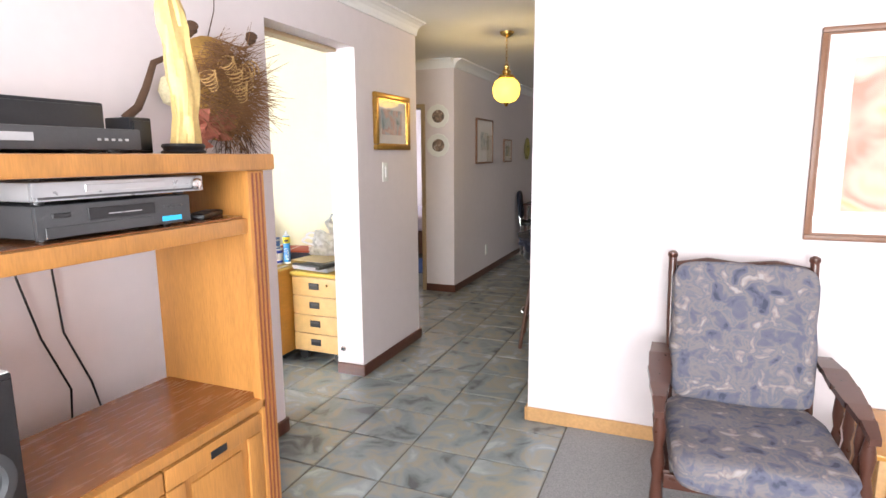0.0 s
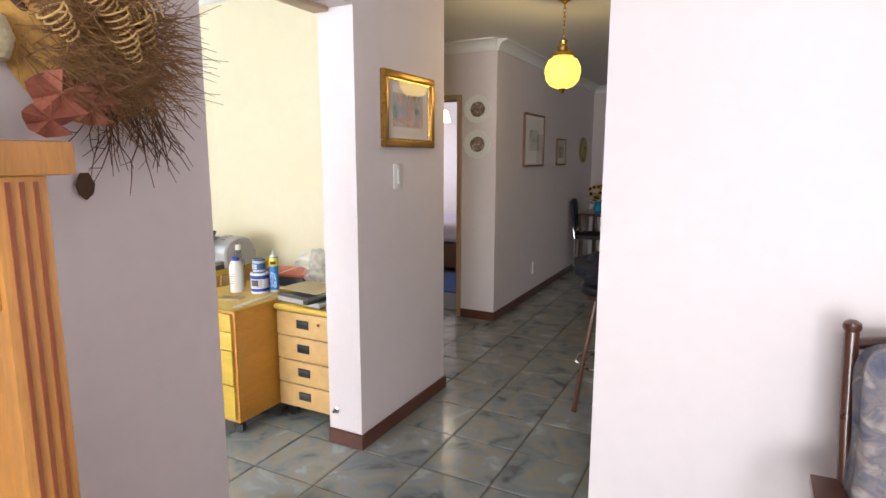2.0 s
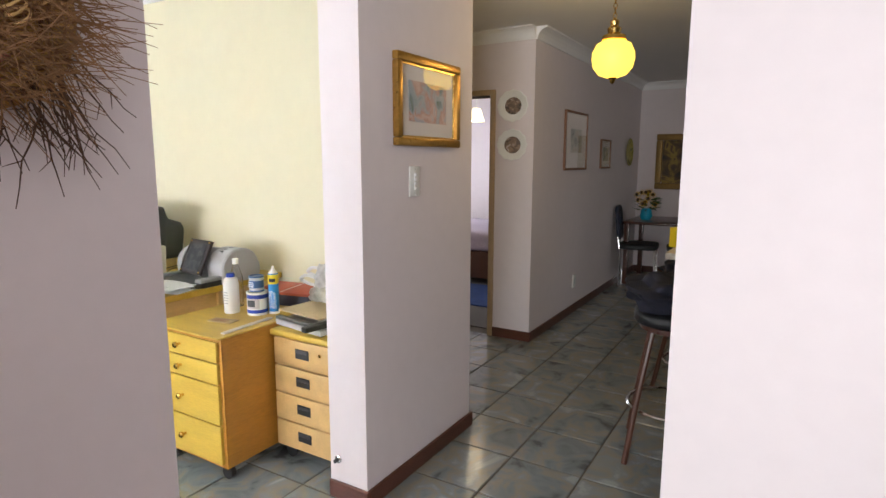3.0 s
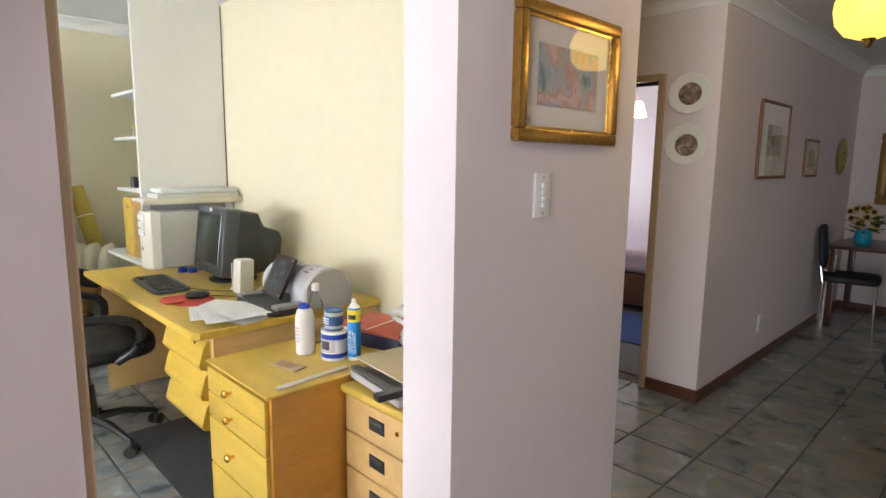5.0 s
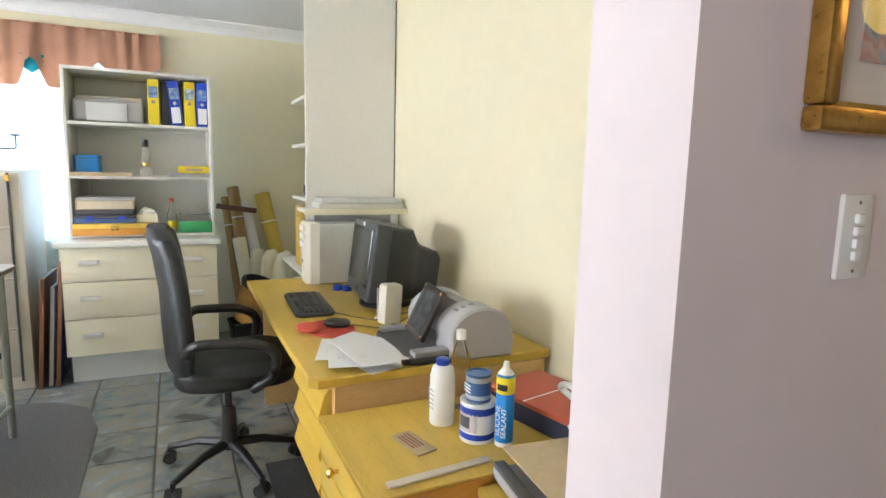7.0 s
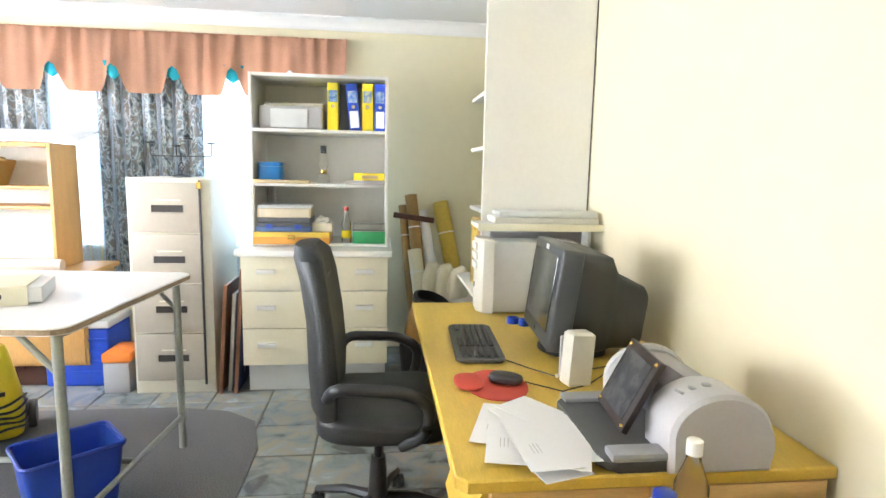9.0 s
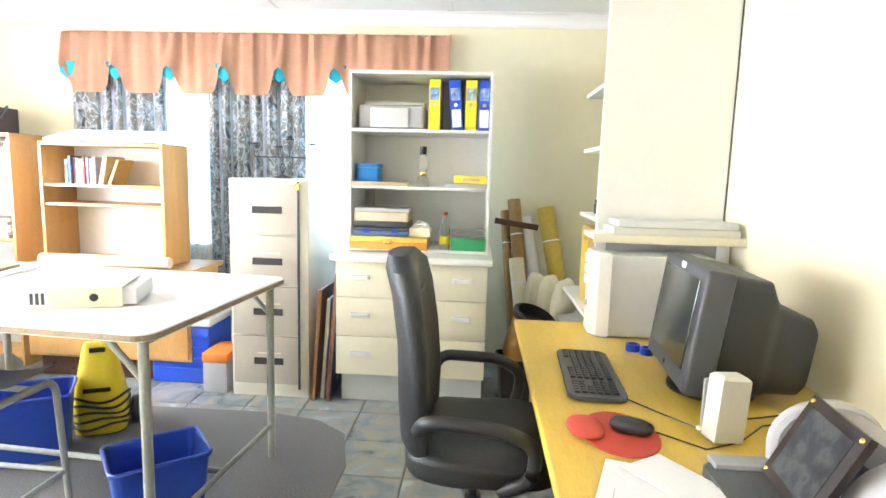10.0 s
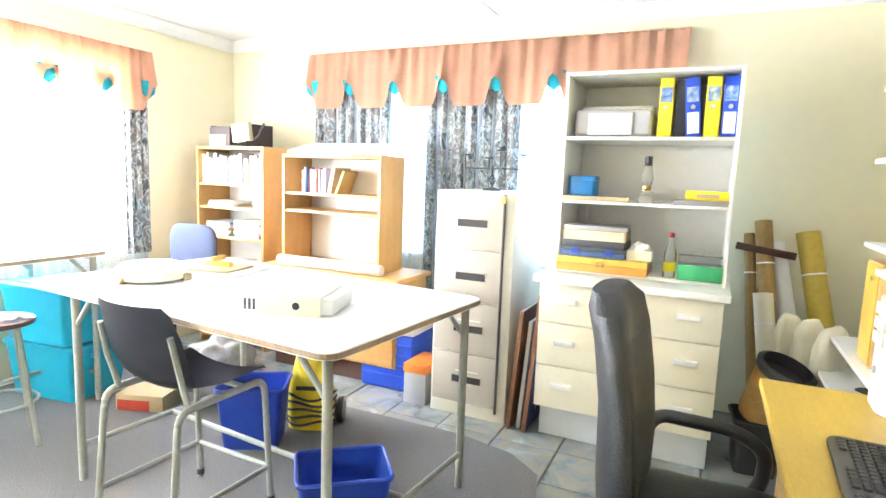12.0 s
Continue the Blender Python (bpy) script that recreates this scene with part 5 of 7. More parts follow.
def trestle_table(label, w, l, h, m, inset=(0.28, 0.06)):
    t = thing("work_table", label, "table", m)
    part("tabletop", prism(rounded(-w / 2, w / 2, -l / 2, l / 2, 0.06), h - 0.026, h, 0.003), M_TABLE, t, "white laminate top", True)
    part("edge_band", prism(rounded(-w / 2 - 0.002, w / 2 + 0.002, -l / 2 - 0.002, l / 2 + 0.002, 0.06), h - 0.022, h - 0.005), M_EDGE, t, "worn brown edge band")
    for sy in (-1, 1):
        y = sy * (l / 2 - inset[(sy + 1) // 2])
        for sx in (-1, 1):
            x = sx * (w / 2 - 0.06)
            part("leg", tube([(x, y, h - 0.027), (x, y, 0.009)], 0.017, 10), M_TUBE, t, "grey steel tube leg", True)
            part("brace", tube([(x, y, h - 0.17), (x, y - sy * 0.13, h - 0.03)], 0.011, 8), M_TUBE, t, "", True)
        part("cross_rail", tube([(-w / 2 + 0.06, y, 0.17), (w / 2 - 0.06, y, 0.17)], 0.012, 8), M_TUBE, t, "", True)
        part("top_rail", box(-w / 2 + 0.06, w / 2 - 0.06, y - 0.012, y + 0.012, h - 0.05, h - 0.027, 0.002), M_TUBE, t)
    part("long_rail", tube([(0, -l / 2 + inset[0], 0.17), (0, l / 2 - inset[1], 0.17)], 0.012, 8), M_TUBE, t, "", True)
    return t


M_TABLE = material("white_laminate_top", (0.80, 0.79, 0.78), 0.35, var=0.03, scale=6)
M_EDGE = material("worn_table_edge", (0.30, 0.22, 0.14), 0.6, var=0.4, scale=30)
trestle_table("large white work table on grey steel legs", 0.99, 1.74, 0.872, pose(-3.72, 1.45, 0, 0, 0, -5))
trestle_table("second white work table under the bright window", 0.70, 1.45, 0.893, pose(-3.25, -0.225, 0, 0, 0, 92))


def stacking_chair(m):
    c = thing("stacking_chair", "black plastic stacking chair on a grey tube frame", "chair", m)
    bm = bmesh.new()
    n = 10
    rows = []
    prof = [(-0.25, 0.765, 0.165), (-0.235, 0.74, 0.19), (-0.21, 0.67, 0.205), (-0.185, 0.59, 0.21), (-0.16, 0.53, 0.205), (-0.11, 0.485, 0.20), (0.0, 0.47, 0.205), (0.12, 0.475, 0.21), (0.19, 0.482, 0.205), (0.215, 0.465, 0.20)]
    for y, z, hw in prof:
        row = []
        for i in range(n + 1):
            q = i / n * 2 - 1
            bowl = 0.028 * q * q if z < 0.52 else 0.0
            back = 0.04 * q * q if z >= 0.52 else 0.0
            row.append(bm.verts.new((hw * q, y + back, z + bowl)))
        rows.append(row)
    for a, b in zip(rows, rows[1:]):
        for i in range(n):
            bm.faces.new((a[i], a[i + 1], b[i + 1], b[i]))
    bmesh.ops.solidify(bm, geom=bm.faces[:], thickness=0.007)
    part("shell", bm, material("charcoal_plastic_shell", (0.028, 0.028, 0.042), 0.42, var=0.2, scale=30), c, "moulded charcoal shell", True)
    for s in (-1, 1):
        part("side_frame", tube(bent([(s * 0.205, 0.23, 0.0), (s * 0.195, 0.205, 0.455), (s * 0.195, -0.18, 0.455), (s * 0.205, -0.225, 0.009)], 0.05), 0.0125, 10), M_TUBE, c, "grey bent tube frame", True)
        part("back_upright", tube([(s * 0.185, -0.135, 0.46), (s * 0.19, -0.172, 0.58), (s * 0.185, -0.195, 0.68)], 0.011, 8), M_TUBE, c, "", True)
        part("side_rail", tube([(s * 0.202, 0.222, 0.14), (s * 0.202, -0.215, 0.14)], 0.009, 8), M_TUBE, c, "", True)
        for y in (0.23, -0.225):
            part("foot", lathe([(0.016, 0.009), (0.016, 0.03)], 10, pose(s * 0.205, y, 0)), M_BLACK, c, "black rubber foot")
    part("front_rail", tube([(-0.2, 0.222, 0.14), (0.2, 0.222, 0.14)], 0.009, 8), M_TUBE, c, "", True)
    part("under_rail", tube([(-0.195, 0.12, 0.45), (0.195, 0.12, 0.45)], 0.010, 8), M_TUBE, c, "", True)


stacking_chair(pose(-3.36, 1.44, 0.009, 0, 0, 88) @ Matrix.Diagonal((1.03, 1.03, 1.19, 1)))
sb = thing("blue_chair", "blue-grey upholstered chair tucked behind the table", "chair", pose(-4.50, -0.03, 0, 0, 0, -85))
part("backrest", cushion(0.40, 0.06, 0.36, n=8, power=4, ripple=0.003, m=pose(0, -0.2, 0.635)), material("blue_grey_cloth", (0.03, 0.038, 0.075), 0.85, var=0.15, scale=60, bump=0.2), sb, "blue-grey padded backrest", True)
part("seat", cushion(0.44, 0.42, 0.08, n=8, power=4, ripple=0.003, m=pose(0, 0.02, 0.42)), material("blue_grey_seat", (0.03, 0.038, 0.075), 0.85, var=0.15), sb, "", True)
part("back_stem", tube([(0, -0.18, 0.43), (0, -0.23, 0.7)], 0.014, 8), M_BLACK, sb, "", True)
part("column", tube([(0, 0, 0.42), (0, 0, 0.10)], 0.025, 10), M_BLACK, sb, "", True)
for k in range(5):
    a = k * 1.2566
    part("foot_arm", tube([(0, 0, 0.11), (0.26 * math.cos(a), 0.26 * math.sin(a), 0.03)], 0.018, 8, taper=0.7), M_BLACK, sb, "", True)
ss = thing("stool", "grey steel stool with a wooden seat", "stool", pose(-3.345, 0.19, 0.009))
part("seat", lathe([(0.15, 0.60), (0.16, 0.605), (0.16, 0.625), (0.15, 0.63)], 24), M_DARKWOOD, ss, "", True)
for k in range(4):
    a = 0.4 + k * math.pi / 2
    part("leg", tube([(0.11 * math.cos(a), 0.11 * math.sin(a), 0.60), (0.18 * math.cos(a), 0.18 * math.sin(a), 0.009)], 0.012, 8), M_TUBE, ss, "", True)
part("ring", tube([(0.155 * math.cos(a), 0.155 * math.sin(a), 0.22) for a in (2 * math.pi * i / 18 for i in range(18))], 0.007, 6, closed=True), M_TUBE, ss, "", True)


def desk():
    d = thing("desk", "yellow-oak veneered office desk with drawers", "desk", pose(-3.255, 3.855, 0))
    part("desktop", prism([(-0.825, -0.44), (0.80, -0.44), (0.825, -0.415), (0.825, 0.44), (-0.825, 0.44)], 0.70, 0.732, 0.004), M_DESK, d, "yellow-oak desktop", True)
    ped = bar_box("pedestal", 0.36, 0.78, -0.36, 0.36, 0.30, 0.70, M_BEECH, d, 0.003)
    for k in range(3):
        z = 0.305 + k * 0.125
        bm = bmesh.new()
        prof = [(-0.36, z), (-0.40, z + 0.012), (-0.405, z + 0.03), (-0.385, z + 0.10), (-0.372, z + 0.12), (-0.36, z + 0.12)]
        a = [bm.verts.new((0.365, y, q)) for y, q in prof]
        b = [bm.verts.new((0.775, y, q)) for y, q in prof]
        for i in range(len(prof)):
            bm.faces.new((a[i], a[(i + 1) % 6], b[(i + 1) % 6], b[i]))
        bm.faces.new(a)
        bm.faces.new(list(reversed(b)))
        bmesh.ops.recalc_face_normals(bm, faces=bm.faces)
        dr = part("drawer", bm, M_DESK, ped, "slanted oak drawer front")
    bar_box("modesty_panel", -0.76, 0.36, 0.30, 0.32, 0.28, 0.70, M_BEECH, d, 0.002)
    for x in (-0.80, 0.785):
        bar_box("end_panel", x, x + 0.022, -0.36, 0.40, 0.0, 0.70, M_BEECH, d, 0.002)
    bar_box("frieze", 0.40, 0.82, 0.0, 0.42, 0.60, 0.698, M_BEECH, d, 0.002, m=pose(0.004, 0, 0))
    part("lock", lathe([(0.007, 0), (0.007, 0.004)], 10, pose(0.7, -0.388, 0.66, 90, 0, 0)), M_CHROME, d)


desk()


def knob_cabinet():
    c = thing("drawer_cabinet", "orange-brown wooden drawer cabinet with brass knobs", "cabinet", pose(-2.115, 3.81, 0))
    bar_box("body", -0.235, 0.235, -0.37, 0.40, 0.07, 0.645, M_DESK_O, c, 0.003)
    part("top", box(-0.237, 0.237, -0.385, 0.402, 0.646, 0.653, 0.002), M_DESK, c, "yellow worn top")
    zs = [0.09, 0.27, 0.45, 0.545, 0.64]
    for a, b in zip(zs, zs[1:]):
        d = bar_box("drawer", -0.22, 0.22, -0.386, -0.371, a, b - 0.006, M_DESK, c, 0.004)
        part("knob", lathe([(0.006, 0), (0.006, 0.012), (0.013, 0.018), (0.014, 0.026), (0.008, 0.032)], 14, pose(-0.02, -0.386, (a + b) / 2, 90, 0, 0)), M_BRASS, d, "round brass knob", True)
    for sx in (-1, 1):
        for sy in (-0.33, 0.36):
            part("caster", merge(lathe([(0.03, -0.012), (0.03, 0.012)], 14, pose(sx * 0.19, sy, 0.031, 90, 0, 0)), box(sx * 0.19 - 0.016, sx * 0.19 + 0.016, sy - 0.02, sy + 0.02, 0.045, 0.07, 0.002)), M_BLACK, c, "black caster", True)


knob_cabinet()


def drawer_unit():
    c = thing("drawer_unit", "light beech mobile drawer unit with dark recessed handles", "drawer unit", pose(-1.685, 3.945, 0))
    bar_box("body", -0.18, 0.185, -0.22, 0.29, 0.075, 0.60, M_BEECH, c, 0.003)
    bar_box("top", -0.19, 0.195, -0.255, 0.295, 0.602, 0.632, M_DESK, c, 0.012, "rounded yellow-oak top", 3)
    for k in range(4):
        z = 0.08 + k * 0.13
        d = bar_box("drawer", -0.18, 0.185, -0.24, -0.221, z, z + 0.124, M_BEECH, c, 0.006)
        part("handle", box(-0.045, 0.035, -0.2425, -0.2395, z + 0.045, z + 0.09, 0.001), M_BLACK, d, "dark recessed handle")
        part("handle_lip", box(-0.04, 0.03, -0.2465, -0.2425, z + 0.072, z + 0.086, 0.001), M_DKGREY, d)
    part("lock", lathe([(0.008, 0), (0.008, 0.004)], 12, pose(0.10, -0.24, 0.55, 90, 0, 0)), M_BRASS, c, "small lock")
    for sx in (-1, 1):
        for sy in (-0.18, 0.25):
            part("caster", lathe([(0.034, -0.014), (0.034, 0.014)], 14, pose(sx * 0.14, sy, 0.036, 90, 0, 0)), M_BLACK, c, "black caster", True)


drawer_unit()


def office_chair():
    c = thing("office_chair", "black leather swivel office chair with armrests", "office chair", pose(-3.38, 3.25, 0))
    part("seat", cushion(0.52, 0.50, 0.12, n=12, power=4, ripple=0.006, m=pose(0, 0.03, 0.44)), M_LEATHER, c, "padded black leather seat", True)
    bm = bmesh.new()
    n = 14
    rows = []
    prof = [(0.47, -0.175, 0.19, 0.03), (0.55, -0.20, 0.23, 0.045), (0.68, -0.205, 0.245, 0.05), (0.85, -0.215, 0.24, 0.045), (1.0, -0.235, 0.23, 0.045), (1.08, -0.25, 0.20, 0.05), (1.12, -0.26, 0.13, 0.035)]
    for z, y, hw, th in prof:
        ring = []
        for i in range(2 * n):
            a = 2 * math.pi * i / (2 * n)
            cx, cy = math.cos(a), math.sin(a)
            px = hw * math.copysign(abs(cx) ** 0.5, cx)
            py = th * math.copysign(abs(cy) ** 0.7, cy)
            ring.append(bm.verts.new((px, y + py + 0.05 * (px / 0.25) ** 2, z)))
        rows.append(ring)
    for a, b in zip(rows, rows[1:]):
        for i in range(2 * n):
            bm.faces.new((a[i], a[(i + 1) % (2 * n)], b[(i + 1) % (2 * n)], b[i]))
    bm.faces.new(list(reversed(rows[0])))
    bm.faces.new(rows[-1])
    bmesh.ops.subdivide_edges(bm, edges=bm.edges[:], cuts=1, smooth=0.6)
    part("backrest", bm, M_LEATHER, c, "tall padded leather backrest", True)
    part("back_seam", tube([(-0.20, -0.19, 1.0), (0, -0.182, 1.0), (0.20, -0.19, 1.0)], 0.004, 6), M_BLACK, c, "", True)
    for s in (-1, 1):
        part("armrest", tube(bent([(s * 0.22, -0.17, 0.62), (s * 0.30, -0.14, 0.685), (s * 0.315, 0.08, 0.675), (s * 0.31, 0.17, 0.63), (s * 0.30, 0.16, 0.52), (s * 0.24, 0.08, 0.455)], 0.06, 6), 0.021, 10), M_BLACK, c, "curved black armrest", True)
    part("mechanism", box(-0.09, 0.09, -0.12, 0.12, 0.40, 0.44, 0.01), M_BLACK, c)
    part("lever", tube([(-0.08, 0.05, 0.42), (-0.24, 0.06, 0.41)], 0.006, 8), M_CHROME, c, "", True)
    part("gas_lift", lathe([(0.027, 0.10), (0.027, 0.24), (0.016, 0.245), (0.016, 0.40)], 16), M_BLACK, c, "", True)
    part("shroud", lathe([(0.04, 0.12), (0.032, 0.26), (0.028, 0.30)], 16), M_BLACK, c, "", True)
    for k in range(5):
        a = 0.35 + k * 2 * math.pi / 5
        p = Vector((0.30 * math.cos(a), 0.30 * math.sin(a), 0))
        arm = part("base_arm", tube([(0, 0, 0.13), p * 0.5 + Vector((0, 0, 0.12)), p + Vector((0, 0, 0.075))], 0.024, 8, taper=0.6), M_BLACK, c, "", True)
        part("caster", merge(lathe([(0.028, -0.026), (0.028, -0.006)], 14, pose(p.x, p.y, 0.028, 90, 0, math.degrees(a) + 30)), lathe([(0.028, 0.006), (0.028, 0.026)], 14, pose(p.x, p.y, 0.028, 90, 0, math.degrees(a) + 30)), box(p.x - 0.01, p.x + 0.01, p.y - 0.01, p.y + 0.01, 0.04, 0.08, 0.002)), M_BLACK, arm, "black twin caster", True)


office_chair()


# ---- office: small things ----
def lettering(text, size, mat, parent, m):
    """Raised flat lettering as a part."""
    cu = bpy.data.curves.new("lettering", "FONT")
    cu.body, cu.size, cu.align_x, cu.align_y, cu.extrude = text, size, "CENTER", "CENTER", 0.0003
    tmp = bpy.data.objects.new("lettering", cu)
    scene.collection.objects.link(tmp)
    bpy.context.view_layer.update()
    me = bpy.data.meshes.new_from_object(tmp.evaluated_get(bpy.context.evaluated_depsgraph_get()))
    bpy.data.objects.remove(tmp)
    me.materials.clear()
    me.materials.append(mat)
    ob = new("lettering", me)
    ob.parent = parent
    ob.matrix_local = m
    return ob


def curved_panel(r, z0, z1, a0, a1, n=14):
    """A label wrapped round an upright cylinder."""
    bm = bmesh.new()
    lo = [bm.verts.new((r * math.cos(radians(a0 + (a1 - a0) * i / n)), r * math.sin(radians(a0 + (a1 - a0) * i / n)), z0)) for i in range(n + 1)]
    hi = [bm.verts.new((v.co.x, v.co.y, z1)) for v in lo]
    for i in range(n):
        bm.faces.new((lo[i], lo[i + 1], hi[i + 1], hi[i]))
    return bm


# desk top
DZ = 0.7325


def monitor():
    c = thing("crt_monitor", "dark grey tube computer monitor with a large casing", "monitor", pose(-3.325, 3.872, DZ, 0, 0, -4) @ Matrix.Diagonal((0.95, 0.97, 0.95, 1)))
    tilt = pose(0, 0, 0.05, -7, 0, 0)
    part("swivel_base", lathe([(0.13, 0), (0.13, 0.012), (0.09, 0.03), (0.06, 0.05)], 28, pose(0, 0.1, 0)), M_BLACK, c, "round swivel base", True)
    bz = part("bezel", box(-0.225, 0.225, -0.05, 0.03, 0.0, 0.37, 0.014, 3, tilt), M_DKGREY_M, c, "grey front bezel", True)
    part("screen", box(-0.18, 0.18, -0.054, -0.049, 0.06, 0.335, 0.002, 1, tilt), M_SCREEN, bz, "dark glass screen")
    part("sticker", box(-0.02, 0.02, -0.0525, -0.0505, 0.343, 0.362, 0, 1, tilt), M_PAPER, bz, "white sticker")
    part("power_button", lathe([(0.008, 0), (0.008, 0.004)], 12, tilt @ pose(0.0, -0.05, 0.03, 90, 0, 0)), M_BLACK, bz)
    bm = bmesh.new()
    secs = [(0.03, 0.215, 0.005, 0.365), (0.14, 0.205, 0.008, 0.36), (0.17, 0.185, 0.012, 0.315), (0.20, 0.165, 0.02, 0.285), (0.29, 0.155, 0.03, 0.265), (0.31, 0.14, 0.045, 0.245)]
    rings = []
    for y, hw, z0, z1 in secs:
        rings.append([bm.verts.new((x, y, z)) for x, z in rounded(-hw, hw, z0, z1, 0.035, 4)])
    for a, b in zip(rings, rings[1:]):
        n = len(a)
        for i in range(n):
            bm.faces.new((a[i], a[(i + 1) % n], b[(i + 1) % n], b[i]))
    bm.faces.new(list(reversed(rings[0])))
    bm.faces.new(rings[-1])
    bmesh.ops.transform(bm, matrix=tilt, verts=bm.verts)
    bmesh.ops.recalc_face_normals(bm, faces=bm.faces)
    part("casing", bm, material("monitor_casing", (0.014, 0.014, 0.015), 0.5, var=0.12, scale=30), c, "black tapering rear casing", True)
    part("vent_slot", box(0.206, 0.2075, 0.07, 0.11, 0.29, 0.294, 0, 1, tilt), M_BLACK, c)


M_DKGREY_M = material("monitor_bezel", (0.055, 0.057, 0.06), 0.5, var=0.08, scale=30)
monitor()


def tower():
    c = thing("computer_tower", "beige computer tower case standing on the desk", "computer", pose(-3.93, 3.93, DZ))
    bar_box("case", -0.09, 0.09, -0.16, 0.24, 0.006, 0.335, M_LTGREY, c, 0.004)
    bm = prism([(-0.092, -0.16), (-0.092, -0.20), (-0.07, -0.225), (0.03, -0.23), (0.08, -0.205), (0.10, -0.16)], 0.0, 0.345, 0.006)
    f = part("front_bezel", bm, M_BEIGEPL, c, "curved beige front", True)
    for z in (0.29, 0.245, 0.20):
        bar_box("drive_bay", -0.065, 0.035, -0.236, -0.226, z, z + 0.034, M_WHITE, f, 0.003)
    part("power_button", lathe([(0.012, 0), (0.012, 0.008)], 14, pose(-0.02, -0.226, 0.12, 90, 0, 0)), M_GREYPL, f, "", True)


tower()
shelf = thing("wall_shelf", "narrow white shelf above the computer tower", "shelf", pose(-4.0, 4.0, 1.125))
bar_box("board", -0.09, 0.11, -0.30, 0.30, 0, 0.02, M_WHITE, shelf, 0.003)
bar_box("lip", 0.111, 0.119, -0.30, 0.30, -0.012, 0.022, M_IVORY, shelf, 0.002)
bar_box("bracket", -0.09, 0.0, 0.27, 0.288, -0.12, -0.002, M_WHITE, shelf, 0.002)
tray = thing("flatbed_scanner", "slim grey-white flatbed scanner on the wall shelf", "scanner", pose(-3.99, 4.02, 1.146))
bar_box("base", -0.095, 0.10, -0.24, 0.26, 0, 0.03, M_BEIGEPL, tray, 0.008)
bar_box("lid", -0.09, 0.095, -0.22, 0.255, 0.031, 0.058, M_LTGREY, tray, 0.01)
structure("partition_lower_panel", boxes([(-4.10, -4.094, 3.80, 4.285, 0.74, 1.11)], 0.001), M_GREYPL, "grey inset panel under the shelf", "partition")


def keyboard():
    k = thing("keyboard", "dark grey computer keyboard on the desk", "keyboard", pose(-3.38, 3.61, DZ, 0, 0, -3))
    part("body", prism(rounded(-0.225, 0.225, -0.085, 0.085, 0.03), 0.004, 0.018, 0.003), M_DKGREY, k, "", True)
    key = box(-0.0082, 0.0082, -0.0082, 0.0082, 0, 0.007, 0.0022)
    me = bpy.data.meshes.new("key")
    key.to_mesh(me)
    key.free()
    me.materials.append(M_BLACK)
    for r in range(6):
        for q in range(20):
            if (q == 14 or (r == 0 and 3 < q < 9)) or (q in (15, 16) and r == 2):
                continue
            ob = new("key", me)
            ob.parent = k
            ob.location = (-0.197 + q * 0.0205, -0.058 + r * 0.0215 + (0.004 if r == 5 else 0), 0.0175)
    part("foot", box(-0.18, 0.18, 0.05, 0.07, 0, 0.005, 0.001), M_BLACK, k)


keyboard()
pad = thing("mouse_pad", "red gel mouse pad with wrist rest", "mouse pad", pose(-2.96, 3.61, DZ, 0, 0, 0))
part("mat", prism([(0.115 * math.cos(a) * (1.05 if math.cos(a) > 0 else 1.15), 0.095 * math.sin(a)) for a in (2 * math.pi * i / 32 for i in range(32))], 0, 0.005, 0.001), M_RED, pad, "", True)
part("wrist_rest", cushion(0.09, 0.13, 0.022, n=8, power=2.6, ripple=0, m=pose(-0.01, -0.085, 0.002, 0, 0, 90)), M_RED, pad, "raised red wrist rest", True)
mouse = thing("computer_mouse", "black computer mouse on the red pad", "mouse", pose(-2.97, 3.64, DZ + 0.0052, 0, 0, -30))
part("shell", cushion(0.062, 0.108, 0.034, n=8, power=2.7, ripple=0), M_BLACK, mouse, "", True)
part("wheel", lathe([(0.008, -0.003), (0.008, 0.003)], 12, pose(0, 0.03, 0.028, 0, 90, 0)), M_DKGREY, mouse)
solid("cable", tube([(-2.965, 3.70, DZ + 0.01), (-2.90, 3.80, DZ + 0.003), (-2.95, 3.90, DZ + 0.003), (-3.05, 4.0, DZ + 0.004), (-3.1, 4.15, DZ + 0.004)], 0.0022, 6), M_BLACK, "thin black mouse cable on the desk", "cable")
solid("cable", tube([(-3.17, 3.68, DZ + 0.012), (-3.12, 3.74, DZ + 0.003), (-3.02, 3.82, DZ + 0.003), (-3.08, 3.95, DZ + 0.004), (-3.14, 4.12, DZ + 0.004)], 0.0022, 6), M_BLACK, "thin black keyboard cable on the desk", "cable")
sp = thing("desktop_speaker", "small beige desktop computer speaker", "speaker", pose(-2.96, 3.86, DZ, 0, 0, 20))
part("case", prism([(-0.03, -0.04), (0.022, -0.045), (0.034, 0.03), (-0.026, 0.04)], 0, 0.17, 0.008, m=pose(0, 0, 0, -4, 0, 0)), M_BEIGEPL, sp, "", True)
bar_box("grille", -0.042, -0.035, -0.035, 0.03, 0.02, 0.15, M_GREYPL, sp, 0.002)
part("knob", lathe([(0.006, 0), (0.006, 0.008)], 10, pose(-0.02, -0.052, 0.03, 90, 0, 0)), M_BEIGEPL, sp)
for x, y, s in ((-3.68, 3.83, 0.026), (-3.64, 3.87, 0.024)):
    tp = thing("tape_roll", "roll of blue adhesive tape on the desk", "tape", pose(x, y, DZ))
    part("ring", lathe([(s * 0.72, 0), (s, 0.001), (s, 0.027), (s * 0.72, 0.028), (s * 0.70, 0.014)], 24), M_BLUE, tp, "", True)
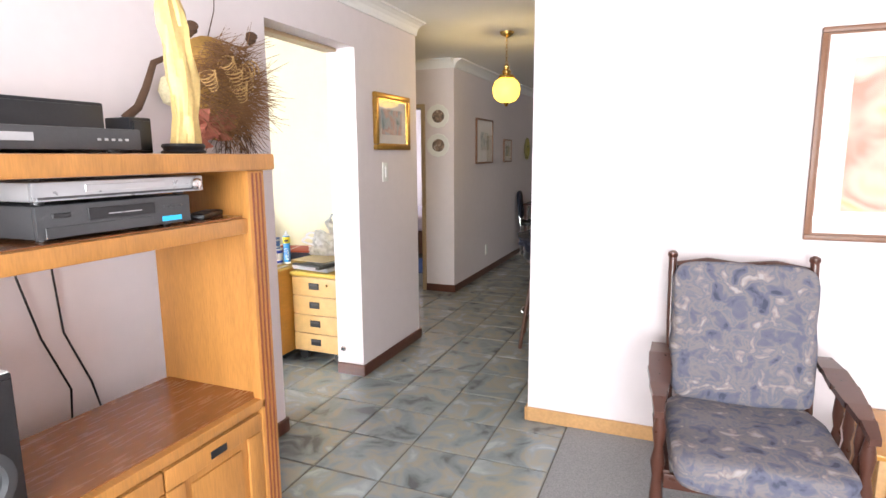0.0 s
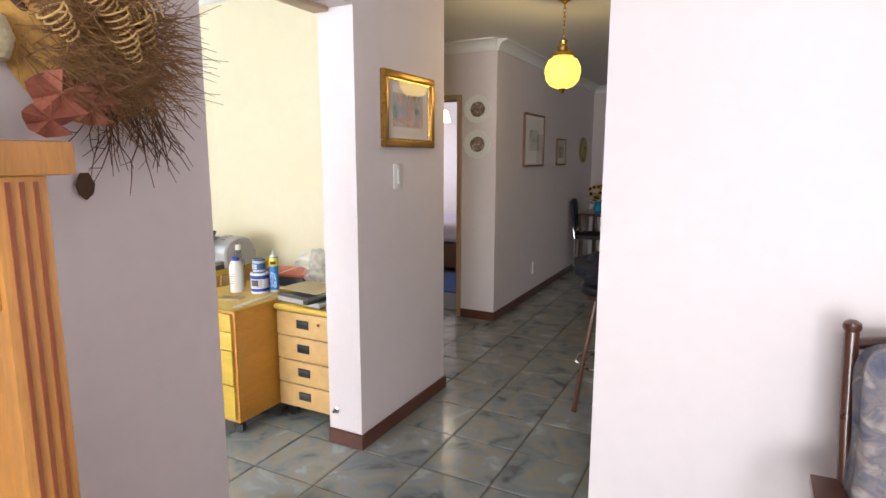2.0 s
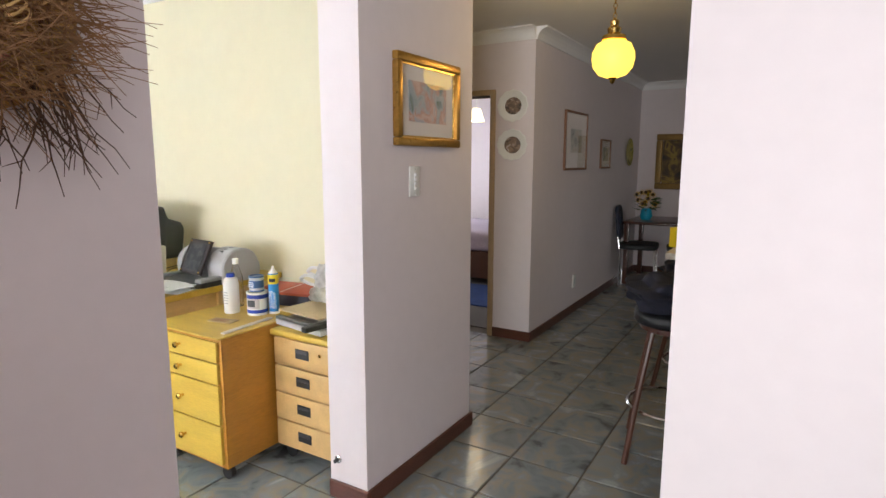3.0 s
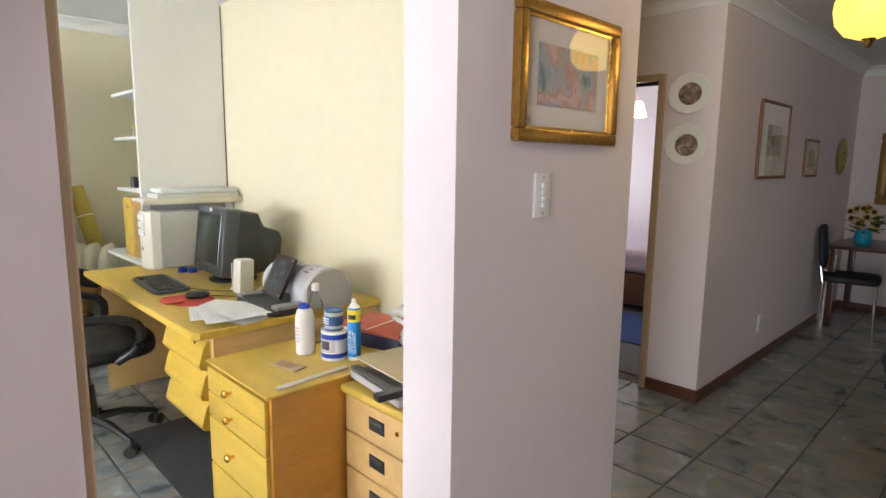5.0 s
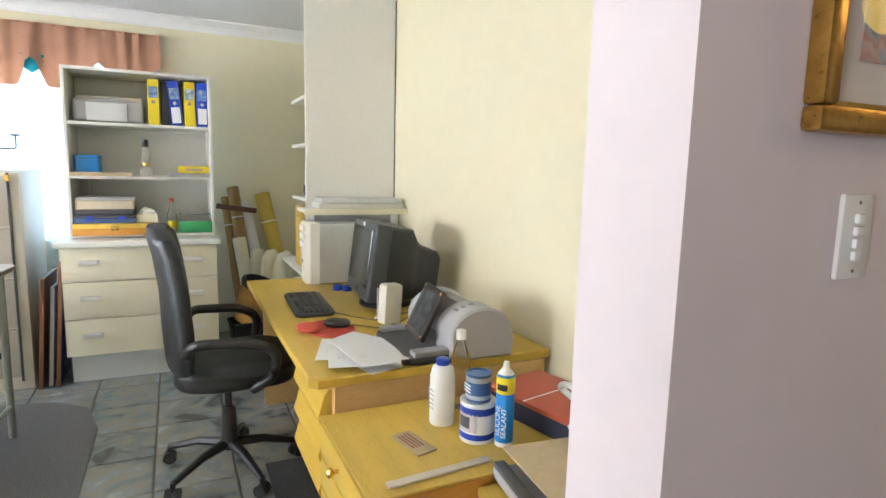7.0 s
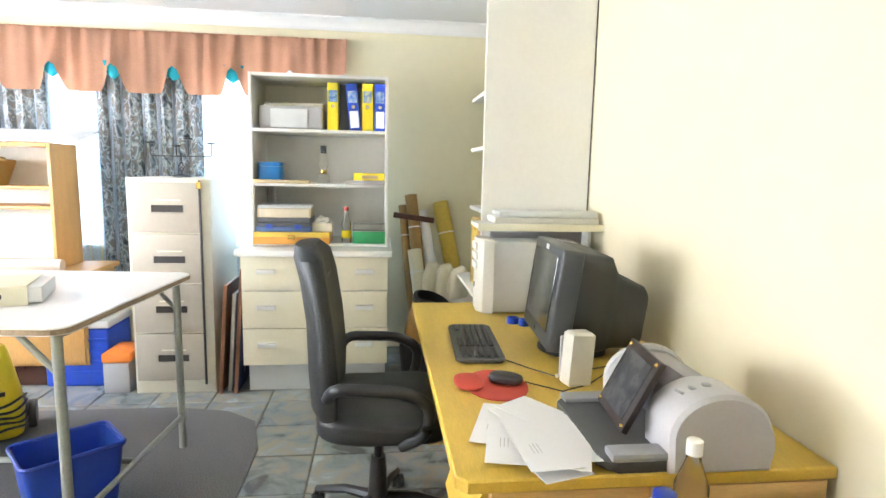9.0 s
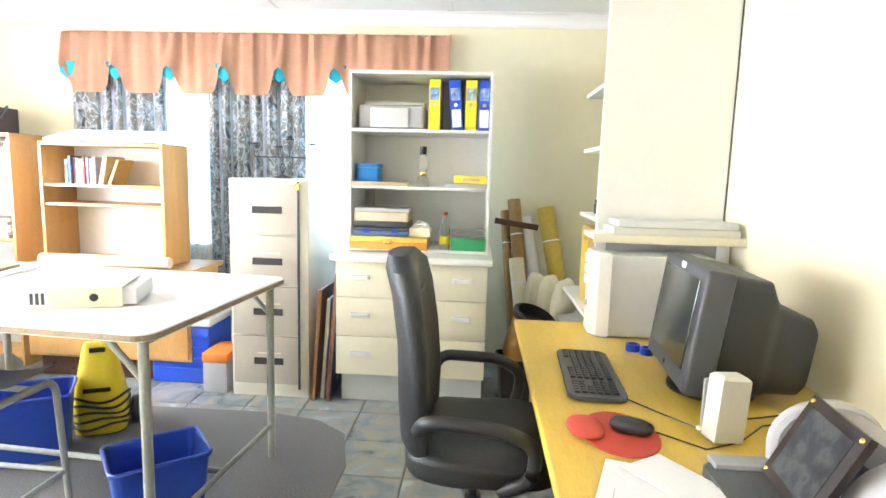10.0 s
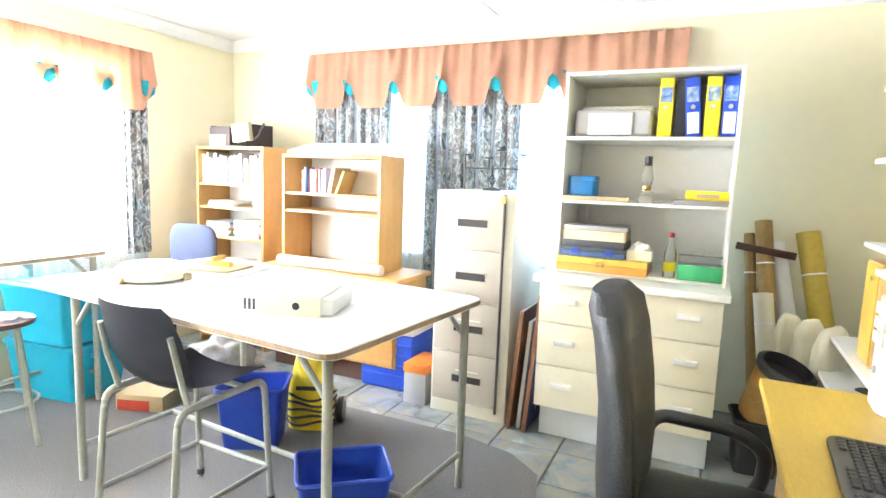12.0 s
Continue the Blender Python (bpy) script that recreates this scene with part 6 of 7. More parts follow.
pen = thing("pen_cup", "blue pen cup with orange-handled scissors", "pen cup", pose(-3.70, 3.95, DZ))
part("cup", lathe([(0.026, 0), (0.03, 0.09), (0.027, 0.09), (0.024, 0.006)], 16), M_BLUE, pen, "", True)
part("handle", tube([(0, 0, 0.05), (0.012, 0, 0.15)], 0.008, 8), M_ORANGE, pen, "orange handle", True)
part("pen", tube([(0.005, 0.01, 0.02), (-0.01, 0.015, 0.14)], 0.004, 6), M_BLACK, pen)


def envelopes():
    rnd = random.Random(3)
    for k in range(9):
        e = thing("envelope", "white envelope in a loose pile on the desk", "paper", pose(-2.61 + rnd.uniform(-0.09, 0.09), 3.63 + rnd.uniform(-0.07, 0.07), DZ + 0.0034 * k + 0.003, rnd.uniform(-1.2, 1.2), rnd.uniform(-0.6, 0.6), rnd.uniform(-38, 44)), "envelopes on the desk")
        bar_box("sheet", -0.12, 0.12, -0.06, 0.06, 0.0002, 0.0019, M_PAPER, e, 0.0005, seg=1)
        part("address_line", boxes([(0.0, 0.045, -0.01 - 0.009 * q, -0.0085 - 0.009 * q, 0.0019, 0.0021) for q in range(3)], 0), M_GREYPL, e)


envelopes()


def printer():
    c = thing("inkjet_printer", "grey inkjet printer with a rounded hood", "printer", pose(-2.60, 3.96, DZ, 0, 0, 0) @ Matrix.Diagonal((0.96, 0.92, 0.84, 1)))
    turn = Matrix(((0, 0, 1, 0), (1, 0, 0, 0), (0, 1, 0, 0), (0, 0, 0, 1)))
    hood = [(-0.08, 0.0), (-0.086, 0.10)] + [(0.045 - 0.131 * math.cos(radians(q)), 0.10 + 0.115 * math.sin(radians(q))) for q in range(12, 181, 12)] + [(0.18, 0.06), (0.18, 0.0)]
    right = prism(hood, 0.05, 0.19, 0.01, bm=None)
    bmesh.ops.transform(right, matrix=turn, verts=right.verts)
    part("hood_end", right, M_GREYPL, c, "light grey rounded end with buttons", True)
    left = prism(hood, -0.22, -0.18, 0.01)
    bmesh.ops.transform(left, matrix=turn, verts=left.verts)
    part("hood_end", left, M_GREYPL, c, "", True)
    mid = prism([(0.0, 0.0), (-0.01, 0.16), (0.03, 0.20), (0.10, 0.19), (0.16, 0.14), (0.175, 0.07), (0.175, 0.0)], -0.179, 0.049)
    bmesh.ops.transform(mid, matrix=turn, verts=mid.verts)
    part("cover", mid, material("printer_cover", (0.22, 0.20, 0.22), 0.42, var=0.08), c, "darker access cover", True)
    part("paper_tray", prism(rounded(-0.21, 0.17, -0.24, 0.0, 0.04), 0.0, 0.035, 0.008), M_DKGREY, c, "dark grey paper tray", True)
    part("tray_rim", box(0.12, 0.175, -0.22, -0.02, 0.03, 0.055, 0.01, 2), M_GREYPL_D, c, "", True)
    part("tray_rim", box(-0.215, -0.16, -0.22, -0.02, 0.03, 0.05, 0.01, 2), M_GREYPL_D, c, "", True)
    for k in range(3):
        part("button", lathe([(0.012, 0), (0.012, 0.006), (0.008, 0.008)], 12, pose(0.12, -0.035 + k * 0.035, 0.195 + k * 0.008, -20 + k * 10, 0, 0)), M_GREYPL_D, c, "", True)


M_GREYPL_D = material("printer_button", (0.26, 0.26, 0.27), 0.4)
printer()
pf = thing("photo_frame", "dark wooden photo frame with brass corner studs", "picture frame", pose(-2.62, 3.83, DZ + 0.05, -26, 0, -6))
bar_box("board", -0.10, 0.10, -0.008, 0.008, -0.0, 0.19, material("frame_espresso", (0.018, 0.010, 0.008), 0.45, var=0.2), pf, 0.003)
part("photograph", box(-0.075, 0.075, -0.0095, -0.0083, 0.022, 0.168, 0), multi("dark_photo", [(0.006, 0.006, 0.008), (0.015, 0.016, 0.018), (0.05, 0.048, 0.045), (0.02, 0.02, 0.022)], 22, 0.75, bump=0), pf, "dark glossy picture")
for sx in (-0.087, 0.087):
    for z in (0.012, 0.178):
        part("stud", lathe([(0.006, 0), (0.005, 0.003), (0.001, 0.005)], 10, pose(sx, -0.008, z, 90, 0, 0)), M_BRASS, pf, "brass stud", True)

# cabinet top: paint, glue and sealant
CZ = 0.6535


def bottle():
    b = thing("glue_bottle", "white plastic bottle with a blue cap", "bottle", pose(-2.18, 3.74, CZ))
    part("body", lathe([(0.034, 0), (0.036, 0.004), (0.036, 0.14), (0.030, 0.165), (0.018, 0.176)], 24), M_WHITE, b, "", True)
    part("cap", lathe([(0.02, 0.17), (0.02, 0.19), (0.017, 0.192)], 20), M_BLUE_DK, b, "blue screw cap", True)
    part("label_lines", boxes([(-0.02, 0.02, -0.0368, -0.0362, 0.05 + 0.013 * k, 0.054 + 0.013 * k) for k in range(5)], 0), M_GREYPL, b)
    q = thing("clear_bottle", "clear plastic squeeze bottle with a white cap", "bottle", pose(-2.265, 3.84, CZ))
    part("body", lathe([(0.03, 0), (0.032, 0.005), (0.032, 0.15), (0.014, 0.20), (0.012, 0.215)], 22), M_GLASS_S, q, "", True)
    part("cap", lathe([(0.015, 0.213), (0.015, 0.24), (0.012, 0.242)], 16), M_WHITE, q, "white cap", True)


M_GLASS_S = glass("cloudy_plastic", (0.9, 0.92, 0.93), 0.25, 1.2)
bottle()


def tin(name, label, r, h, m, band_mat, body_mat):
    t = thing(name, label, "tin", m)
    part("can", lathe([(r, 0), (r * 1.02, 0.003), (r, 0.006), (r, h - 0.008), (r * 1.03, h - 0.004), (r * 1.03, h), (r * 0.9, h), (r * 0.88, h - 0.005)], 28), body_mat, t, "", True)
    part("label_band", curved_panel(r + 0.0006, h * 0.1, h * 0.25, 0, 360, 28), band_mat, t, "dark blue band", True)
    part("label_band", curved_panel(r + 0.0006, h * 0.72, h * 0.90, 0, 360, 28), band_mat, t, "dark blue band", True)
    return t


big = tin("paint_tin", "white and navy enamel paint tin", 0.048, 0.11, pose(-2.058, 3.79, CZ), M_BLUE_DK, M_WHITE)
part("label_picture", curved_panel(0.0487, 0.042, 0.074, -105, -55, 8), M_DKGREY, big, "small dark label picture")
part("label_picture", curved_panel(0.0485, 0.032, 0.082, -130, -30, 12), material("label_grey", (0.55, 0.5, 0.5), 0.5), big, "pale label picture")
small = tin("paint_tin", "small blue paint tin stacked on the larger tin", 0.034, 0.075, pose(-2.058, 3.79, CZ + 0.1105), M_SILVER, material("tin_blue", (0.05, 0.12, 0.28), 0.35))
part("label_lines", boxes([(-0.018, 0.018, -0.0352, -0.0342, 0.025 + 0.009 * k, 0.029 + 0.009 * k) for k in range(3)], 0), M_PAPER, small)
tube_ob = thing("sealant_cartridge", "blue and yellow silicone sealant cartridge", "cartridge", pose(-1.998, 3.838, CZ, 0, 0, 34))
part("barrel", lathe([(0.024, 0), (0.0245, 0.003), (0.0245, 0.19), (0.022, 0.196)], 24), material("cartridge_blue", (0.01, 0.22, 0.60), 0.35), tube_ob, "", True)
part("nozzle", lathe([(0.022, 0.196), (0.014, 0.206), (0.009, 0.212), (0.007, 0.228)], 16), M_WHITE, tube_ob, "white nozzle cap", True)
part("yellow_band", curved_panel(0.0249, 0.145, 0.19, 0, 360, 28), M_YELLOW, tube_ob, "yellow label band", True)
part("white_band", curved_panel(0.0249, 0.0, 0.012, 0, 360, 28), M_WHITE, tube_ob, "", True)
part("brand_patch", curved_panel(0.0252, 0.155, 0.172, -125, -55, 8), M_BLACK, tube_ob, "dark brand patch")
lettering("SILICONE", 0.020, M_PAPER, tube_ob, pose(-0.008, -0.0262, 0.072, 90, -90, 0))
lettering("SEALANT", 0.020, M_PAPER, tube_ob, pose(0.010, -0.0262, 0.068, 90, -90, 0))
bx = thing("file_box", "red and navy file box tied with a string", "box", pose(-2.10, 4.06, CZ, 0, 0, 12))
bar_box("base", -0.16, 0.16, -0.11, 0.12, 0, 0.055, material("navy_card", (0.02, 0.022, 0.05), 0.6), bx, 0.003)
bar_box("lid", -0.163, 0.163, -0.113, 0.123, 0.056, 0.07, material("red_card", (0.40, 0.07, 0.03), 0.6, var=0.1), bx, 0.003, "red lid")
part("string", box(-0.002, 0.002, -0.114, 0.124, 0.0705, 0.0715, 0), M_PAPER, bx, "pale string")
part("sticker", box(0.08, 0.13, 0.06, 0.09, 0.0705, 0.0712, 0), M_PAPER, bx, "white sticker")
bag = thing("plastic_bag", "crumpled white plastic carrier bag with twisted loop handles", "bag", pose(-1.80, 4.08, 0.634))
bm = cushion(0.26, 0.24, 0.21, n=18, power=2.1, ripple=0.0)
for v in bm.verts:
    v.co += v.co.normalized() * (0.05 * noise.noise(v.co * 11) + 0.025 * noise.noise(v.co * 34))
    v.co.x -= 0.25 * max(0.0, v.co.z - 0.06)
    if v.co.z < 0.0:
        v.co.z = 0.0
FILM = cloth_through("bag_film", (0.88, 0.89, 0.91), 0.3, 30)
part("film", bm, FILM, bag, "", True)
for dz, dy in ((0.0, 0.0), (0.03, 0.05)):
    part("loop_handle", tube(bent([(-0.04, -0.06 + dy, 0.16 + dz), (-0.13, -0.09 + dy, 0.19 + dz), (-0.20, -0.07 + dy, 0.155 + dz), (-0.14, -0.05 + dy, 0.13 + dz), (-0.05, -0.05 + dy, 0.13 + dz)], 0.03), 0.009, 6), M_PAPER, bag, "twisted white handle", True)
peak = bmesh.new()
tube([(0.02, 0.05, 0.17), (0.0, 0.06, 0.24), (-0.03, 0.04, 0.29), (-0.02, 0.05, 0.33)], 0.05, 9, peak, 0.25)
for v in peak.verts:
    v.co += 0.03 * noise.noise_vector(v.co * 22)
part("bag_neck", peak, FILM, bag, "gathered translucent neck", True)
gu = thing("paper_guillotine", "grey paper guillotine with a sheet of brown card on it", "paper cutter", pose(-1.70, 3.845, 0.634, 0, 0, -8))
bar_box("bed", -0.17, 0.15, -0.13, 0.16, 0.006, 0.03, M_GREYPL, gu, 0.004)
bar_box("blade_arm", 0.10, 0.135, -0.19, 0.16, 0.032, 0.055, M_BLACK, gu, 0.005, "black blade arm")
bar_box("rail", -0.17, 0.1, -0.128, -0.10, 0.031, 0.045, M_DKGREY, gu, 0.003)
for sx in (-0.15, 0.13):
    for sy in (-0.11, 0.14):
        part("foot", lathe([(0.01, 0), (0.01, 0.007)], 10, pose(sx, sy, 0)), M_BLACK, gu)
cd = thing("card_sheet", "sheet of brown card lying on the guillotine", "card", pose(-1.70, 3.86, 0.691, 0, 0, -6))
bar_box("sheet", -0.20, 0.09, -0.10, 0.14, 0, 0.006, M_CARD, cd, 0.001)
st = thing("wood_strip", "pale flat strip lying on the cabinet top", "strip", pose(-1.928, 3.62, CZ, 0, 0, 94))
bar_box("strip", -0.14, 0.14, -0.012, 0.012, 0, 0.006, material("pale_strip", (0.62, 0.56, 0.48), 0.5), st, 0.001)
pk = thing("seed_packet", "small clear packet with a printed brown card", "packet", pose(-2.09, 3.615, CZ, 0, 0, 12))
bar_box("card", -0.065, 0.065, -0.03, 0.03, 0, 0.004, M_CARD, pk, 0.001)
part("print_bars", boxes([(-0.05, 0.03, -0.02 + 0.01 * k, -0.015 + 0.01 * k, 0.004, 0.0045) for k in range(4)], 0), M_GROOVE, pk)

# shelf unit contents
SX = -4.93


def ring_binder(y, mat_spine, lean, sheet):
    b = thing("ring_binder", "upright lever-arch binder with a yellow and white label", "binder", pose(SX + 0.02, y, 1.6145, lean, 0, 0), "binders on the shelf")
    bar_box("cover", -0.24, 0.0, -0.033, 0.033, 0, 0.285, mat_spine, b, 0.003)
    part("label_patch", box(0.0, 0.0015, -0.026, 0.026, 0.02, 0.12, 0), sheet, b, "spine label")
    part("label_patch", box(0.0, 0.0015, -0.026, 0.026, 0.17, 0.24, 0), M_BLUELABEL, b, "blue pattern label")
    part("finger_ring", lathe([(0.011, 0), (0.011, 0.002)], 14, pose(0.0, 0, 0.145, 0, 90, 0)), M_CHROME, b)


M_BLUELABEL = multi("label_blue_pattern", [(0.05, 0.12, 0.35), (0.2, 0.3, 0.5), (0.5, 0.5, 0.3)], 40, 0.5, bump=0)
ring_binder(2.965, M_YELLOW, 0, M_YELLOW)
ring_binder(3.10, M_BLUE, 5, M_PAPER)
ring_binder(3.175, M_YELLOW, 0, M_YELLOW)
ring_binder(3.25, M_BLUE, 0, M_PAPER)
dkb = thing("ring_binder", "black binder between the labelled ones", "binder", pose(SX + 0.0, 3.035, 1.6145), "binders on the shelf")
bar_box("cover", -0.24, 0, -0.03, 0.03, 0, 0.28, M_BLACK, dkb, 0.003)
op = thing("old_printer", "pale grey printer stored on the top shelf", "printer", pose(-5.03, 2.715, 1.6145))
bar_box("body", -0.14, 0.12, -0.19, 0.19, 0.006, 0.14, M_GREYPL, op, 0.02, seg=3)
bar_box("front_tray", 0.12, 0.135, -0.12, 0.10, 0.01, 0.12, M_LTGREY, op, 0.006, "paler fold-down front")
bar_box("top_rail", -0.1, 0.0, -0.18, 0.18, 0.14, 0.17, M_WHITE, op, 0.006)
tn = thing("blue_tin", "blue metal tin on the shelf", "tin", pose(SX - 0.02, 2.585, 1.2895))
part("body", prism(rounded(-0.06, 0.06, -0.07, 0.07, 0.02), 0, 0.10, 0.002), M_TINBLUE, tn, "", True)
part("lid", prism(rounded(-0.062, 0.062, -0.072, 0.072, 0.02), 0.101, 0.125, 0.004), M_TINBLUE, tn, "blue lid", True)
lamp = thing("oil_lamp", "small glass oil lamp with a sooty chimney", "oil lamp", pose(SX, 2.905, 1.2895))
part("font", lathe([(0.035, 0), (0.04, 0.02), (0.034, 0.05), (0.016, 0.062)], 18), M_GLASS, lamp, "glass oil font", True)
part("burner", lathe([(0.018, 0.062), (0.022, 0.07), (0.02, 0.085)], 16), M_BRASS, lamp, "brass burner", True)
part("chimney", lathe([(0.017, 0.085), (0.03, 0.12), (0.02, 0.17), (0.017, 0.23)], 18), M_GLASS, lamp, "glass chimney", True)
part("soot", lathe([(0.0185, 0.185), (0.0185, 0.232)], 18), M_BLACK, lamp, "blackened rim", True)
fl = thing("flat_folder", "flat beige folder on the shelf", "folder", pose(SX - 0.02, 2.66, 1.2895))
bar_box("card", 0.065, 0.13, -0.16, 0.17, 0, 0.022, M_CARD, fl, 0.002)
yl = thing("yellow_box", "long yellow cardboard box on the shelf", "box", pose(SX, 3.19, 1.315))
bar_box("carton", -0.05, 0.05, -0.10, 0.09, 0, 0.045, M_YELLOW, yl, 0.002)
part("print_bar", box(0.05, 0.051, -0.05, 0.05, 0.012, 0.03, 0), M_CARD, yl)
pp = thing("paper_stack", "loose grey papers under the yellow box", "papers", pose(SX, 3.18, 1.2895))
for k in range(3):
    bar_box("sheet", -0.09, 0.09, -0.14, 0.10, 0.0083 * k, 0.0083 * k + 0.007, M_GREYPL, pp, 0.001, m=pose(0, 0, 0, 0, 0, 3 * k - 3))
wc = thing("wooden_case", "yellow wooden paint case with a metal clasp", "case", pose(SX - 0.02, 2.725, 0.9265))
bar_box("box", -0.12, 0.16, -0.225, 0.225, 0, 0.042, M_DESK_O, wc, 0.003)
bar_box("lid", -0.12, 0.16, -0.225, 0.225, 0.0425, 0.072, M_DESK, wc, 0.003)
bar_box("clasp", 0.16, 0.164, -0.02, 0.02, 0.03, 0.055, M_BRASS, wc, 0.001)
bc = thing("tool_case", "flat blue plastic case on the wooden case", "case", pose(SX - 0.02, 2.69, 0.999))
bar_box("lower_shell", -0.12, 0.13, -0.18, 0.15, 0, 0.032, material("case_blue", (0.06, 0.10, 0.22), 0.4), bc, 0.006)
bar_box("upper_shell", -0.12, 0.13, -0.18, 0.15, 0.033, 0.052, M_DKGREY, bc, 0.006)
for y in (-0.1, 0.07):
    bar_box("latch", 0.13, 0.138, y - 0.02, y + 0.02, 0.018, 0.045, M_BLUE_DK, bc, 0.002)
for k, (h, mt) in enumerate(((0.03, M_DKGREY), (0.055, M_CARD), (0.02, M_GREYPL))):
    o = thing("book", "old book in a stack on the shelf", "book", pose(SX - 0.03, 2.68, 1.052 + (0, 0.0305, 0.086)[k], 0, 0, (-2, 1, 3)[k]), "books stacked on the shelf")
    bar_box("cover", -0.11, 0.11, -0.165, 0.15, 0, h, mt, o, 0.002)
    bar_box("page_block", -0.1, 0.112, -0.155, 0.14, 0.003, h - 0.003, M_PAPER_OLD, o, 0.001) if k == 1 else None
wb = thing("parts_box", "small white box full of odds and ends", "box", pose(SX + 0.02, 2.90, 0.999))
part("tray", boxes([(-0.05, 0.05, -0.06, 0.06, 0, 0.004), (-0.05, -0.046, -0.06, 0.06, 0.004, 0.05), (0.046, 0.05, -0.06, 0.06, 0.004, 0.05), (-0.046, 0.046, -0.06, -0.056, 0.004, 0.05), (-0.046, 0.046, 0.056, 0.06, 0.004, 0.05)], 0), M_IVORY, wb)
part("contents", cushion(0.08, 0.10, 0.08, n=8, power=2.2, ripple=0.02, m=pose(0, 0, 0.005)), M_BEIGEPL, wb, "", True)
vb = thing("soda_bottle", "clear bottle with a red cap on the shelf", "bottle", pose(SX + 0.03, 3.045, 0.9265))
part("body", lathe([(0.028, 0), (0.03, 0.006), (0.03, 0.12), (0.012, 0.18), (0.012, 0.20)], 18), M_GLASS, vb, "", True)
part("cap", lathe([(0.014, 0.20), (0.014, 0.222)], 14), M_RED, vb, "red cap", True)
part("label", curved_panel(0.0306, 0.03, 0.075, 0, 360, 18), M_YELLOW, vb, "yellow label")
gb = thing("green_box", "green plastic box with a clear lid", "box", pose(SX, 3.185, 0.9265))
bar_box("box", -0.07, 0.09, -0.10, 0.10, 0, 0.075, M_GREEN, gb, 0.004)
part("lid", box(-0.07, 0.09, -0.10, 0.10, 0.0755, 0.12, 0.003), M_GLASS_S, gb, "cloudy clear lid")

# bookcase contents
rndb = random.Random(12)
BOOKS = [material("book_%s" % n, c, 0.7, var=0.1) for n, c in (("cream", (0.62, 0.58, 0.48)), ("grey", (0.36, 0.38, 0.42)), ("white", (0.74, 0.73, 0.70)), ("red", (0.34, 0.06, 0.05)), ("blue", (0.10, 0.16, 0.32)), ("lilac", (0.40, 0.36, 0.48)), ("ochre", (0.45, 0.32, 0.12)))]


def book(x, y, z, w, h, d, mat, lean=0, label="upright book on the bookcase shelf"):
    o = thing("book", label, "book", pose(x, y, z, lean, 0, 0), "books on the shelves")
    bar_box("cover", -d, 0, 0, w, 0, h, mat, o, 0.0015)
    part("spine_band", box(0, 0.0008, w * 0.15, w * 0.85, h * 0.62, h * 0.8, 0), rndb.choice(BOOKS), o)


def book_row(x, y0, y1, z, hmin, hmax, mats):
    y = y0
    while y < y1:
        w = rndb.uniform(0.014, 0.034)
        book(x - rndb.uniform(0.02, 0.05), y, z, w, rndb.uniform(hmin, hmax), rndb.uniform(0.14, 0.2), rndb.choice(mats))
        y += w + 0.0015


book_row(-5.10, -0.44, 0.16, 1.2705, 0.19, 0.235, BOOKS[:3] + BOOKS[4:5] + BOOKS[:3])
book_row(-4.99, 0.65, 0.83, 1.2405, 0.15, 0.20, BOOKS)
book(-5.02, 0.855, 1.2405, 0.03, 0.18, 0.18, M_CARD, -12, "ochre book leaning against the row")
book(-5.02, 0.915, 1.2405, 0.02, 0.17, 0.16, BOOKS[6], -22, "ochre book leaning at the end of the row")
for z, n, y0 in ((0.8605, 5, -0.28), (0.8605, 6, 0.02), (0.6005, 3, -0.2), (1.0905, 2, -0.25)):
    for k in range(n):
        o = thing("paper_pile", "flat pile of papers and magazines on the shelf", "papers", pose(-5.24, y0 + rndb.uniform(-0.01, 0.01), z + k * 0.022, 0, 0, rndb.uniform(-4, 4)), "papers on the shelves")
        bar_box("page_block", -0.1, 0.1, -0.13, 0.12, 0, 0.0205, rndb.choice(BOOKS[:3] + [M_CARD]), o, 0.0015)
book_row(-5.10, -0.44, 0.14, 0.4005, 0.12, 0.17, BOOKS)
jar = thing("white_jar", "white plastic jar on the bookcase shelf", "jar", pose(-5.18, 0.12, 1.0905))
part("body", lathe([(0.045, 0), (0.05, 0.01), (0.05, 0.11), (0.04, 0.125)], 20), M_WHITE, jar, "", True)
part("lid", lathe([(0.042, 0.1255), (0.042, 0.145), (0.038, 0.147)], 20), M_LTGREY, jar, "", True)
cs = thing("camera_bag", "open dark carry case with papers on the bookcase top", "bag", pose(-5.26, -0.12, 1.551, 0, 0, -8))
part("tub", boxes([(-0.13, 0.13, -0.25, 0.18, 0, 0.012), (-0.13, -0.12, -0.25, 0.18, 0.012, 0.17), (0.12, 0.13, -0.25, 0.0, 0.012, 0.15), (-0.12, 0.12, -0.25, -0.24, 0.012, 0.16), (-0.12, 0.12, 0.17, 0.18, 0.012, 0.17)], 0.003), material("bag_brown", (0.07, 0.05, 0.045), 0.7, var=0.2), cs)
bar_box("white_panel", 0.131, 0.136, -0.24, -0.05, 0.0, 0.09, M_PAPER, cs, 0.001)
bar_box("flap", 0.10, 0.15, 0.03, 0.19, 0.02, 0.16, material("bag_cream", (0.55, 0.48, 0.32), 0.7), cs, 0.008, m=pose(0, 0, 0, 8, 0, 10))
part("strap", tube([(0, 0.18, 0.12), (0.03, 0.27, 0.17), (0.05, 0.25, 0.10), (0.06, 0.2, 0.06)], 0.009, 6), M_BLACK, cs, "", True)

# work table and under it
TZ = 0.8725


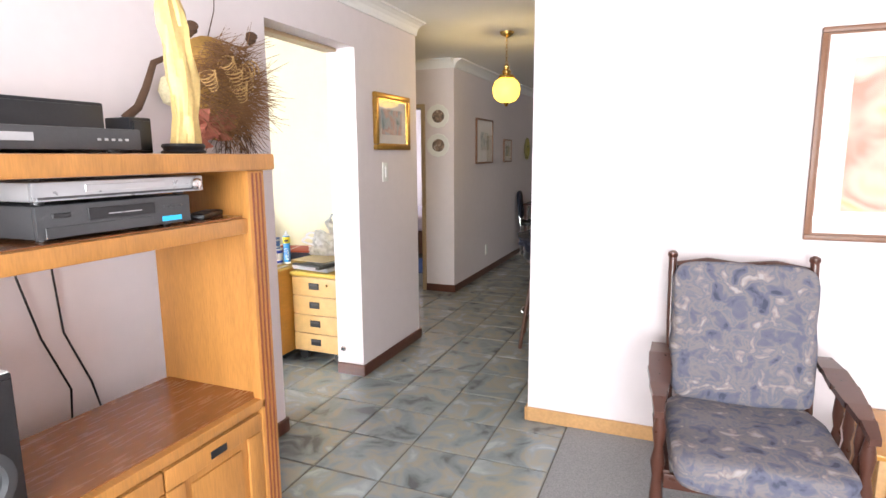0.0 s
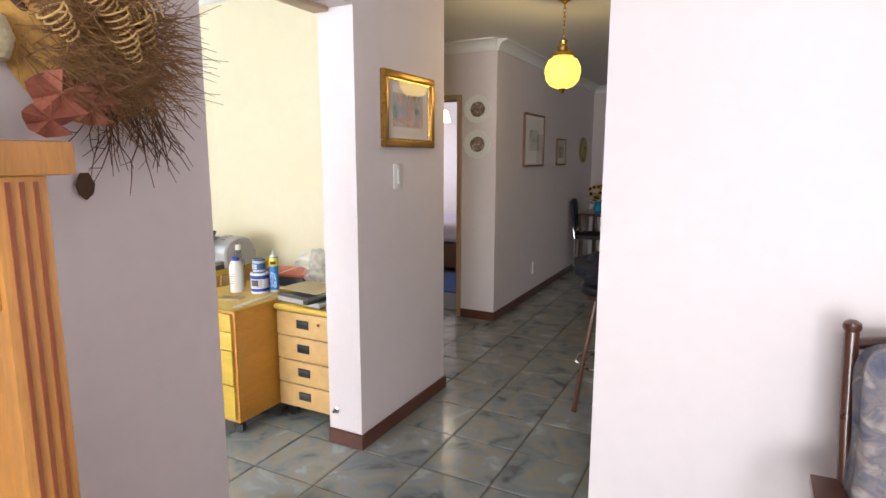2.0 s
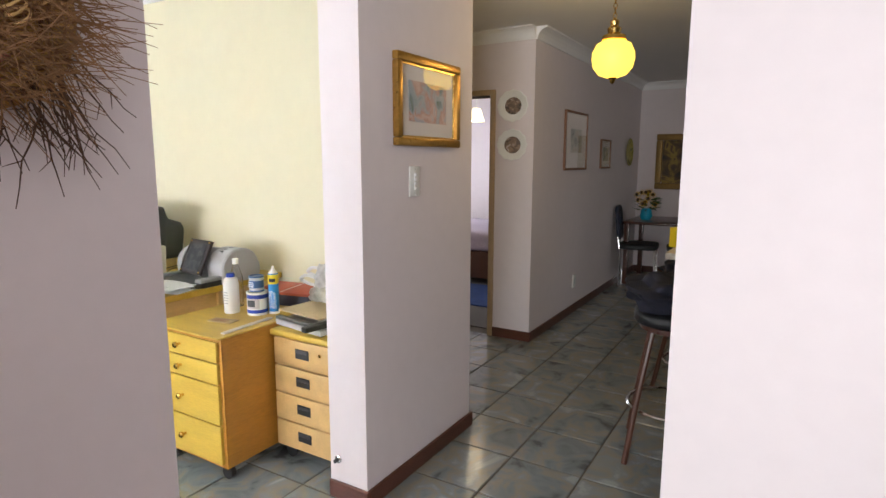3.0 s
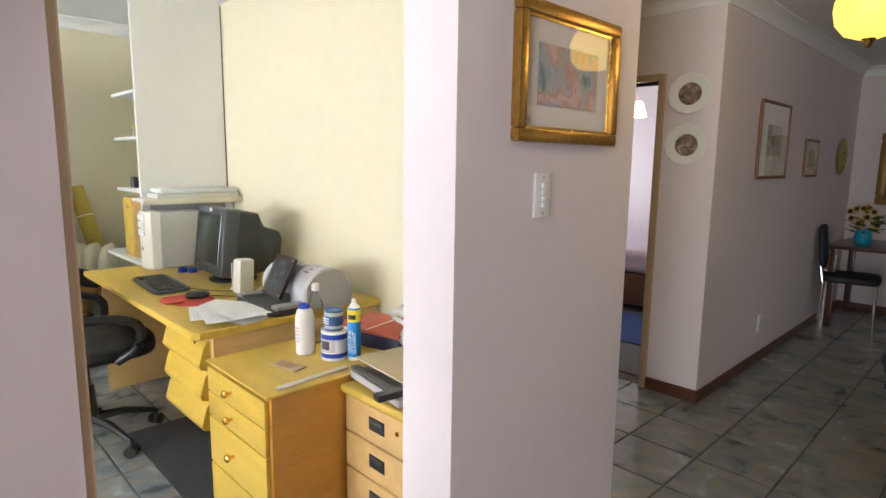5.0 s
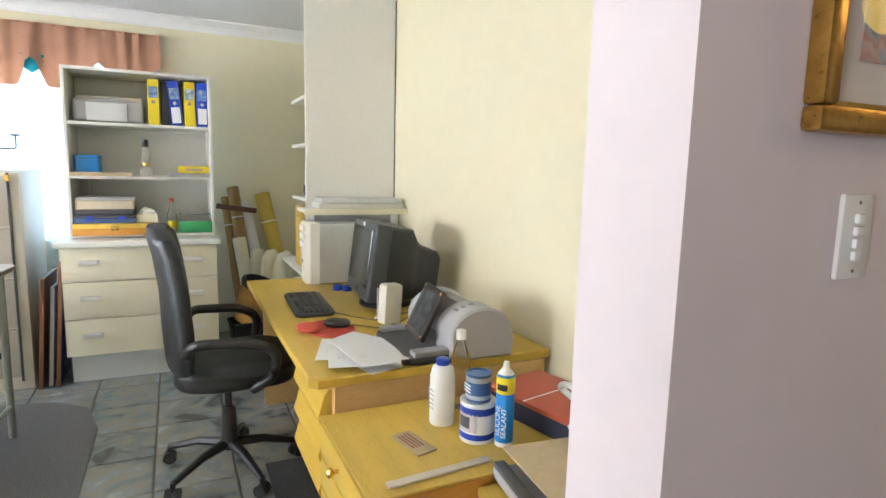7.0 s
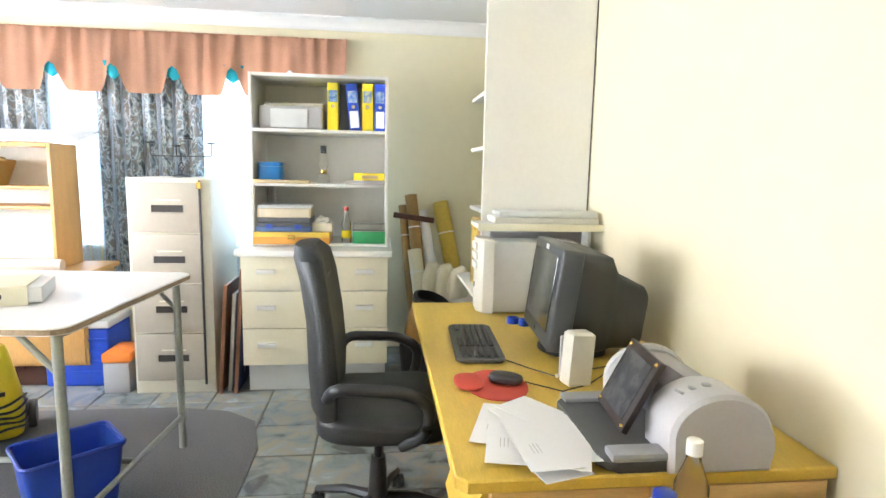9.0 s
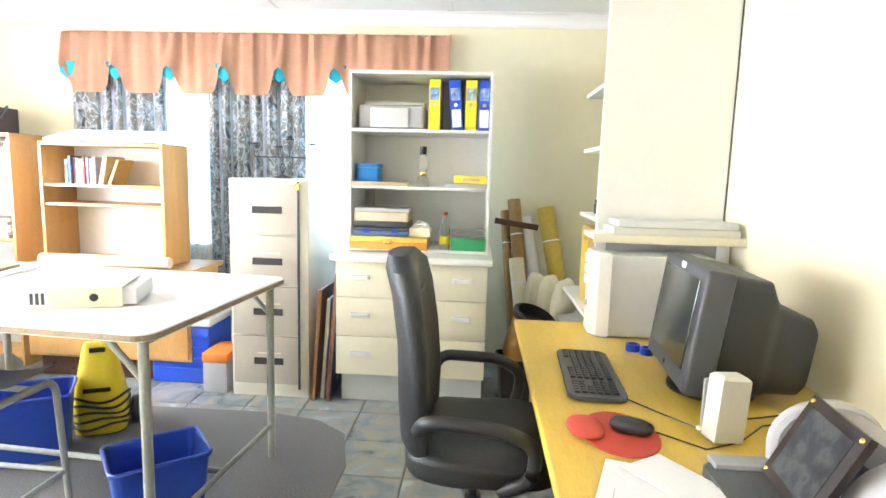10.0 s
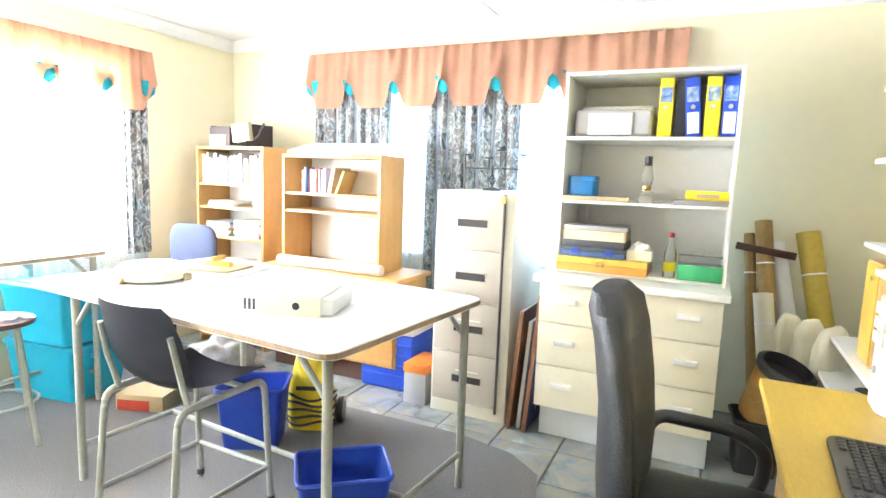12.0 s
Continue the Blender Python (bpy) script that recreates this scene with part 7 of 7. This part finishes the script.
def lever_file():
    f = thing("lever_arch_file", "cream lever-arch file lying on the work table", "binder", pose(-3.55, 1.80, TZ, 0, 0, 18))
    bar_box("cover", -0.13, 0.13, -0.15, 0.16, 0, 0.004, M_IVORY, f, 0.001)
    bar_box("cover", -0.13, 0.13, -0.15, 0.16, 0.068, 0.072, M_IVORY, f, 0.001)
    sp = bar_box("spine", 0.131, 0.136, -0.15, 0.16, 0, 0.072, M_IVORY, f, 0.001)
    part("spine_label", box(0.136, 0.1368, -0.13, -0.07, 0.006, 0.066, 0), M_PAPER, sp, "white spine label")
    part("label_mark", boxes([(0.1368, 0.1372, -0.125 + 0.017 * k, -0.115 + 0.017 * k, 0.015, 0.055) for k in range(3)], 0), M_DKGREY, sp)
    part("finger_hole", lathe([(0.014, 0), (0.014, 0.0012), (0.009, 0.0014)], 18, pose(0.136, 0.07, 0.036, 0, 90, 0)), M_BLACK, sp, "dark finger hole")
    bar_box("page_block", -0.125, 0.12, -0.14, 0.20, 0.006, 0.062, M_PAPER, f, 0.002)


lever_file()
dish = thing("cutting_block", "round white object with tools on the work table", "block", pose(-3.62, 0.93, TZ) @ Matrix.Diagonal((1, 1, 1.5, 1)))
part("disc", lathe([(0.12, 0), (0.15, 0.008), (0.15, 0.035), (0.12, 0.05), (0.02, 0.052)], 28), M_IVORY, dish, "", True)
for k in range(3):
    part("foot_tab", box(-0.02, 0.02, -0.02, 0.02, 0, 0.02, 0.003, 1, pose(0.15 * math.cos(2.1 * k), 0.15 * math.sin(2.1 * k), 0)), M_CARD, dish)
pl2 = thing("papers_and_tools", "flat pile of papers with a wooden tool on it", "papers", pose(-3.95, 0.99, TZ, 0, 0, 10))
bar_box("sheet", -0.15, 0.15, -0.2, 0.2, 0, 0.012, M_PAPER, pl2, 0.002)
bar_box("sheet", -0.1, 0.12, -0.16, 0.14, 0.0125, 0.025, M_CARD, pl2, 0.002)
bar_box("tool", -0.015, 0.015, -0.08, 0.08, 0.0255, 0.05, M_DESK, pl2, 0.004)
bar_box("tool_handle", -0.05, 0.05, -0.01, 0.01, 0.0505, 0.075, M_DESK, pl2, 0.004)


def bin_(label, m, w, d, h, mat):
    b = thing("waste_bin", label, "bin", m, "blue bins under the table")
    bm = bmesh.new()
    t = 0.82
    rings = []
    for s, z in ((t, 0.0), (1.0, h), (1.05, h), (1.05, h - 0.012), (0.97, h - 0.006), (t * 0.95, 0.008)):
        rings.append([bm.verts.new((x, y, z)) for x, y in rounded(-w / 2 * s, w / 2 * s, -d / 2 * s, d / 2 * s, 0.03 * s, 4)])
    for a, c in zip(rings, rings[1:]):
        n = len(a)
        for i in range(n):
            bm.faces.new((a[i], a[(i + 1) % n], c[(i + 1) % n], c[i]))
    bm.faces.new(list(reversed(rings[0])))
    bm.faces.new(rings[-1])
    bmesh.ops.recalc_face_normals(bm, faces=bm.faces)
    part("tub", bm, mat, b, "", True)
    part("rim", tube([(x, y, h) for x, y in rounded(-w / 2 * 1.03, w / 2 * 1.03, -d / 2 * 1.03, d / 2 * 1.03, 0.03, 4)], 0.007, 6, closed=True), mat, b, "", True)


bin_("dark blue plastic waste bin with sloping sides", pose(-3.53, 2.06, 0.0095, 0, 0, 40), 0.25, 0.33, 0.30, M_BLUE_DK)
bin_("tall dark blue plastic bin under the table", pose(-3.98, 1.20, 0.0095, 0, 0, 30), 0.26, 0.32, 0.31, M_BLUE_DK)
bin_("black plastic crate in the corner", pose(-4.97, 3.50, 0.0, 0, 0, 5), 0.22, 0.22, 0.27, M_BLACK)


def washer():
    w = thing("pressure_washer", "yellow and black pressure washer with a coiled hose", "pressure washer", pose(-4.27, 1.33, 0.0, 0, 0, 25))
    bm = bmesh.new()
    rings = []
    for z, hx, hy in ((0.02, 0.115, 0.10), (0.10, 0.12, 0.105), (0.22, 0.115, 0.10), (0.30, 0.10, 0.085), (0.38, 0.085, 0.06), (0.455, 0.07, 0.035), (0.475, 0.06, 0.02)):
        rings.append([bm.verts.new((x, y, z)) for x, y in rounded(-hy, hy, -hx, hx, min(hx, hy) * 0.7, 4)])
    for a, c in zip(rings, rings[1:]):
        n = len(a)
        for i in range(n):
            bm.faces.new((a[i], a[(i + 1) % n], c[(i + 1) % n], c[i]))
    bm.faces.new(list(reversed(rings[0])))
    bm.faces.new(rings[-1])
    bmesh.ops.recalc_face_normals(bm, faces=bm.faces)
    part("body", bm, M_YELLOW, w, "yellow tapering body", True)
    bar_box("handle_slot", 0.02, 0.05, -0.035, 0.035, 0.43, 0.452, M_BLACK, w, 0.004)
    bar_box("grille", 0.088, 0.105, -0.06, 0.06, 0.24, 0.26, M_BLACK, w, 0.004)
    bm = bmesh.new()
    for k in range(5):
        tube([(0.118 * math.cos(a), 0.132 * math.sin(a), 0.06 + 0.035 * k + 0.012 * math.sin(3 * a + k)) for a in (2 * math.pi * i / 28 for i in range(28))], 0.007, 6, bm, closed=True)
    part("hose", bm, M_BLACK, w, "black hose wound round the body", True)
    for y in (-0.13, 0.15):
        part("wheel", lathe([(0.07, -0.018), (0.075, -0.01), (0.075, 0.01), (0.07, 0.018)], 20, pose(-0.06, y, 0.076, 90, 0, 0)), M_BLACK, w, "black wheel", True)


washer()
cool = thing("cool_box", "bright blue ribbed cool box with a pale lid", "cool box", pose(-5.12, 1.40, 0))
bar_box("body", -0.15, 0.17, -0.20, 0.18, 0, 0.37, M_BLUE, cool, 0.015, seg=3)
for z in (0.08, 0.15, 0.22, 0.29):
    bar_box("rib", -0.14, 0.178, -0.19, 0.17, z, z + 0.02, M_BLUE, cool, 0.005)
bar_box("lid", -0.155, 0.175, -0.205, 0.185, 0.371, 0.42, M_LTGREY, cool, 0.012, "pale grey lid", 3)
tb = thing("tool_box", "grey tool box with an orange lid", "tool box", pose(-4.94, 1.665, 0))
bar_box("body", -0.14, 0.12, -0.07, 0.08, 0, 0.19, M_GREYPL, tb, 0.008)
bar_box("lid", -0.145, 0.125, -0.075, 0.085, 0.191, 0.25, M_ORANGE, tb, 0.012, "orange lid")


def crate(m, label):
    c = thing("storage_crate", label, "crate", m, "stacked turquoise crates")
    bm = bmesh.new()
    rings = [[bm.verts.new((x, y, z)) for x, y in rounded(-0.27 * s, 0.27 * s, -0.20 * s, 0.20 * s, 0.03, 4)] for s, z in ((0.88, 0), (0.97, 0.30))]
    n = len(rings[0])
    for i in range(n):
        bm.faces.new((rings[0][i], rings[0][(i + 1) % n], rings[1][(i + 1) % n], rings[1][i]))
    bm.faces.new(list(reversed(rings[0])))
    bm.faces.new(rings[1])
    part("tub", bm, M_CYAN, c, "", True)
    part("lid", prism(rounded(-0.275, 0.275, -0.205, 0.205, 0.03), 0.301, 0.33, 0.008), M_CYAN, c, "flat turquoise lid", True)
    bar_box("lid_panel", -0.2, 0.2, -0.14, 0.14, 0.331, 0.338, M_CYAN, c, 0.003)
    for s in (-1, 1):
        bar_box("handle", s * 0.265 - 0.015, s * 0.265 + 0.015, -0.07, 0.07, 0.24, 0.275, M_CYAN, c, 0.006)


crate(pose(-3.95, -0.27, 0.0095, 0, 0, 98), "turquoise plastic storage crate on the floor")
crate(pose(-3.93, -0.26, 0.3485, 0, 0, 95), "turquoise lidded storage crate stacked on another")
gbag = thing("grey_bag", "crumpled grey cloth bag under the table", "bag", pose(-4.30, 0.62, 0.0095))
part("cloth", cushion(0.42, 0.36, 0.36, n=14, power=2.3, ripple=0.06), material("grey_bag_cloth", (0.22, 0.22, 0.23), 0.9, var=0.25, scale=12, bump=0.3), gbag, "", True)
rb = thing("cardboard_box", "small cardboard box with red print on the floor", "box", pose(-4.02, 0.36, 0.0095, 0, 0, 20))
bar_box("carton", -0.1, 0.1, -0.14, 0.14, 0, 0.09, M_CARD, rb, 0.002)
part("red_panel", box(0.1, 0.102, -0.13, 0.06, 0.0, 0.06, 0), M_RED, rb, "red printed side")

# boards leaning beside the chest, rolls and clutter in the alcove
for k, (mt, lab, h, w) in enumerate(((M_FRAMEWOOD, "brown framed board leaning beside the chest", 0.68, 0.4), (M_GREYPL, "grey board leaning beside the chest", 0.62, 0.36), (material("blue_board", (0.03, 0.06, 0.22), 0.5, var=0.6, scale=16, spots=((0.35, 0.40, 0.55), 9, 0.14)), "dark blue patterned board leaning beside the chest", 0.78, 0.40))):
    o = thing("leaning_board", lab, "board", pose(-5.02, 2.29 + 0.045 * k, 0.0, -4, 0, 0), "boards leaning together")
    bar_box("panel", -0.18, w - 0.16, -0.008, 0.008, 0.002, h, mt, o, 0.003)
    bar_box("edge_strip", w - 0.159, w - 0.150, -0.011, 0.011, 0.002, h, M_FRAMEWOOD if k != 1 else M_BEIGEPL, o, 0.002)


def plan_roll(label, p, q, r, mat):
    a, b = Vector(p), Vector(q)
    m = look(a, b) @ pose(0, 0, 0, 180, 0, 0)
    t = thing("paper_roll", label, "roll", m, "rolls leaning in the alcove")
    n = (b - a).length
    part("roll", lathe([(r * 0.6, 0.0), (r, 0.001), (r * 1.02, n * 0.3), (r * 0.98, n * 0.7), (r, n), (r * 0.65, n + 0.001), (r * 0.6, n - 0.06)], 20), mat, t, "", True)
    part("band", lathe([(r * 1.03, n * 0.8), (r * 1.03, n * 0.8 + 0.008)], 20), M_PAPER, t)


OCHRE = material("ochre_roll", (0.50, 0.36, 0.06), 0.7, var=0.15, scale=12)
TANR = material("brown_paper_roll", (0.33, 0.20, 0.07), 0.8, var=0.2, scale=12)
plan_roll("brown paper roll leaning on the wall", (-5.25, 3.62, 0.02), (-5.55, 3.48, 1.20), 0.045, TANR)
plan_roll("thin tan roll leaning on the wall", (-5.22, 3.52, 0.02), (-5.58, 3.42, 1.12), 0.03, TANR)
plan_roll("white plan roll leaning on the wall", (-5.25, 3.76, 0.02), (-5.57, 3.56, 1.08), 0.045, M_PAPER)
plan_roll("ochre yellow roll leaning on the wall", (-5.25, 3.92, 0.02), (-5.55, 3.70, 1.15), 0.06, OCHRE)
plan_roll("cream roll in the bucket", (-5.10, 3.60, 0.02), (-5.35, 3.50, 0.82), 0.05, M_IVORY)
sq = thing("t_square", "dark wooden T-square hung over the rolls", "t-square", pose(-5.47, 3.50, 1.04, 0, 0, 92))
bar_box("head", -0.15, 0.15, -0.012, 0.012, -0.02, 0.02, M_DARKWOOD, sq, 0.004, m=pose(0, 0, 0, 0, 8, 0))
bar_box("blade", -0.02, 0.02, 0.012, 0.018, -0.9, 0.0, M_DARKWOOD, sq, 0.001)
cloth = thing("cream_cushion", "cream quilted roll standing in a grey bucket", "cushion", pose(-5.10, 3.70, 0.0))
part("bucket", lathe([(0.11, 0), (0.13, 0.50), (0.125, 0.50), (0.105, 0.01)], 20), M_GREYPL, cloth, "grey bucket", True)
for k in range(3):
    part("fold", cushion(0.09, 0.16, 0.36, n=8, power=2.6, ripple=0.012, seed=k, m=pose(-0.05 + 0.05 * k, -0.06 + 0.06 * k, 0.40, 0, 8 * (k - 1), 30)), M_IVORY, cloth, "cream quilted fold", True)
wbk = thing("wicker_basket", "tilted wicker basket lined with a black bag", "basket", pose(-4.95, 3.50, 0.28, -18, 14, 0))
part("weave", lathe([(0.09, 0), (0.10, 0.05), (0.12, 0.26), (0.115, 0.26), (0.09, 0.02)], 22), material("wicker", (0.36, 0.19, 0.05), 0.7, var=0.45, scale=50, bump=0.5), wbk, "", True)
part("liner", lathe([(0.105, 0.25), (0.128, 0.27), (0.132, 0.30), (0.112, 0.31), (0.10, 0.22)], 22), M_BLACK, wbk, "black bag liner", True)


def alcove_shelves():
    for z in (0.70, 1.16, 1.50, 1.79):
        s = thing("alcove_shelf", "white shelf board fixed behind the partition", "shelf", pose(-4.45, 4.05, z), "alcove shelves")
        bar_box("board", -0.55 if z < 1 else -0.32, 0.323, -0.29 if z < 1 else -0.25, 0.248, 0, 0.02, M_WHITE, s, 0.002)
    o = thing("wooden_box", "upright tan wooden box on the alcove shelf", "box", pose(-4.55, 3.86, 0.721))
    bar_box("case", -0.1, 0.1, -0.06, 0.2, 0, 0.40, M_BEECH, o, 0.004)
    bar_box("front", -0.09, 0.09, -0.066, -0.0605, 0.01, 0.39, M_DESK, o, 0.002)
    part("knob", lathe([(0.008, 0), (0.01, 0.012)], 12, pose(0.05, -0.066, 0.34, 90, 0, 0)), M_CHROME, o)
    o = thing("blue_bottle", "blue spray bottle on the alcove shelf", "bottle", pose(-4.85, 3.88, 0.721))
    part("body", lathe([(0.03, 0), (0.032, 0.1), (0.012, 0.15)], 16), M_BLUE, o, "", True)
    part("trigger", box(-0.03, 0.02, -0.01, 0.01, 0.15, 0.18, 0.003), M_BLUE, o)
    o = thing("low_white_desk", "low white unit with a cable hole behind the desk", "unit", pose(-4.65, 3.98, 0))
    bar_box("top", -0.45, 0.45, -0.25, 0.30, 0.52, 0.545, M_WHITE, o, 0.003)
    bar_box("side", -0.45, -0.43, -0.24, 0.30, 0, 0.52, M_WHITE, o, 0.002)
    bar_box("side", 0.43, 0.45, -0.24, 0.30, 0, 0.52, M_WHITE, o, 0.002)
    part("cable_hole", lathe([(0.05, 0.5452), (0.045, 0.548)], 20, pose(-0.1, -0.1, 0)), M_BLACK, o, "dark cable hole")
    for y, z, mt in ((3.9, 1.521, M_YELLOW), (3.87, 1.181, M_BLACK)):
        o = thing("small_jar", "small jar on the alcove shelf", "jar", pose(-4.62, y, z))
        part("body", lathe([(0.025, 0), (0.027, 0.05), (0.02, 0.06)], 14), M_GLASS_S if mt is M_YELLOW else mt, o, "", True)
        part("lid", lathe([(0.024, 0.0605), (0.024, 0.075)], 14), mt, o)


alcove_shelves()

# ---- floor tiles ----
PITCH, TX, TY = 0.337, -0.945, 2.60


def tile_mesh():
    bm = bmesh.new()
    h, c = PITCH / 2 - 0.004, 0.004
    lo = [bm.verts.new((x, y, -0.006)) for x, y in ((-h, -h), (h, -h), (h, h), (-h, h))]
    mid = [bm.verts.new((x, y, -0.0025)) for x, y in ((-h, -h), (h, -h), (h, h), (-h, h))]
    g = h - c
    hi = [bm.verts.new((x, y, 0)) for x, y in ((-g, -g), (g, -g), (g, g), (-g, g))]
    for a, b in ((lo, mid), (mid, hi)):
        for i in range(4):
            bm.faces.new((a[i], a[(i + 1) % 4], b[(i + 1) % 4], b[i]))
    bm.faces.new(hi)
    me = bpy.data.meshes.new("tile")
    bm.to_mesh(me)
    bm.free()
    me.materials.append(M_TILE)
    return me


TILE = tile_mesh()
floor_ob = bpy.data.objects["floor"]


def tiled(x, y):
    """Where the floor is tiled: hall, opening, office, corridor and passage."""
    hall = -1.56 < x < 0.08 and -0.6 < y < 9.5
    office = -5.8 < x < -1.27 and -0.8 < y < 4.3
    passage = -3.9 < x < -1.27 and 4.3 < y < 6.0
    dining = -0.2 < x < 3.3 and 3.4 < y < 9.5
    return hall or office or passage or dining


rest = []
near = 0
for i in range(-16, 14):
    for j in range(-11, 22):
        x, y = TX + (i + 0.5) * PITCH, TY + (j + 0.5) * PITCH
        if not tiled(x, y):
            continue
        m = Matrix.Translation((x, y, random.uniform(-0.0006, 0.0006))) @ Matrix.Rotation(random.choice((0, 1, 2, 3)) * math.pi / 2, 4, "Z")
        close = (-1.6 < x < 0.1 and 1.4 < y < 6.4) or (-5.3 < x < -1.4 and 2.2 < y < 3.9)
        if close and near < 300:
            t = new("tile", TILE)
            t.matrix_world = m
            t.parent = floor_ob
            near += 1
        else:
            rest.append(m)
verts, faces = [], []
base = [v.co.copy() for v in TILE.vertices]
for m in rest:
    k = len(verts)
    verts += [m @ v for v in base]
    faces += [[k + q for q in p.vertices] for p in TILE.polygons]
me = bpy.data.meshes.new("tiles_far")
me.from_pydata(verts, [], faces)
me.materials.append(M_TILE)
far = new("tiles_far", me)
far.parent = floor_ob
tagged(far, "grey-blue marbled ceramic floor tiles", kind="stuff")
